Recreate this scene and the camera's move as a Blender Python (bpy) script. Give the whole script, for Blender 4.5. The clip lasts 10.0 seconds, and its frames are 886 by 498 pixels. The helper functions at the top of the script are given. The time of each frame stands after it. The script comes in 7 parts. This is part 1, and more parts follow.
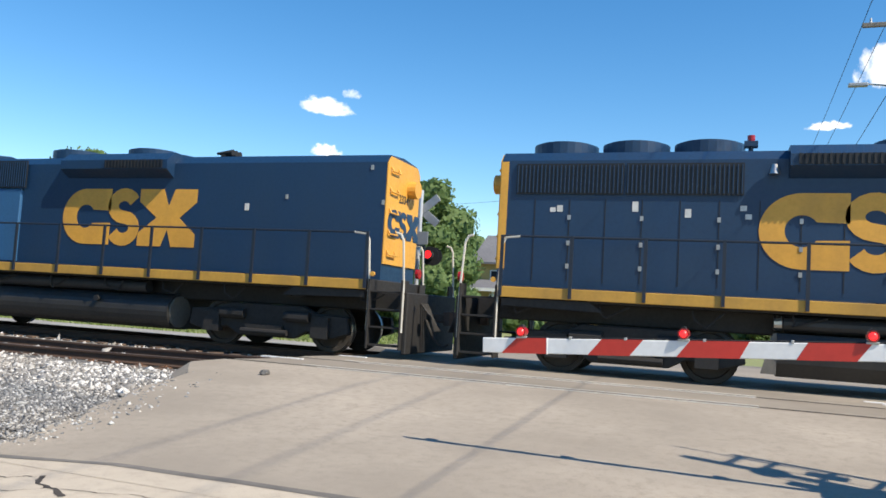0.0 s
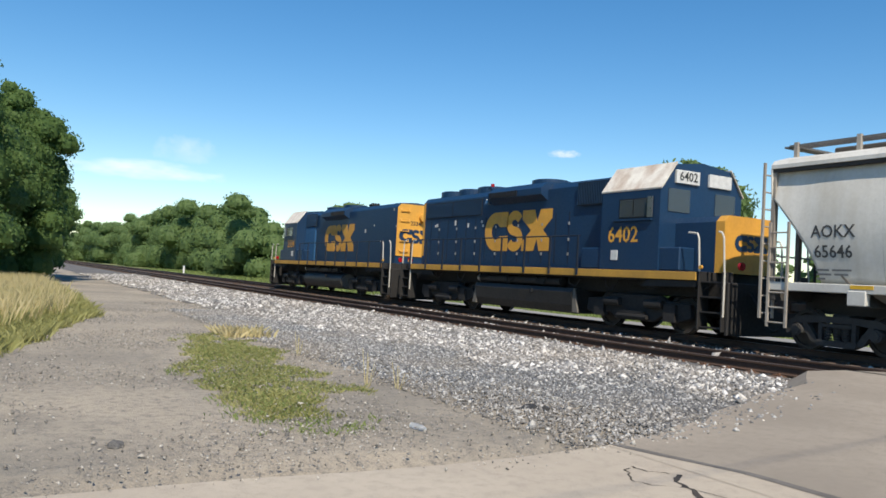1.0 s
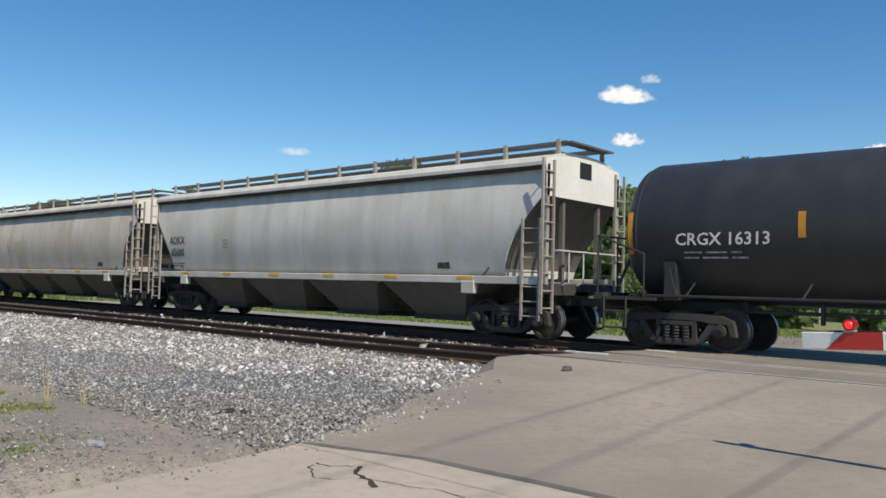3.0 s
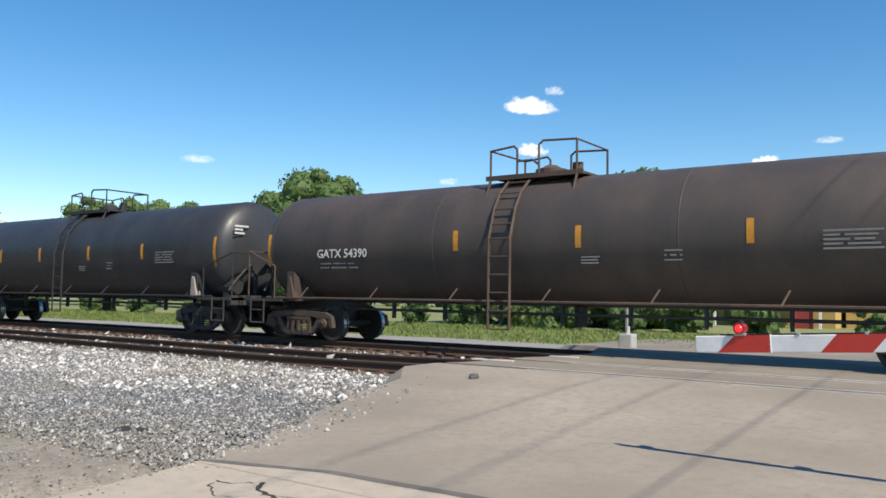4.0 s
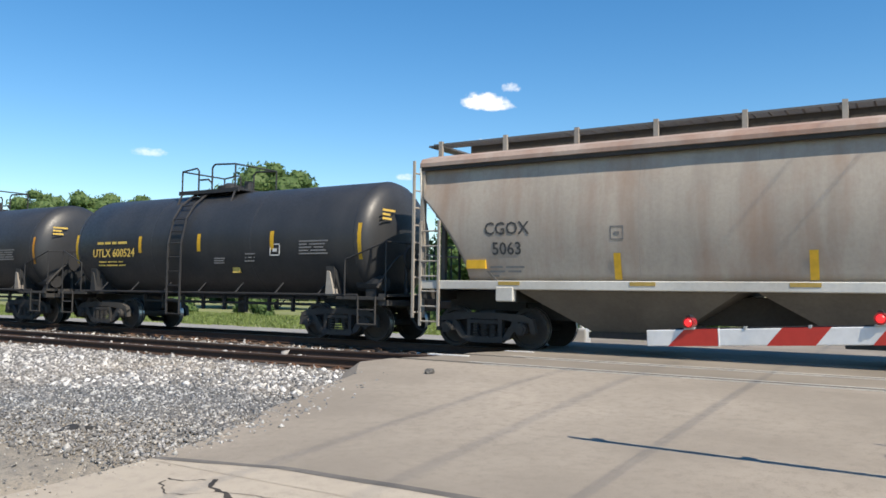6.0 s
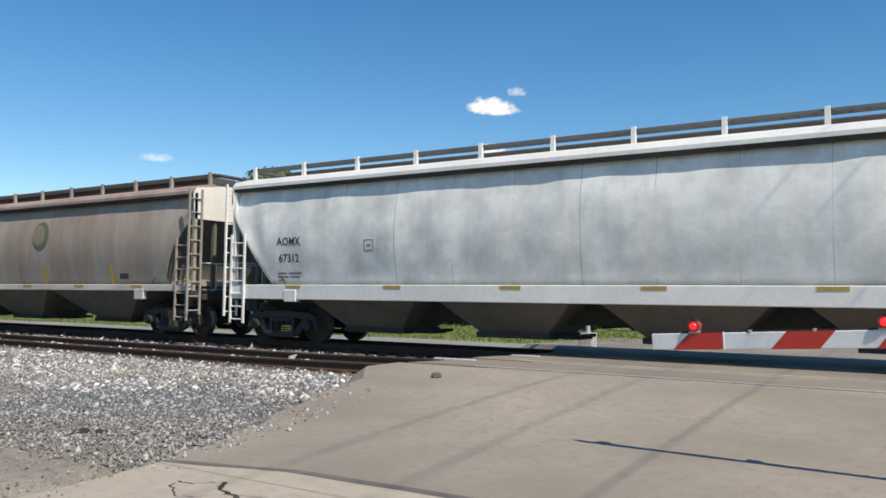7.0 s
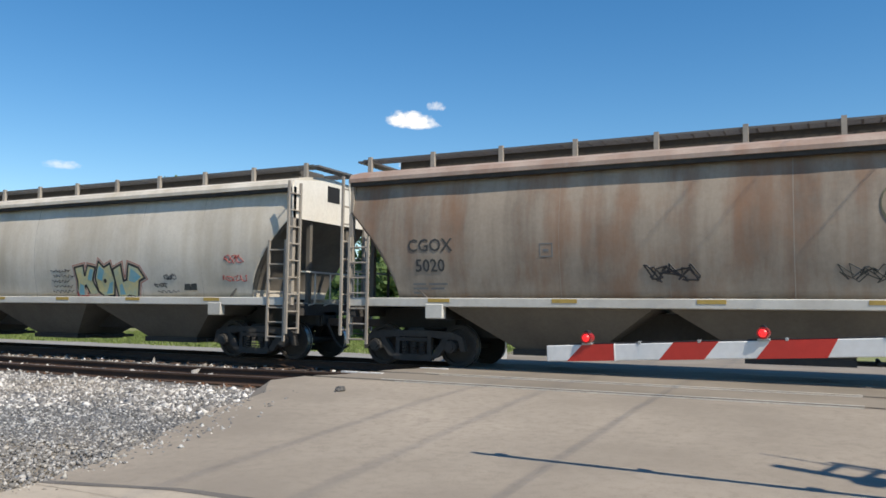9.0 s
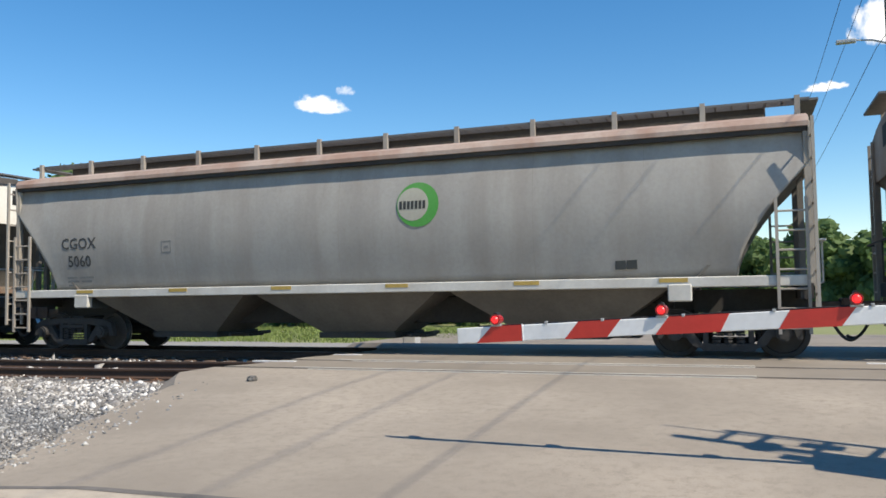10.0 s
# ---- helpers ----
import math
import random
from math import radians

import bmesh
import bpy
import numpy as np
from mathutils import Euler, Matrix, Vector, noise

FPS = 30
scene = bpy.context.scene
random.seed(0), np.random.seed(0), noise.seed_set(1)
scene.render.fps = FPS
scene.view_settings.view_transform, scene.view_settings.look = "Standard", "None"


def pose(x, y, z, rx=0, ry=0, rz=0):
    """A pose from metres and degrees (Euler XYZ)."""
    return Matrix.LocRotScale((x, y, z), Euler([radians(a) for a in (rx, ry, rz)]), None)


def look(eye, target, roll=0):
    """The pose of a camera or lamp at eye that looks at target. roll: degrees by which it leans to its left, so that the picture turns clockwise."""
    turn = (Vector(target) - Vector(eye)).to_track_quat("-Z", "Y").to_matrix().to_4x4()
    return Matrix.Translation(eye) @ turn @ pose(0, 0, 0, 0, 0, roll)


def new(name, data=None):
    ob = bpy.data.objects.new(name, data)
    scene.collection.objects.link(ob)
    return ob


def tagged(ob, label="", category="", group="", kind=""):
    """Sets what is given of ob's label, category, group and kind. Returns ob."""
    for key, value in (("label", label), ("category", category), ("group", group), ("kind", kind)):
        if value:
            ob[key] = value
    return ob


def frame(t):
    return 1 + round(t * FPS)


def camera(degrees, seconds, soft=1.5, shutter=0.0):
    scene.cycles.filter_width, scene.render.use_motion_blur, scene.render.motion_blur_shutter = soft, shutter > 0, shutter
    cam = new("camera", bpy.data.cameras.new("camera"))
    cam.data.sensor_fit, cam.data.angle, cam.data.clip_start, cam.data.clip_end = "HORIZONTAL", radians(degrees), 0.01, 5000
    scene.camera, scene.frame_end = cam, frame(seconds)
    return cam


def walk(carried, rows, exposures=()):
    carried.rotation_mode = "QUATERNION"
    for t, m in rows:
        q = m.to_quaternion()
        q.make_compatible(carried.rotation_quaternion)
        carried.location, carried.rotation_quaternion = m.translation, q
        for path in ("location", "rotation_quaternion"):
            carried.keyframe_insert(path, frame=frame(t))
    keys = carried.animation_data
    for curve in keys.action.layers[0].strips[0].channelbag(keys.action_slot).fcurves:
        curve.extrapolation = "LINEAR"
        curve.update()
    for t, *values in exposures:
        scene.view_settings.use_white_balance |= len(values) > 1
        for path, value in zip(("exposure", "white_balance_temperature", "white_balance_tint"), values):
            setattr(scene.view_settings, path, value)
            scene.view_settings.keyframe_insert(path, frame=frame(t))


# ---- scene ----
# ---- camera ----
# seconds, x, y, z, yaw (left of +y), pitch, roll
PATH = [
    (0.0, 0.012, -0.216, 1.123, 20.217, 4.11, 3.387), (0.5, -0.138, -0.222, 1.136, 41.107, 3.389, 2.825),
    (1.0, -0.281, -0.217, 1.111, 60.873, 2.017, 3.24), (1.5, -0.34, -0.263, 1.104, 69.216, 1.284, 2.615),
    (2.0, -0.271, -0.214, 1.114, 65.399, 1.011, 1.373), (2.5, -0.028, -0.078, 1.149, 50.893, 2.128, 0.824),
    (3.0, 0.011, 0.064, 1.156, 41.872, 2.653, 1.527), (3.2, 0.005, 0.074, 1.159, 39.517, 2.824, 1.341),
    (4.3, 0.014, 0.122, 1.161, 34.13, 3.607, 0.703), (4.5, -0.008, 0.136, 1.155, 34.76, 3.6, 0.917),
    (5.0, 0.017, 0.121, 1.155, 34.939, 3.495, 0.7), (5.5, 0.03, 0.112, 1.156, 33.21, 3.357, 0.705),
    (6.0, 0.03, 0.104, 1.158, 32.231, 3.135, 0.78), (6.2, 0.04, 0.075, 1.161, 32.829, 3.235, 0.95),
    (7.5, 0.075, 0.04, 1.153, 32.278, 3.624, 0.493), (8.0, 0.089, 0.063, 1.161, 30.864, 3.962, 0.451),
    (8.5, 0.119, 0.112, 1.153, 28.925, 4.218, 0.242), (9.0, 0.195, 0.175, 1.148, 26.836, 4.466, 0.715),
    (9.5, 0.233, 0.125, 1.149, 24.375, 4.632, -0.566), (10.0, 0.239, 0.138, 1.149, 20.579, 3.379, -0.817)]


def glide(t):
    """The camera's values at t, on a smooth curve through PATH."""
    k = max(i for i in range(len(PATH) - 1) if PATH[i][0] <= t + 1e-6)
    a, b = PATH[k], PATH[k + 1]
    d, u = b[0] - a[0], (t - a[0]) / (b[0] - a[0])

    def slope(i, c):
        lo, hi = max(i - 1, 0), min(i + 1, len(PATH) - 1)
        return (PATH[hi][c] - PATH[lo][c]) / (PATH[hi][0] - PATH[lo][0])
    out = []
    for c in range(1, 7):
        m0, m1 = slope(k, c) * d, slope(k + 1, c) * d
        out.append((2*u**3 - 3*u*u + 1)*a[c] + (u**3 - 2*u*u + u)*m0 + (3*u*u - 2*u**3)*b[c] + (u**3 - u*u)*m1)
    return out


def stance(t):
    x, y, z, yaw, pitch, roll = glide(t)
    return pose(x, y, z, 90 + pitch, 0, yaw) @ pose(0, 0, 0, 0, 0, roll)


TIMES = sorted({round(i * 0.1, 3) for i in range(101)} | {1 / 30, 2 / 30, 10 - 1 / 30, 10 - 2 / 30})
cam = camera(57.95, 10.0, soft=1.6)
STOPS = [(t, e + 0.07, 7000, 10) for t, e in ((0.0, 0.42), (0.5, 0.38), (1.0, 0.05), (1.5, -0.2), (2.0, -0.25), (2.5, -0.3), (3.2, -0.1), (4.3, 0.2), (5.5, 0.22), (6.2, 0.2), (7.5, -0.2), (8.0, 0.03), (8.5, 0.08), (9.0, 0.0), (9.5, 0.18), (10.0, 0.22))]
walk(cam, [(t, stance(t)) for t in TIMES], STOPS)

# ---- light ----
SUN = Vector((0.63, -0.22, 0.75)).normalized()
world = bpy.data.worlds.new("sky")
scene.world = world
world.use_nodes = True
wn, wl = world.node_tree.nodes, world.node_tree.links
wn.clear()
sky = wn.new("ShaderNodeTexSky")
sky.sky_type, sky.sun_disc = "NISHITA", False
sky.sun_elevation = math.asin(SUN.z)
sky.sun_rotation = math.atan2(SUN.x, SUN.y)
sky.air_density, sky.dust_density, sky.ozone_density = 1.0, 0.0, 3.0
back = wn.new("ShaderNodeBackground")
back.inputs["Strength"].default_value = 0.138
wo = wn.new("ShaderNodeOutputWorld")
tone = wn.new("ShaderNodeHueSaturation")
tone.inputs["Saturation"].default_value = 1.33
wl.new(sky.outputs[0], tone.inputs["Color"])
wl.new(tone.outputs[0], back.inputs[0])
wl.new(back.outputs[0], wo.inputs[0])
sun = new("sun", bpy.data.lights.new("sun", "SUN"))
sun.data.energy, sun.data.angle, sun.data.color = 5.0, radians(0.53), (1.0, 0.93, 0.82)
sun.matrix_world = look(SUN * 50, (0, 0, 0))

# ---- small helpers ----
Y_NEAR, Y_TRAIN, GAUGE, SPEED, GAIN = 12.06, 16.06, 1.505, 25.1, 0.045


def mesh_from(name, bm, mat, smooth=False):
    me = bpy.data.meshes.new(name)
    bm.normal_update()
    bm.to_mesh(me)
    bm.free()
    for m in (mat if isinstance(mat, (list, tuple)) else [mat]):
        me.materials.append(m)
    if smooth:
        me.polygons.foreach_set("use_smooth", [True] * len(me.polygons))
    return me


def part(name, bm, mat, parent, label="", smooth=False):
    """One mesh object under a thing or a part."""
    ob = new(name, bm if isinstance(bm, bpy.types.Mesh) else mesh_from(name, bm, mat, smooth))
    ob.parent = parent
    if label:
        tagged(ob, label)
    return ob


def thing(name, label, category, m=None, group="", kind=""):
    ob = new(name)
    ob.empty_display_size = 0.3
    if m is not None:
        ob.matrix_world = m
    return tagged(ob, label, category, group, kind)


def slab(name, bm, mat, label, category, kind="", smooth=False, group=""):
    return tagged(new(name, mesh_from(name, bm, mat, smooth)), label, category, group, kind)


def box(bm, x0, x1, y0, y1, z0, z1, mi=0):
    v = [bm.verts.new(p) for p in ((x0, y0, z0), (x1, y0, z0), (x1, y1, z0), (x0, y1, z0),
                                   (x0, y0, z1), (x1, y0, z1), (x1, y1, z1), (x0, y1, z1))]
    for f in ((3, 2, 1, 0), (4, 5, 6, 7), (0, 1, 5, 4), (1, 2, 6, 5), (2, 3, 7, 6), (3, 0, 4, 7)):
        bm.faces.new([v[i] for i in f]).material_index = mi
    return bm


def bevelled(bm, width, segments=2):
    bmesh.ops.bevel(bm, geom=list(bm.edges), offset=width, segments=segments, affect="EDGES", profile=0.6, clamp_overlap=True)
    return bm


def bbox(x0, x1, y0, y1, z0, z1, bev=0.02, seg=2):
    bm = box(bmesh.new(), min(x0, x1), max(x0, x1), min(y0, y1), max(y0, y1), z0, z1)
    return bevelled(bm, bev, seg) if bev else bm


def rod(bm, a, b, r, n=6, r2=None):
    a, b = Vector(a), Vector(b)
    d = b - a
    if d.length < 1e-6:
        return bm
    q = d.to_track_quat("Z", "Y").to_matrix().to_4x4()
    m = Matrix.Translation((a + b) / 2) @ q
    bmesh.ops.create_cone(bm, cap_ends=True, segments=n, radius1=r, radius2=r if r2 is None else r2, depth=d.length, matrix=m)
    return bm


def pipe(bm, pts, r, n=6):
    for a, b in zip(pts, pts[1:]):
        rod(bm, a, b, r, n)
    for p in pts[1:-1]:
        bmesh.ops.create_icosphere(bm, subdivisions=1, radius=r * 1.02, matrix=Matrix.Translation(p))
    return bm


def prism(bm, outline, y0, y1, plane="xz", mi=0):
    """Extrudes a closed outline from y0 to y1, outline in the given plane."""
    def at(p, d):
        return (p[0], d, p[1]) if plane == "xz" else (d, p[0], p[1]) if plane == "yz" else (p[0], p[1], d)
    lo = [bm.verts.new(at(p, y0)) for p in outline]
    hi = [bm.verts.new(at(p, y1)) for p in outline]
    n = len(outline)
    fs = [bm.faces.new(lo), bm.faces.new(hi[::-1])]
    for i in range(n):
        fs.append(bm.faces.new((lo[(i + 1) % n], lo[i], hi[i], hi[(i + 1) % n])))
    for f in fs:
        f.material_index = mi
    bmesh.ops.recalc_face_normals(bm, faces=fs)
    return bm


def loft(bm, rings, cap=True):
    vs = [[bm.verts.new(p) for p in r] for r in rings]
    n = len(rings[0])
    fs = []
    for a, b in zip(vs, vs[1:]):
        for i in range(n):
            fs.append(bm.faces.new((a[i], a[(i + 1) % n], b[(i + 1) % n], b[i])))
    if cap:
        fs += [bm.faces.new(vs[0][::-1]), bm.faces.new(vs[-1])]
    bmesh.ops.recalc_face_normals(bm, faces=fs)
    return bm


def text_mesh(body, size, x, y, z, squash=1.0):
    """Raised lettering on a plane that faces -y, centred on x, z."""
    cu = bpy.data.curves.new("lettering", "FONT")
    cu.body, cu.size, cu.align_x, cu.align_y, cu.extrude, cu.resolution_u, cu.offset = body, size, "CENTER", "CENTER", 0.002, 2, size * 0.012
    ob = bpy.data.objects.new("lettering", cu)
    me = bpy.data.meshes.new_from_object(ob)
    bpy.data.objects.remove(ob)
    bpy.data.curves.remove(cu)
    me.transform(Matrix.Translation((x, y, z)) @ Matrix.Rotation(radians(90), 4, "X") @ Matrix.Diagonal((squash, 1, 1, 1)))
    return me


def lettering(body, size, x, y, z, mat, parent, squash=1.0, turn=None, name="lettering"):
    me = text_mesh(body, size, x, y, z, squash)
    if turn is not None:
        me.transform(turn)
    me.materials.clear()
    me.materials.append(mat)
    return part(name, me, mat, parent)


# ---- materials ----
def material(name):
    m = bpy.data.materials.new(name)
    m.use_nodes = True
    n, l = m.node_tree.nodes, m.node_tree.links
    return m, n, l, n["Principled BSDF"]


def noise_node(n, l, vec, scale, detail=4, rough=0.55):
    t = n.new("ShaderNodeTexNoise")
    t.inputs["Scale"].default_value, t.inputs["Detail"].default_value, t.inputs["Roughness"].default_value = scale, detail, rough
    l.new(vec, t.inputs["Vector"])
    return t.outputs["Fac"]


def ramp(n, l, fac, lo, hi, a=(0, 0, 0, 1), b=(1, 1, 1, 1)):
    r = n.new("ShaderNodeValToRGB")
    e = r.color_ramp.elements
    e[0].position, e[1].position, e[0].color, e[1].color = lo, hi, a, b
    l.new(fac, r.inputs[0])
    return r.outputs[0]


def mix(n, l, fac, a, b, mode="MIX"):
    x = n.new("ShaderNodeMix")
    x.data_type, x.blend_type = "RGBA", mode
    for s, v in ((x.inputs[0], fac), (x.inputs[6], a), (x.inputs[7], b)):
        if isinstance(v, (int, float)):
            s.default_value = v
        elif isinstance(v, (tuple, list)):
            s.default_value = (*v[:3], 1)
        else:
            l.new(v, s)
    return x.outputs[2]


def scaled(n, l, sx, sy, sz, use_random=True):
    co = n.new("ShaderNodeTexCoord").outputs["Object"]
    if use_random:
        info = n.new("ShaderNodeObjectInfo")
        mul = n.new("ShaderNodeMath")
        mul.operation = "MULTIPLY"
        mul.inputs[1].default_value = 37.0
        l.new(info.outputs["Random"], mul.inputs[0])
        add = n.new("ShaderNodeVectorMath")
        add.operation = "ADD"
        l.new(co, add.inputs[0])
        l.new(mul.outputs[0], add.inputs[1])
        co = add.outputs[0]
    mp = n.new("ShaderNodeMapping")
    mp.inputs["Scale"].default_value = (sx, sy, sz)
    l.new(co, mp.inputs["Vector"])
    return mp.outputs[0]


def weathered(name, base, dirt=(0.09, 0.07, 0.055), amount=0.35, streak=0.5, rough=0.55, metal=0.0, bump=0.15, fine=14.0, wide=0.7, stain=None, stain_amount=0.0):
    """Painted metal with grime at two scales and rain streaks down the sides."""
    m, n, l, p = material(name)
    v1, v2 = scaled(n, l, 1, 1, 1), scaled(n, l, 1.15, 1.15, 0.09)
    big = noise_node(n, l, v1, wide, 5, 0.6)
    small = noise_node(n, l, v1, fine, 5, 0.65)
    run = noise_node(n, l, v2, 1.5, 5, 0.6)
    col = mix(n, l, mix(n, l, 0.5, ramp(n, l, big, 0.35, 0.72), ramp(n, l, small, 0.4, 0.7)), base, [c * 0.82 for c in base])
    g = n.new("ShaderNodeMath")
    g.operation = "MULTIPLY"
    g.inputs[1].default_value = amount
    l.new(ramp(n, l, mix(n, l, streak, big, run), 0.42, 0.72), g.inputs[0])
    col = mix(n, l, g.outputs[0], col, dirt)
    if stain:
        s = n.new("ShaderNodeMath")
        s.operation = "MULTIPLY"
        s.inputs[1].default_value = stain_amount
        v3 = scaled(n, l, 0.5, 0.5, 0.3)
        l.new(ramp(n, l, mix(n, l, 0.45, noise_node(n, l, v3, 1.4, 6, 0.65), run), 0.46, 0.66), s.inputs[0])
        col = mix(n, l, s.outputs[0], col, stain)
    l.new(col, p.inputs["Base Color"])
    l.new(ramp(n, l, small, 0.2, 0.85, (rough - 0.12,) * 3 + (1,), (min(rough + 0.2, 1),) * 3 + (1,)), p.inputs["Roughness"])
    p.inputs["Metallic"].default_value = metal
    if bump:
        b = n.new("ShaderNodeBump")
        b.inputs["Strength"].default_value, b.inputs["Distance"].default_value = bump, 0.02
        l.new(mix(n, l, 0.35, big, small), b.inputs["Height"])
        l.new(b.outputs[0], p.inputs["Normal"])
    return m


def mottled(name, a, b, c, s1=0.6, s2=9.0, s3=60.0, rough=0.9, bump=0.4, dist=0.02, obj=False):
    """Earth, gravel, asphalt: three noises of different size."""
    m, n, l, p = material(name)
    v = scaled(n, l, 1, 1, 1, False)
    n1, n2, n3 = noise_node(n, l, v, s1, 6), noise_node(n, l, v, s2, 6, 0.65), noise_node(n, l, v, s3, 4, 0.7)
    col = mix(n, l, ramp(n, l, n1, 0.38, 0.66), a, b)
    col = mix(n, l, ramp(n, l, mix(n, l, 0.5, n2, n3), 0.48, 0.64), col, c)
    l.new(col, p.inputs["Base Color"])
    p.inputs["Roughness"].default_value = rough
    bp = n.new("ShaderNodeBump")
    bp.inputs["Strength"].default_value, bp.inputs["Distance"].default_value = bump, dist
    l.new(mix(n, l, 0.6, n2, n3), bp.inputs["Height"])
    l.new(bp.outputs[0], p.inputs["Normal"])
    return m


def leafy(name, dark, light, trans=0.25, rough=0.6):
    """Leaves or grass: colour varies from piece to piece."""
    m, n, l, p = material(name)
    geo = n.new("ShaderNodeNewGeometry")
    v = scaled(n, l, 1, 1, 1, False)
    f = mix(n, l, 0.5, geo.outputs["Random Per Island"], ramp(n, l, noise_node(n, l, v, 0.5, 3), 0.3, 0.7))
    col = mix(n, l, f, dark, light)
    l.new(col, p.inputs["Base Color"])
    p.inputs["Roughness"].default_value = rough
    p.inputs["Specular IOR Level"].default_value = 0.25
    t = n.new("ShaderNodeBsdfTranslucent")
    l.new(col, t.inputs["Color"])
    ms = n.new("ShaderNodeMixShader")
    ms.inputs[0].default_value = trans
    l.new(p.outputs[0], ms.inputs[1])
    l.new(t.outputs[0], ms.inputs[2])
    l.new(ms.outputs[0], n["Material Output"].inputs[0])
    return m


def plain(name, col, rough=0.6, metal=0.0, glow=0.0):
    m, n, l, p = material(name)
    p.inputs["Roughness"].default_value, p.inputs["Metallic"].default_value = rough, metal
    v = scaled(n, l, 1, 1, 1)
    l.new(mix(n, l, ramp(n, l, noise_node(n, l, v, 9, 5), 0.35, 0.7), col, [c * 0.8 for c in col]), p.inputs["Base Color"])
    if glow:
        p.inputs["Emission Color"].default_value, p.inputs["Emission Strength"].default_value = (*col, 1), glow
    return m


def glass(name, tint=(0.6, 0.7, 0.75), rough=0.04):
    m, n, l, p = material(name)
    p.inputs["Base Color"].default_value = (*tint, 1)
    p.inputs["Roughness"].default_value, p.inputs["Transmission Weight"].default_value, p.inputs["IOR"].default_value = rough, 0.75, 1.45
    return m


BLUE = weathered("blue_paint", (0.006, 0.034, 0.088), (0.02, 0.04, 0.068), 0.3, 0.6, 0.42, bump=0.06)
# hood blue darkened so that handrails and stanchions look shadowed
SHADED_NAVY = weathered("shaded_navy_rail_paint", (0.008, 0.016, 0.032), (0.03, 0.03, 0.034), 0.35, 0.4, 0.5, bump=0.03)
BLUE_PALE = weathered("faded_blue_paint", (0.03, 0.12, 0.26), (0.03, 0.05, 0.08), 0.3, 0.6, 0.4, bump=0.05)
YELLOW = weathered("yellow_paint", (0.72, 0.36, 0.055), (0.22, 0.13, 0.05), 0.3, 0.5, 0.5, bump=0.05)
SILL_YELLOW = weathered("dirty_yellow_paint", (0.55, 0.30, 0.05), (0.12, 0.08, 0.04), 0.5, 0.5, 0.6, bump=0.05)
CAB_WHITE = weathered("peeling_white_paint", (0.78, 0.74, 0.66), (0.3, 0.17, 0.08), 0.35, 0.1, 0.6, wide=3.0, stain=(0.28, 0.13, 0.05), stain_amount=0.7)
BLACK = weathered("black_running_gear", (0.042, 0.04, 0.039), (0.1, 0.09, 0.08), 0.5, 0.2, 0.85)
IRON = weathered("black_tank_fittings", (0.026, 0.026, 0.028), (0.07, 0.066, 0.062), 0.4, 0.3, 0.6)
TRUCK_RUST = weathered("rusty_dark_iron", (0.07, 0.05, 0.04), (0.19, 0.12, 0.085), 0.55, 0.3, 0.8)
TYRE = weathered("worn_wheel_steel", (0.048, 0.042, 0.038), (0.1, 0.08, 0.065), 0.5, 0.1, 0.75, 0.1)
BRIGHT_STEEL = weathered("bright_steel", (0.5, 0.49, 0.47), (0.2, 0.15, 0.12), 0.2, 0.1, 0.3, 0.9, bump=0.02)
GRILLE = weathered("dark_grille", (0.006, 0.009, 0.014), (0.02, 0.02, 0.022), 0.4, 0.6, 0.6)
GLASS = glass("window_glass", (0.2, 0.25, 0.28))
DARK = plain("dark_interior", (0.012, 0.013, 0.015), 0.8)
WHITE = weathered("white_paint", (0.8, 0.8, 0.78), (0.3, 0.27, 0.22), 0.15, 0.4, 0.55)
LETTER_DARK = plain("dark_lettering", (0.03, 0.035, 0.035), 0.7)
LETTER_WHITE = plain("white_lettering", (0.62, 0.62, 0.6), 0.7)
LETTER_FAINT = plain("worn_grey_lettering", (0.2, 0.2, 0.2), 0.75)
LETTER_YELLOW = plain("yellow_lettering", (0.75, 0.52, 0.12), 0.7)
REFLECT_YELLOW = plain("yellow_reflector", (0.72, 0.42, 0.03), 0.45)
REFLECT_ORANGE = plain("orange_reflector", (0.62, 0.27, 0.03), 0.45)
REFLECT_OLD = plain("worn_yellow_reflector", (0.45, 0.31, 0.08), 0.6)
RED_LAMP = plain("lit_red_lens", (1.0, 0.02, 0.025), 0.3, glow=1.1)
RED_LENS = plain("red_lens", (0.35, 0.01, 0.015), 0.25)
GATE_RED = weathered("red_gate_sheeting", (0.52, 0.03, 0.02), (0.25, 0.05, 0.03), 0.3, 0.4, 0.45, bump=0.02)
GATE_WHITE = weathered("white_gate_sheeting", (0.74, 0.75, 0.76), (0.4, 0.36, 0.3), 0.2, 0.4, 0.45, bump=0.02)
GALV = weathered("galvanised_steel", (0.42, 0.43, 0.43), (0.22, 0.2, 0.18), 0.35, 0.4, 0.45, 0.5)
ALU = weathered("aluminium_mast", (0.62, 0.63, 0.64), (0.3, 0.29, 0.27), 0.25, 0.4, 0.4, 0.4)
TANK_BLACK = weathered("black_tank_paint", (0.03, 0.032, 0.036), (0.085, 0.082, 0.08), 0.4, 0.5, 0.42, bump=0.04)
TANK_GREY = weathered("charcoal_tank_paint", (0.068, 0.069, 0.07), (0.15, 0.14, 0.128), 0.4, 0.45, 0.48, bump=0.04)
TANK_BROWN = weathered("brown_black_tank_paint", (0.06, 0.05, 0.046), (0.14, 0.1, 0.08), 0.55, 0.45, 0.52, bump=0.05)
RAIL_RUST = weathered("rusty_rail_web", (0.075, 0.042, 0.028), (0.03, 0.02, 0.016), 0.5, 0.1, 0.85)
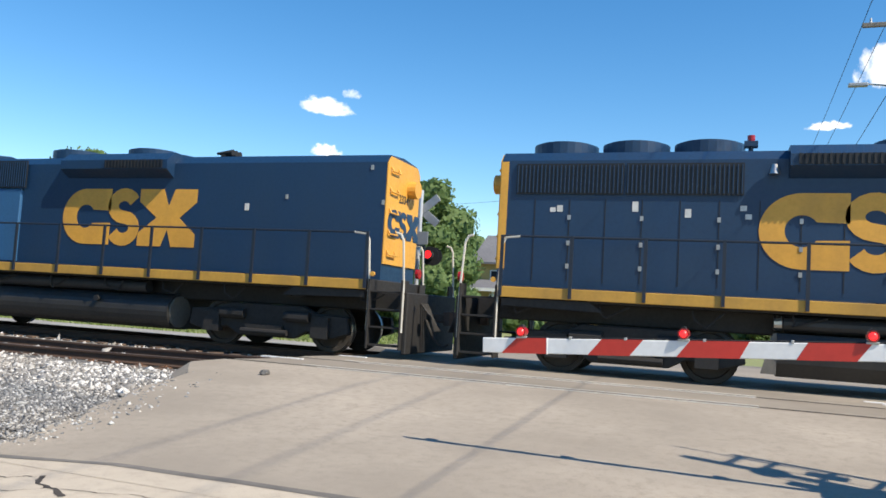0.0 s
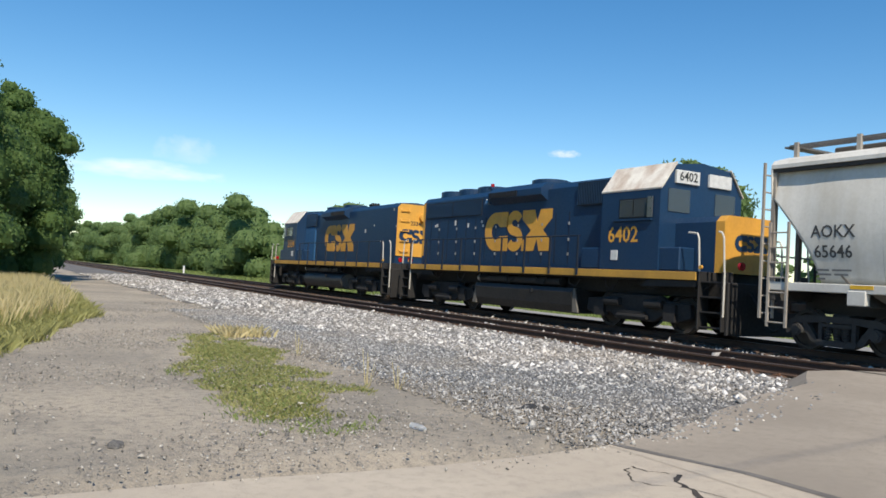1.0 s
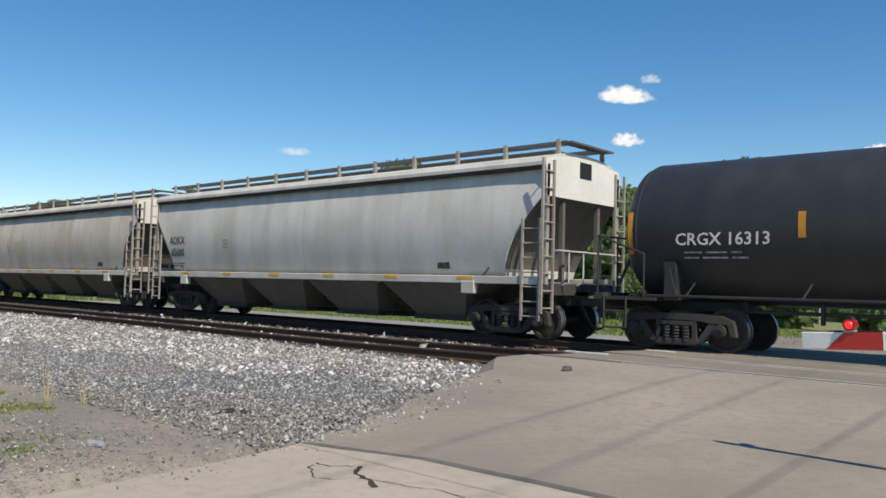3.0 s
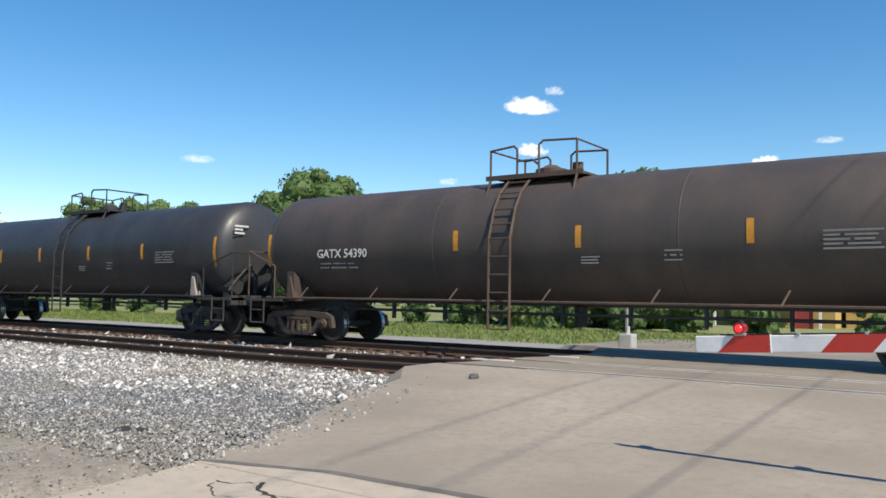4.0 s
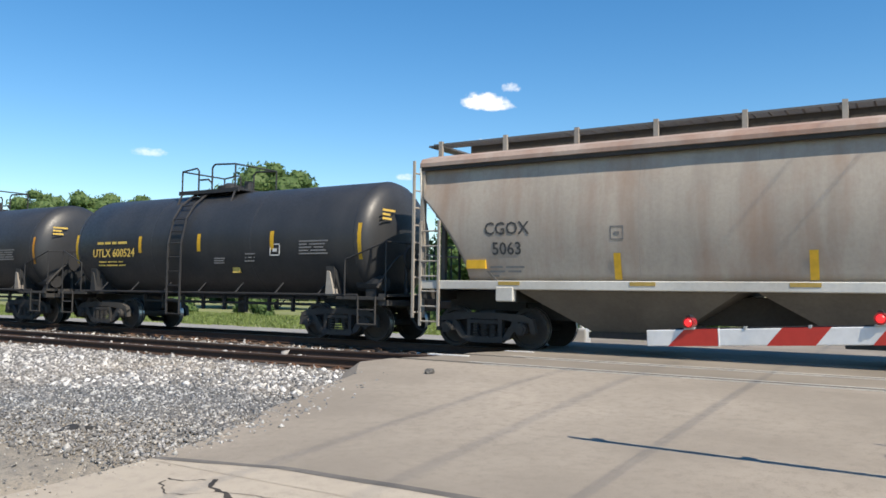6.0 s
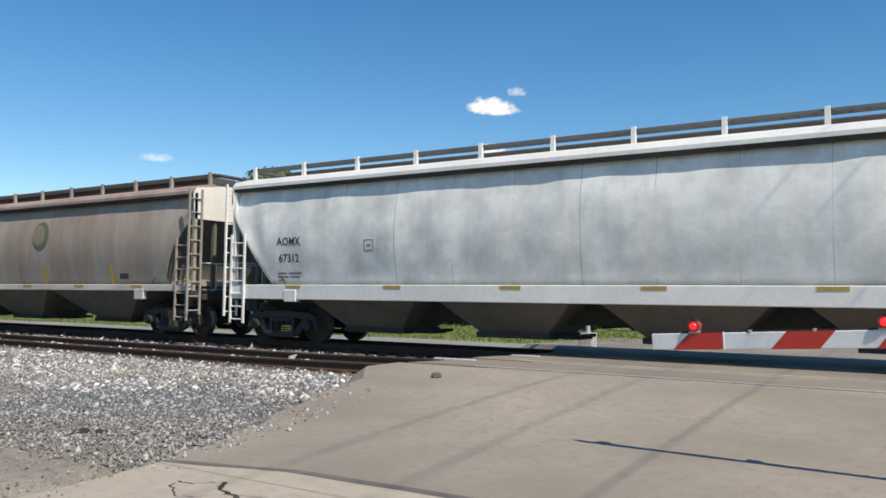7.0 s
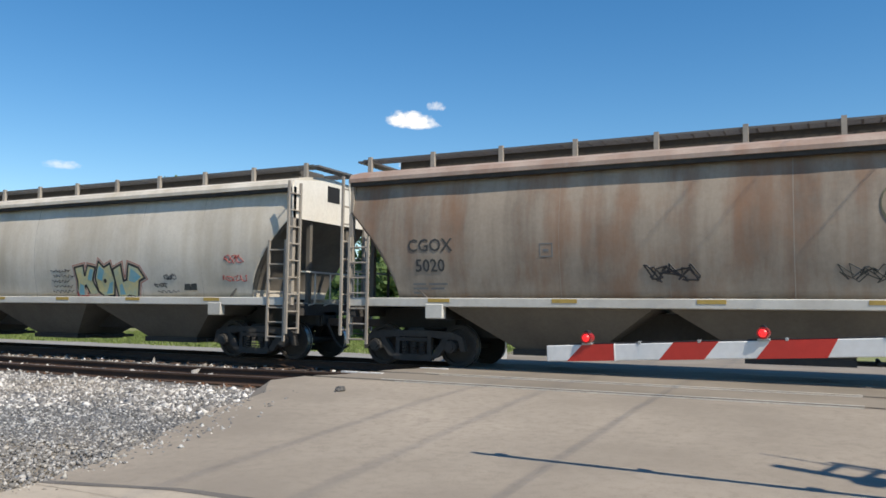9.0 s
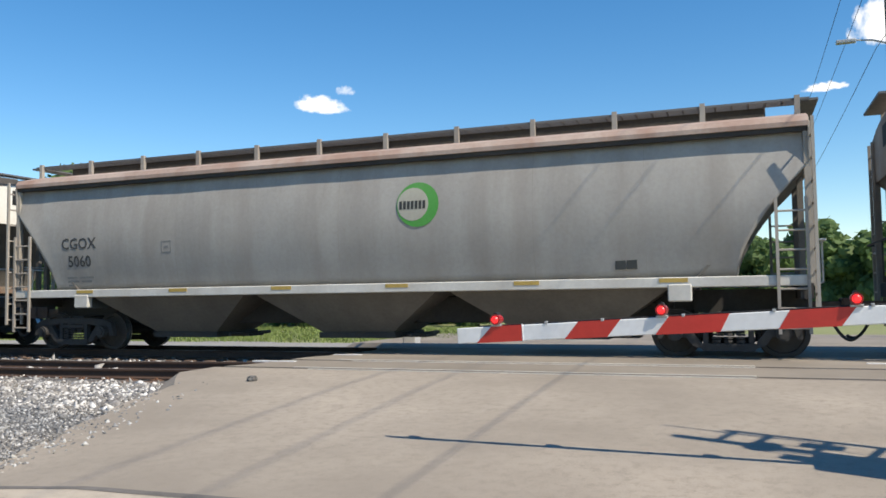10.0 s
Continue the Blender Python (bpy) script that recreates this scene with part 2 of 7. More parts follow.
RAIL_TOP = weathered("worn_rail_head", (0.17, 0.125, 0.1), (0.08, 0.055, 0.04), 0.5, 0.0, 0.4, 0.6, bump=0.02)
TIE = weathered("weathered_tie_wood", (0.13, 0.085, 0.06), (0.05, 0.035, 0.028), 0.6, 0.0, 0.9, bump=0.5, wide=3)
TIE_PLATE = weathered("rusty_tie_plate", (0.18, 0.09, 0.05), (0.06, 0.035, 0.025), 0.5, 0, 0.8)
WOOD_POLE = weathered("grey_pole_wood", (0.19, 0.172, 0.15), (0.09, 0.07, 0.055), 0.5, 0.7, 0.9, bump=0.3)
BARK = mottled("bark", (0.09, 0.07, 0.05), (0.14, 0.11, 0.085), (0.04, 0.03, 0.024), 2, 14, 50, 0.95, 0.8)
LEAF_DARK = leafy("dark_green_leaves", (0.085, 0.155, 0.048), (0.135, 0.22, 0.066), 0.5)
LEAF_MID = leafy("green_leaves", (0.105, 0.175, 0.06), (0.19, 0.275, 0.105), 0.45)
LEAF_FAR = leafy("hedgerow_leaves", (0.1, 0.17, 0.058), (0.18, 0.265, 0.1), 0.45)
GRASS = leafy("green_grass", (0.15, 0.21, 0.06), (0.27, 0.33, 0.11), 0.35)
GRASS_DRY = leafy("dry_tall_grass", (0.46, 0.4, 0.18), (0.74, 0.63, 0.37), 0.4)
WEED = leafy("yellow_green_weeds", (0.27, 0.28, 0.09), (0.45, 0.43, 0.19), 0.4)
FLOWER = plain("yellow_flower", (0.8, 0.62, 0.03), 0.7)
ASPHALT = mottled("worn_asphalt", (0.255, 0.22, 0.178), (0.38, 0.328, 0.265), (0.23, 0.198, 0.16), 0.3, 9, 70, 0.9, 0.6, 0.01)
ASPHALT_PANEL = mottled("oily_crossing_asphalt", (0.2, 0.173, 0.14), (0.29, 0.252, 0.205), (0.22, 0.19, 0.154), 0.4, 7, 90, 0.85, 0.25, 0.006)
SEAM = mottled("tar_seam", (0.12, 0.11, 0.098), (0.17, 0.155, 0.138), (0.1, 0.092, 0.082), 1.5, 9, 60, 0.85, 0.2, 0.005)
SEAM_DARK = mottled("open_crack", (0.035, 0.03, 0.026), (0.06, 0.05, 0.042), (0.03, 0.026, 0.022), 3, 9, 60, 0.95, 0.2, 0.005)
CONCRETE_EDGE = mottled("pale_old_pavement", (0.4, 0.345, 0.275), (0.46, 0.4, 0.32), (0.33, 0.285, 0.23), 0.6, 8, 100, 0.9, 0.5, 0.006)
HEADER = mottled("pale_worn_header", (0.46, 0.43, 0.38), (0.55, 0.51, 0.45), (0.3, 0.27, 0.235), 1.2, 9, 50, 0.85, 0.2, 0.004)
MARK_WHITE = mottled("worn_white_marking", (0.72, 0.72, 0.72), (0.8, 0.8, 0.8), (0.45, 0.43, 0.4), 3, 12, 50, 0.8, 0.1, 0.004)
def stony(name, dark, light, power=2.4):
    """Loose stones: most are dull, a few are bright."""
    m, n, l, p = material(name)
    geo = n.new("ShaderNodeNewGeometry")
    f = n.new("ShaderNodeMath")
    f.operation = "POWER"
    f.inputs[1].default_value = power
    l.new(geo.outputs["Random Per Island"], f.inputs[0])
    col = mix(n, l, f.outputs[0], dark, light)
    dust = ramp(n, l, noise_node(n, l, scaled(n, l, 1, 1, 1, False), 0.35, 4), 0.4, 0.65)
    l.new(mix(n, l, mix(n, l, 0.35, (0, 0, 0), dust), col, (0.3, 0.255, 0.2)), p.inputs["Base Color"])
    p.inputs["Roughness"].default_value = 0.9
    return m


STONE = stony("ballast_stone", (0.14, 0.138, 0.135), (0.8, 0.78, 0.75), 2.5)
STONE_DARK = stony("grey_gravel_stone", (0.14, 0.135, 0.125), (0.62, 0.58, 0.52), 2.2)
STONE_BLUE = stony("blue_grey_gravel_stone", (0.115, 0.122, 0.13), (0.55, 0.55, 0.54), 2.6)


# ---- ground ----
def lerp_table(v, table):
    for (a, p), (b, q) in zip(table, table[1:]):
        if v <= b:
            u = max(0.0, (v - a) / (b - a))
            return p + (q - p) * u
    return table[-1][1]


def road_z(y):
    return lerp_table(y, [(-50, -0.4), (3.5, -0.36), (6.5, -0.17), (9.8, 0.01), (11.2, 0.04), (13.2, 0.045), (14.9, 0.005), (18.6, 0.0), (22, -0.22), (30, -0.32), (90, -0.4)])


def road_left(y):
    return lerp_table(y, [(-20, -5.77), (4.6, -5.77), (5.6, -5.95), (7.9, -6.8), (9.5, -7.35), (10.4, -8.1), (11.2, -8.0), (12.2, -7.6), (16, -7.3), (18.5, -8.2), (22, -11)])


def ground_z(x, y):
    return lerp_table(y, [(-60, -0.3), (-3, -0.38), (6.4, -0.37), (9.4, -0.28), (10.2, -0.25), (18.2, -0.25), (20, -0.37), (40, -0.42), (200, -0.5)])


def land_z(x, y):
    z = ground_z(x, y)
    if road_left(y) - 0.25 < x < 9.5:
        z = min(z, road_z(y) - 0.12)
    return z


EARTH = mottled("earth_and_turf", (0.17, 0.2, 0.07), (0.22, 0.24, 0.095), (0.24, 0.22, 0.12), 0.08, 1.2, 14, 0.95, 0.5, 0.05)
GRAVEL = mottled("packed_gravel_drive", (0.275, 0.245, 0.2), (0.43, 0.37, 0.288), (0.17, 0.158, 0.14), 0.26, 9, 48, 0.95, 1.0, 0.03)
BED = mottled("ballast_bed", (0.12, 0.116, 0.112), (0.17, 0.165, 0.158), (0.07, 0.067, 0.064), 0.5, 16, 40, 0.95, 1.0, 0.04)
LANE = mottled("grey_gravel_lane", (0.25, 0.24, 0.225), (0.31, 0.3, 0.28), (0.2, 0.19, 0.175), 0.3, 7, 60, 0.95, 0.4, 0.015)


def axis(spans):
    out = []
    for a, b, step in spans:
        k = max(1, round((b - a) / step))
        out += [a + (b - a) * i / k for i in range(k)]
    return out + [spans[-1][1]]


def sheet(bm, xs, ys, zf, inside=None):
    """A surface over a grid of lines; cells whose middle is outside are left out."""
    vs = {}

    def vert(i, j):
        if (i, j) not in vs:
            vs[i, j] = bm.verts.new((xs[i], ys[j], zf(xs[i], ys[j])))
        return vs[i, j]
    for i in range(len(xs) - 1):
        for j in range(len(ys) - 1):
            if inside is None or inside((xs[i] + xs[i + 1]) / 2, (ys[j] + ys[j + 1]) / 2):
                bm.faces.new((vert(i, j), vert(i + 1, j), vert(i + 1, j + 1), vert(i, j + 1)))
    return bm


gx = axis([(-3500, -400, 400), (-400, -60, 20), (-60, -14, 2), (-14, 12, 0.5), (12, 60, 4), (60, 400, 40), (400, 3500, 400)])
gy = axis([(-1500, -60, 200), (-60, -10, 5), (-10, 3, 1), (3, 24, 0.5), (24, 60, 3), (60, 400, 30), (400, 4500, 400)])
slab("ground", sheet(bmesh.new(), gx, gy, land_z), EARTH, "rough turf and bare earth beside the tracks", "ground", "structure", True)


def wob(a, b, s=1.0):
    return (noise.noise((a * s, b * s, 3.1)) - 0.0)


def drive_south(x):
    return lerp_table(x, [(-300, 1.5), (-70, 1.9), (-31, 2.3), (-22, 1.9), (-12, -0.6), (-9, -4), (-7, -12), (20, -12)]) + 0.3 * wob(x, 0.0, 0.8) + 0.1 * wob(x, 4.0, 3.1)


bm = bmesh.new()
prev = None
for x in axis([(-300, -60, 6), (-60, -24, 0.8), (-24, 10, 0.25)]):
    ys = [drive_south(x) + (7.4 - drive_south(x)) * k / 36 for k in range(37)]
    row = [bm.verts.new((x, y, land_z(x, y) + (0.012 if k else -0.01) + 0.015 * wob(x, y, 1.1))) for k, y in enumerate(ys)]
    if prev:
        for k in range(36):
            bm.faces.new((prev[k], row[k], row[k + 1], prev[k + 1]))
    prev = row
slab("gravel_drive", bm, GRAVEL, "packed grey-brown gravel drive along the railway", "gravel drive", "structure", True)
slab("ballast_bed", sheet(bmesh.new(), axis([(-600, -60, 20), (-60, 60, 1.0), (60, 300, 20)]), axis([(5.2, 20.0, 0.35)]),
                          lambda x, y: ground_z(x, y) + 0.03 + 0.02 * wob(x, y, 1.7),
                          lambda x, y: not (road_left(y) - 0.2 < x < 9.6) and y > 6.1 + 0.5 * wob(x, 0, 0.6) + 0.0),
     BED, "sloping bed of pale crushed stone under two tracks", "ballast", "structure", True)
slab("far_lane", sheet(bmesh.new(), axis([(-140, -30, 5), (-30, 40, 1.5)]), axis([(19.4, 26.0, 0.4)]),
                       lambda x, y: land_z(x, y) + 0.02, lambda x, y: 19.6 < y < 24.2 + 0.5 * wob(x, y, 0.4)),
     LANE, "grey gravel lane running behind the tracks", "gravel lane", "structure", True)

# road and crossing surface, in strips between the rails
RAILS_Y = [Y_NEAR - GAUGE / 2, Y_NEAR + GAUGE / 2, Y_TRAIN - GAUGE / 2, Y_TRAIN + GAUGE / 2]


def strip(bm, y0, y1, right=9.5, step=0.4, left=road_left, inset=0.0, apron=0.5):
    n = max(1, round((y1 - y0) / step))
    ys = [y0 + (y1 - y0) * i / n for i in range(n + 1)]
    rows = []
    for y in ys:
        x0 = left(y) + inset + 0.14 * wob(1.0, y, 2.2) + 0.06 * wob(5.0, y, 7.0)
        xs = [x0 + (right - x0) * k / 24 for k in range(25)]
        rows.append([bm.verts.new((x, y, road_z(y))) for x in xs])
    low = [[bm.verts.new((v.co.x - (apron if k == 0 else 0), v.co.y, v.co.z - 0.3)) for k, v in enumerate(r)] for r in rows]
    for a, b in zip(rows, rows[1:]):
        for k in range(24):
            bm.faces.new((a[k], a[k + 1], b[k + 1], b[k]))
    for a, b, c, d in zip(rows, rows[1:], low, low[1:]):
        bm.faces.new((c[0], a[0], b[0], d[0]))
    for r, w in ((rows[0], low[0]), (rows[-1], low[-1])):
        for k in range(24):
            bm.faces.new((r[k], w[k], w[k + 1], r[k + 1]))
    bmesh.ops.recalc_face_normals(bm, faces=list(bm.faces))
    return bm


road = thing("road", "worn grey-tan asphalt road over the level crossing", "road", kind="structure")
part("asphalt", strip(bmesh.new(), 4.62, RAILS_Y[0] - 0.07), ASPHALT, road)
part("old_pavement", strip(bmesh.new(), -14, 4.62, step=0.8), CONCRETE_EDGE, road, "paler cracked older pavement")


def seam_y(x):
    return lerp_table(x, [(-6, 4.64), (-5.6, 4.68), (-4.55, 4.92), (-3.6, 4.95), (-2.6, 4.96), (9.5, 5.0)]) + 0.02 * wob(x, 1.0, 2.0)


bm, bm2 = bmesh.new(), bmesh.new()
prev = None
for x in axis([(-5.75, 9.4, 0.12)]):
    w = 0.055 + 0.03 * wob(x, 9.0, 1.4)
    ys = (4.6, seam_y(x) - w * 0.4, seam_y(x) - w * 0.4, seam_y(x) + w)
    row = [(bm2 if k < 2 else bm).verts.new((x, y, road_z(y) + (0.003 if k < 2 else 0.006))) for k, y in enumerate(ys)]
    if prev:
        bm2.faces.new((prev[0], row[0], row[1], prev[1]))
        bm.faces.new((prev[2], row[2], row[3], prev[3]))
    prev = row
part("pavement_edge", bm2, CONCRETE_EDGE, road, "ragged end of the older pavement")
part("tar_seam", bm, SEAM, road, "dark tar seam")
for a, b in ((RAILS_Y[0] + 0.11, RAILS_Y[1] - 0.11), (RAILS_Y[1] + 0.07, RAILS_Y[2] - 0.07), (RAILS_Y[2] + 0.11, RAILS_Y[3] - 0.11), (RAILS_Y[3] + 0.07, 30)):
    part("crossing_panel", strip(bmesh.new(), a, b, step=0.3 if b < 29 else 1.0), ASPHALT_PANEL, road)
for yr in RAILS_Y[:2]:
    part("flangeway_header", box(bmesh.new(), -6.6, 0.35, yr + 0.112, yr + 0.18, -0.05, road_z(yr) + 0.008), HEADER, road, "pale strip beside the rail")
    part("flangeway_header", box(bmesh.new(), -6.2, 0.35, yr - 0.135, yr - 0.072, -0.05, road_z(yr) + 0.008), HEADER, road, "pale strip beside the rail")
def crack(pts, w):
    bm = bmesh.new()
    prev = None
    for i, (x, y) in enumerate(pts):
        ww = w * (0.4 + 0.9 * abs(wob(x, y, 5)))
        a = bm.verts.new((x - ww * 0.5, y - ww * 0.6, road_z(y) + 0.003))
        b = bm.verts.new((x + ww * 0.5, y + ww * 0.6, road_z(y) + 0.003))
        if prev:
            bm.faces.new((prev[0], a, b, prev[1]))
        prev = (a, b)
    return bm


for k, line in enumerate((((-5.13, 4.3), (-4.95, 4.32), (-4.85, 4.4), (-4.74, 4.45)), ((-4.74, 4.45), (-4.68, 4.34), (-4.5, 4.27), (-4.36, 4.22), (-4.25, 4.14)),
                          ((-5.1, 4.24), (-4.95, 4.12), (-4.79, 4.03)), ((-4.79, 4.03), (-4.6, 4.12), (-4.5, 4.26)), ((-4.5, 4.27), (-4.19, 4.3), (-3.95, 4.36), (-3.75, 4.39), (-3.5, 4.34)))):
    r = random.Random(k)
    pts = []
    for (xa, ya), (xb, yb) in zip(line, line[1:]):
        pts += [(xa + (xb - xa) * u + r.uniform(-0.02, 0.02), ya + (yb - ya) * u + r.uniform(-0.02, 0.02)) for u in (0, 0.35, 0.7)]
    part("crack", crack(pts + [line[-1]], (0.022, 0.042, 0.016, 0.016, 0.014)[k]), SEAM_DARK, road)
# white survey dashes by the crossing edge
for x0, x1, y, w in ((-8.0, -7.15, 12.35, 0.09), (-7.45, -6.85, 14.33, 0.09), (1.95, 2.6, 13.9, 0.1), (2.15, 2.7, 13.5, 0.06)):
    part("paint_mark", box(bmesh.new(), x0, x1, y, y + w, road_z(y) - 0.01, road_z(y + w) + 0.012), MARK_WHITE, road, "worn white paint mark")


# ---- tracks ----
def rise(x):
    """The near track climbs a little to the crossing."""
    return lerp_table(x, [(-600, -0.055), (-12, -0.055), (-7.2, 0.0), (-4, 0.035), (3, 0.04), (12, 0.0), (300, 0.0)])


def rail_bm(y, x0, x1, near):
    prof = [(-0.07, -0.17), (0.07, -0.17), (0.07, -0.155), (0.012, -0.135), (0.012, -0.045), (0.036, -0.035), (0.036, -0.006), (0.028, 0.0),
            (-0.028, 0.0), (-0.036, -0.006), (-0.036, -0.035), (-0.012, -0.045), (-0.012, -0.135), (-0.07, -0.155)]
    bm = bmesh.new()
    xs = axis([(x0, -60, 30), (-60, -14, 4), (-14, 14, 1.0), (14, x1, 20)])
    loft(bm, [[(x, y + a, b + (rise(x) if near else 0)) for a, b in prof] for x in xs])
    for f in bm.faces:
        if f.normal.z > 0.6 and f.calc_center_median().z > -0.08:
            f.material_index = 1
    return bm


tie_mesh = mesh_from("tie", bevelled(box(bmesh.new(), -0.115, 0.115, -1.32, 1.32, -0.34, -0.176), 0.012, 1), TIE)
plate_bm = bmesh.new()
for s in (-1, 1):
    box(plate_bm, -0.09, 0.09, s * GAUGE / 2 - 0.17, s * GAUGE / 2 + 0.17, -0.178, -0.166)
    for k in (-0.11, 0.11):
        box(plate_bm, -0.02, 0.02, s * GAUGE / 2 + k - 0.02, s * GAUGE / 2 + k + 0.02, -0.17, -0.14)
plate_mesh = mesh_from("tie_plates", plate_bm, TIE_PLATE)
for name, yc in (("near", Y_NEAR), ("train", Y_TRAIN)):
    track = thing("railway_track", "rusty steel rails on weathered wooden ties" if name == "near" else "steel rails carrying the train on wooden ties", "railway track", kind="structure", group="parallel tracks")
    for s in (-1, 1):
        part("rail", rail_bm(yc + s * GAUGE / 2, -600, 260, name == "near"), [RAIL_RUST, RAIL_TOP], track)
    r = random.Random(5)
    for i in range(70):
        x = -8.6 - i * 0.53
        t = part("tie", tie_mesh, TIE, track)
        t.matrix_basis = pose(x + r.uniform(-0.02, 0.02), yc + r.uniform(-0.06, 0.06), r.uniform(-0.006, 0.0) + (rise(x) if name == "near" else 0), 0, 0, r.uniform(-0.7, 0.7))
        p = part("tie_plate", plate_mesh, TIE_PLATE, track)
        p.matrix_basis = pose(x, yc, rise(x) if name == "near" else 0)
    bm = bmesh.new()
    for i in range(330):
        x = -45.7 - i * 0.53
        box(bm, x - 0.115, x + 0.115, yc - 1.32, yc + 1.32, -0.34, -0.178)
    for i in range(40):
        box(bm, 10 + i * 0.53, 10.23 + i * 0.53, yc - 1.32, yc + 1.32, -0.34, -0.178)
    tagged(part("far_ties", bm, TIE, track), kind="stuff")


# ---- stones ----
def scatter(name, pts, sizes, mat, label, category, seed):
    """Many small angular stones as one object."""
    rng = np.random.default_rng(seed)
    n = len(pts)
    base = np.array([(1, 0, 0), (0, 1, 0), (-1, 0, 0), (0, -1, 0), (0.1, 0.1, 0.8), (-0.1, 0, -0.8)], float)
    tri = np.array([(0, 1, 4), (1, 2, 4), (2, 3, 4), (3, 0, 4), (1, 0, 5), (2, 1, 5), (3, 2, 5), (0, 3, 5)])
    v = base[None] * rng.uniform(0.6, 1.25, (n, 6, 1)) + rng.normal(0, 0.16, (n, 6, 3))
    v *= np.stack([rng.uniform(0.8, 1.5, n), rng.uniform(0.6, 1.0, n), rng.uniform(0.5, 0.95, n)], -1)[:, None]
    a = rng.uniform(0, 2 * np.pi, n)
    tl = rng.normal(0, 0.5, n)
    ca, sa, ct, st = np.cos(a), np.sin(a), np.cos(tl), np.sin(tl)
    x, z = v[..., 0] * ct[:, None] + v[..., 2] * st[:, None], -v[..., 0] * st[:, None] + v[..., 2] * ct[:, None]
    v = np.stack([x * ca[:, None] - v[..., 1] * sa[:, None], x * sa[:, None] + v[..., 1] * ca[:, None], z], -1)
    v = v * sizes[:, None, None] + pts[:, None]
    faces = (tri[None] + 6 * np.arange(n)[:, None, None]).reshape(-1, 3)
    return soup(name, v.reshape(-1, 3), faces, mat, label, category)


def raw_mesh(name, verts, faces, mat):
    me = bpy.data.meshes.new(name)
    k = faces.shape[1]
    me.vertices.add(len(verts))
    me.vertices.foreach_set("co", np.ascontiguousarray(verts, dtype=np.float32).ravel())
    me.loops.add(faces.size)
    me.loops.foreach_set("vertex_index", np.ascontiguousarray(faces, dtype=np.int32).ravel())
    me.polygons.add(len(faces))
    me.polygons.foreach_set("loop_start", np.arange(0, faces.size, k, dtype=np.int32))
    me.update(calc_edges=True)
    me.materials.append(mat)
    return me


def soup(name, verts, faces, mat, label, category, kind="stuff"):
    return tagged(new(name, raw_mesh(name, verts, faces, mat)), label, category, kind=kind)


def field(seed, n, x0, x1, y0, y1, keep, lift=0.0, power=1.0):
    rng = np.random.default_rng(seed)
    out = []
    while len(out) < n:
        x = x1 - (x1 - x0) * rng.random() ** power
        y = rng.uniform(y0, y1)
        if keep(x, y):
            out.append((x, y, ground_z(x, y) + 0.035 + lift))
    return np.array(out)


def off_road(x, y):
    return x < road_left(y) - 0.15


def pale_zone(x, y):
    """Fresh pale ballast lies along the track, dull fine stone lower down."""
    return y > 6.3 + 0.12 * min(16, max(0, x + 24)) + 0.9 * wob(x, y, 0.45) + 0.5 * (noise.random() - 0.5)


def thin_edge(x, y):
    """Loose stones strewn over the road's edge, fewer further in."""
    return x < road_left(y) - 0.15 + 0.9 * noise.random() ** 4


STONE_ZONES = [
    ("ballast_stones", 11, 23000, -24, -6.2, 6.5, 10.7, 0.036, STONE, "pale angular ballast stones beside the track", lambda x, y: off_road(x + 0.1, y) and pale_zone(x, y)),
    ("ballast_stones", 12, 24000, -75, -24, 5.8, 10.7, 0.06, STONE, "pale angular ballast stones beside the track", pale_zone),
    ("ballast_stones", 13, 5000, -30, -8, 10.7, 18.0, 0.045, STONE, "pale angular ballast stones between the rails", off_road),
    ("gravel_stones", 16, 34000, -26, -5.6, 4.4, 9.6, 0.021, STONE_BLUE, "fine blue-grey gravel stones on the lower slope", lambda x, y: thin_edge(x, y) and (not pale_zone(x, y) or noise.random() < 0.1) and noise.random() < (y - 4.2)),
    ("gravel_stones", 14, 9000, -30, -5.6, 4.3, 7.0, 0.014, STONE_DARK, "small grey gravel stones at the drive's edge", thin_edge),
    ("gravel_stones", 15, 24000, -26, -4.9, -3, 5.2, 0.0105, STONE_DARK, "loose grey gravel stones on the drive", lambda x, y: x < road_left(y) + 0.5 * noise.random() ** 2 and noise.random() < 0.35 + 1.2 * wob(x, y, 0.5))]
for name, seed, n, x0, x1, y0, y1, size, mat, label, keep in STONE_ZONES:
    pts = field(seed, n, x0, x1, y0, y1, keep)
    pts[:, 2] = np.maximum(pts[:, 2], [road_z(y) if x > road_left(y) else -9 for x, y, z in pts])
    scatter(name, pts, np.random.default_rng(seed).lognormal(math.log(size), 0.35, n), mat, label, "ballast" if "ballast" in name else "gravel", seed)


# ---- running gear shared by all vehicles ----
def wheel_bm(r):
    bm = bmesh.new()
    n = 28
    prof = [(0.0, 0.09), (0.09, 0.09), (0.11, 0.03), (r * 0.8, 0.015), (r * 0.83, 0.07), (r, 0.07), (r, -0.05), (r + 0.025, -0.06), (r + 0.025, -0.085), (r * 0.8, -0.085), (r * 0.78, -0.02), (0.0, -0.02)]
    rings = [[(q * math.cos(2 * math.pi * k / n), -d, q * math.sin(2 * math.pi * k / n)) for k in range(n)] for q, d in prof[1:-1]]
    loft(bm, rings)
    for f in bm.faces:
        c = f.calc_center_median()
        q = math.hypot(c.x, c.z)
        if q > r * 0.97 and abs(f.normal.y) < 0.5:
            f.material_index = 1
    return bm


_cache = {}


def cached(key, make):
    if key not in _cache:
        _cache[key] = make()
    return _cache[key]


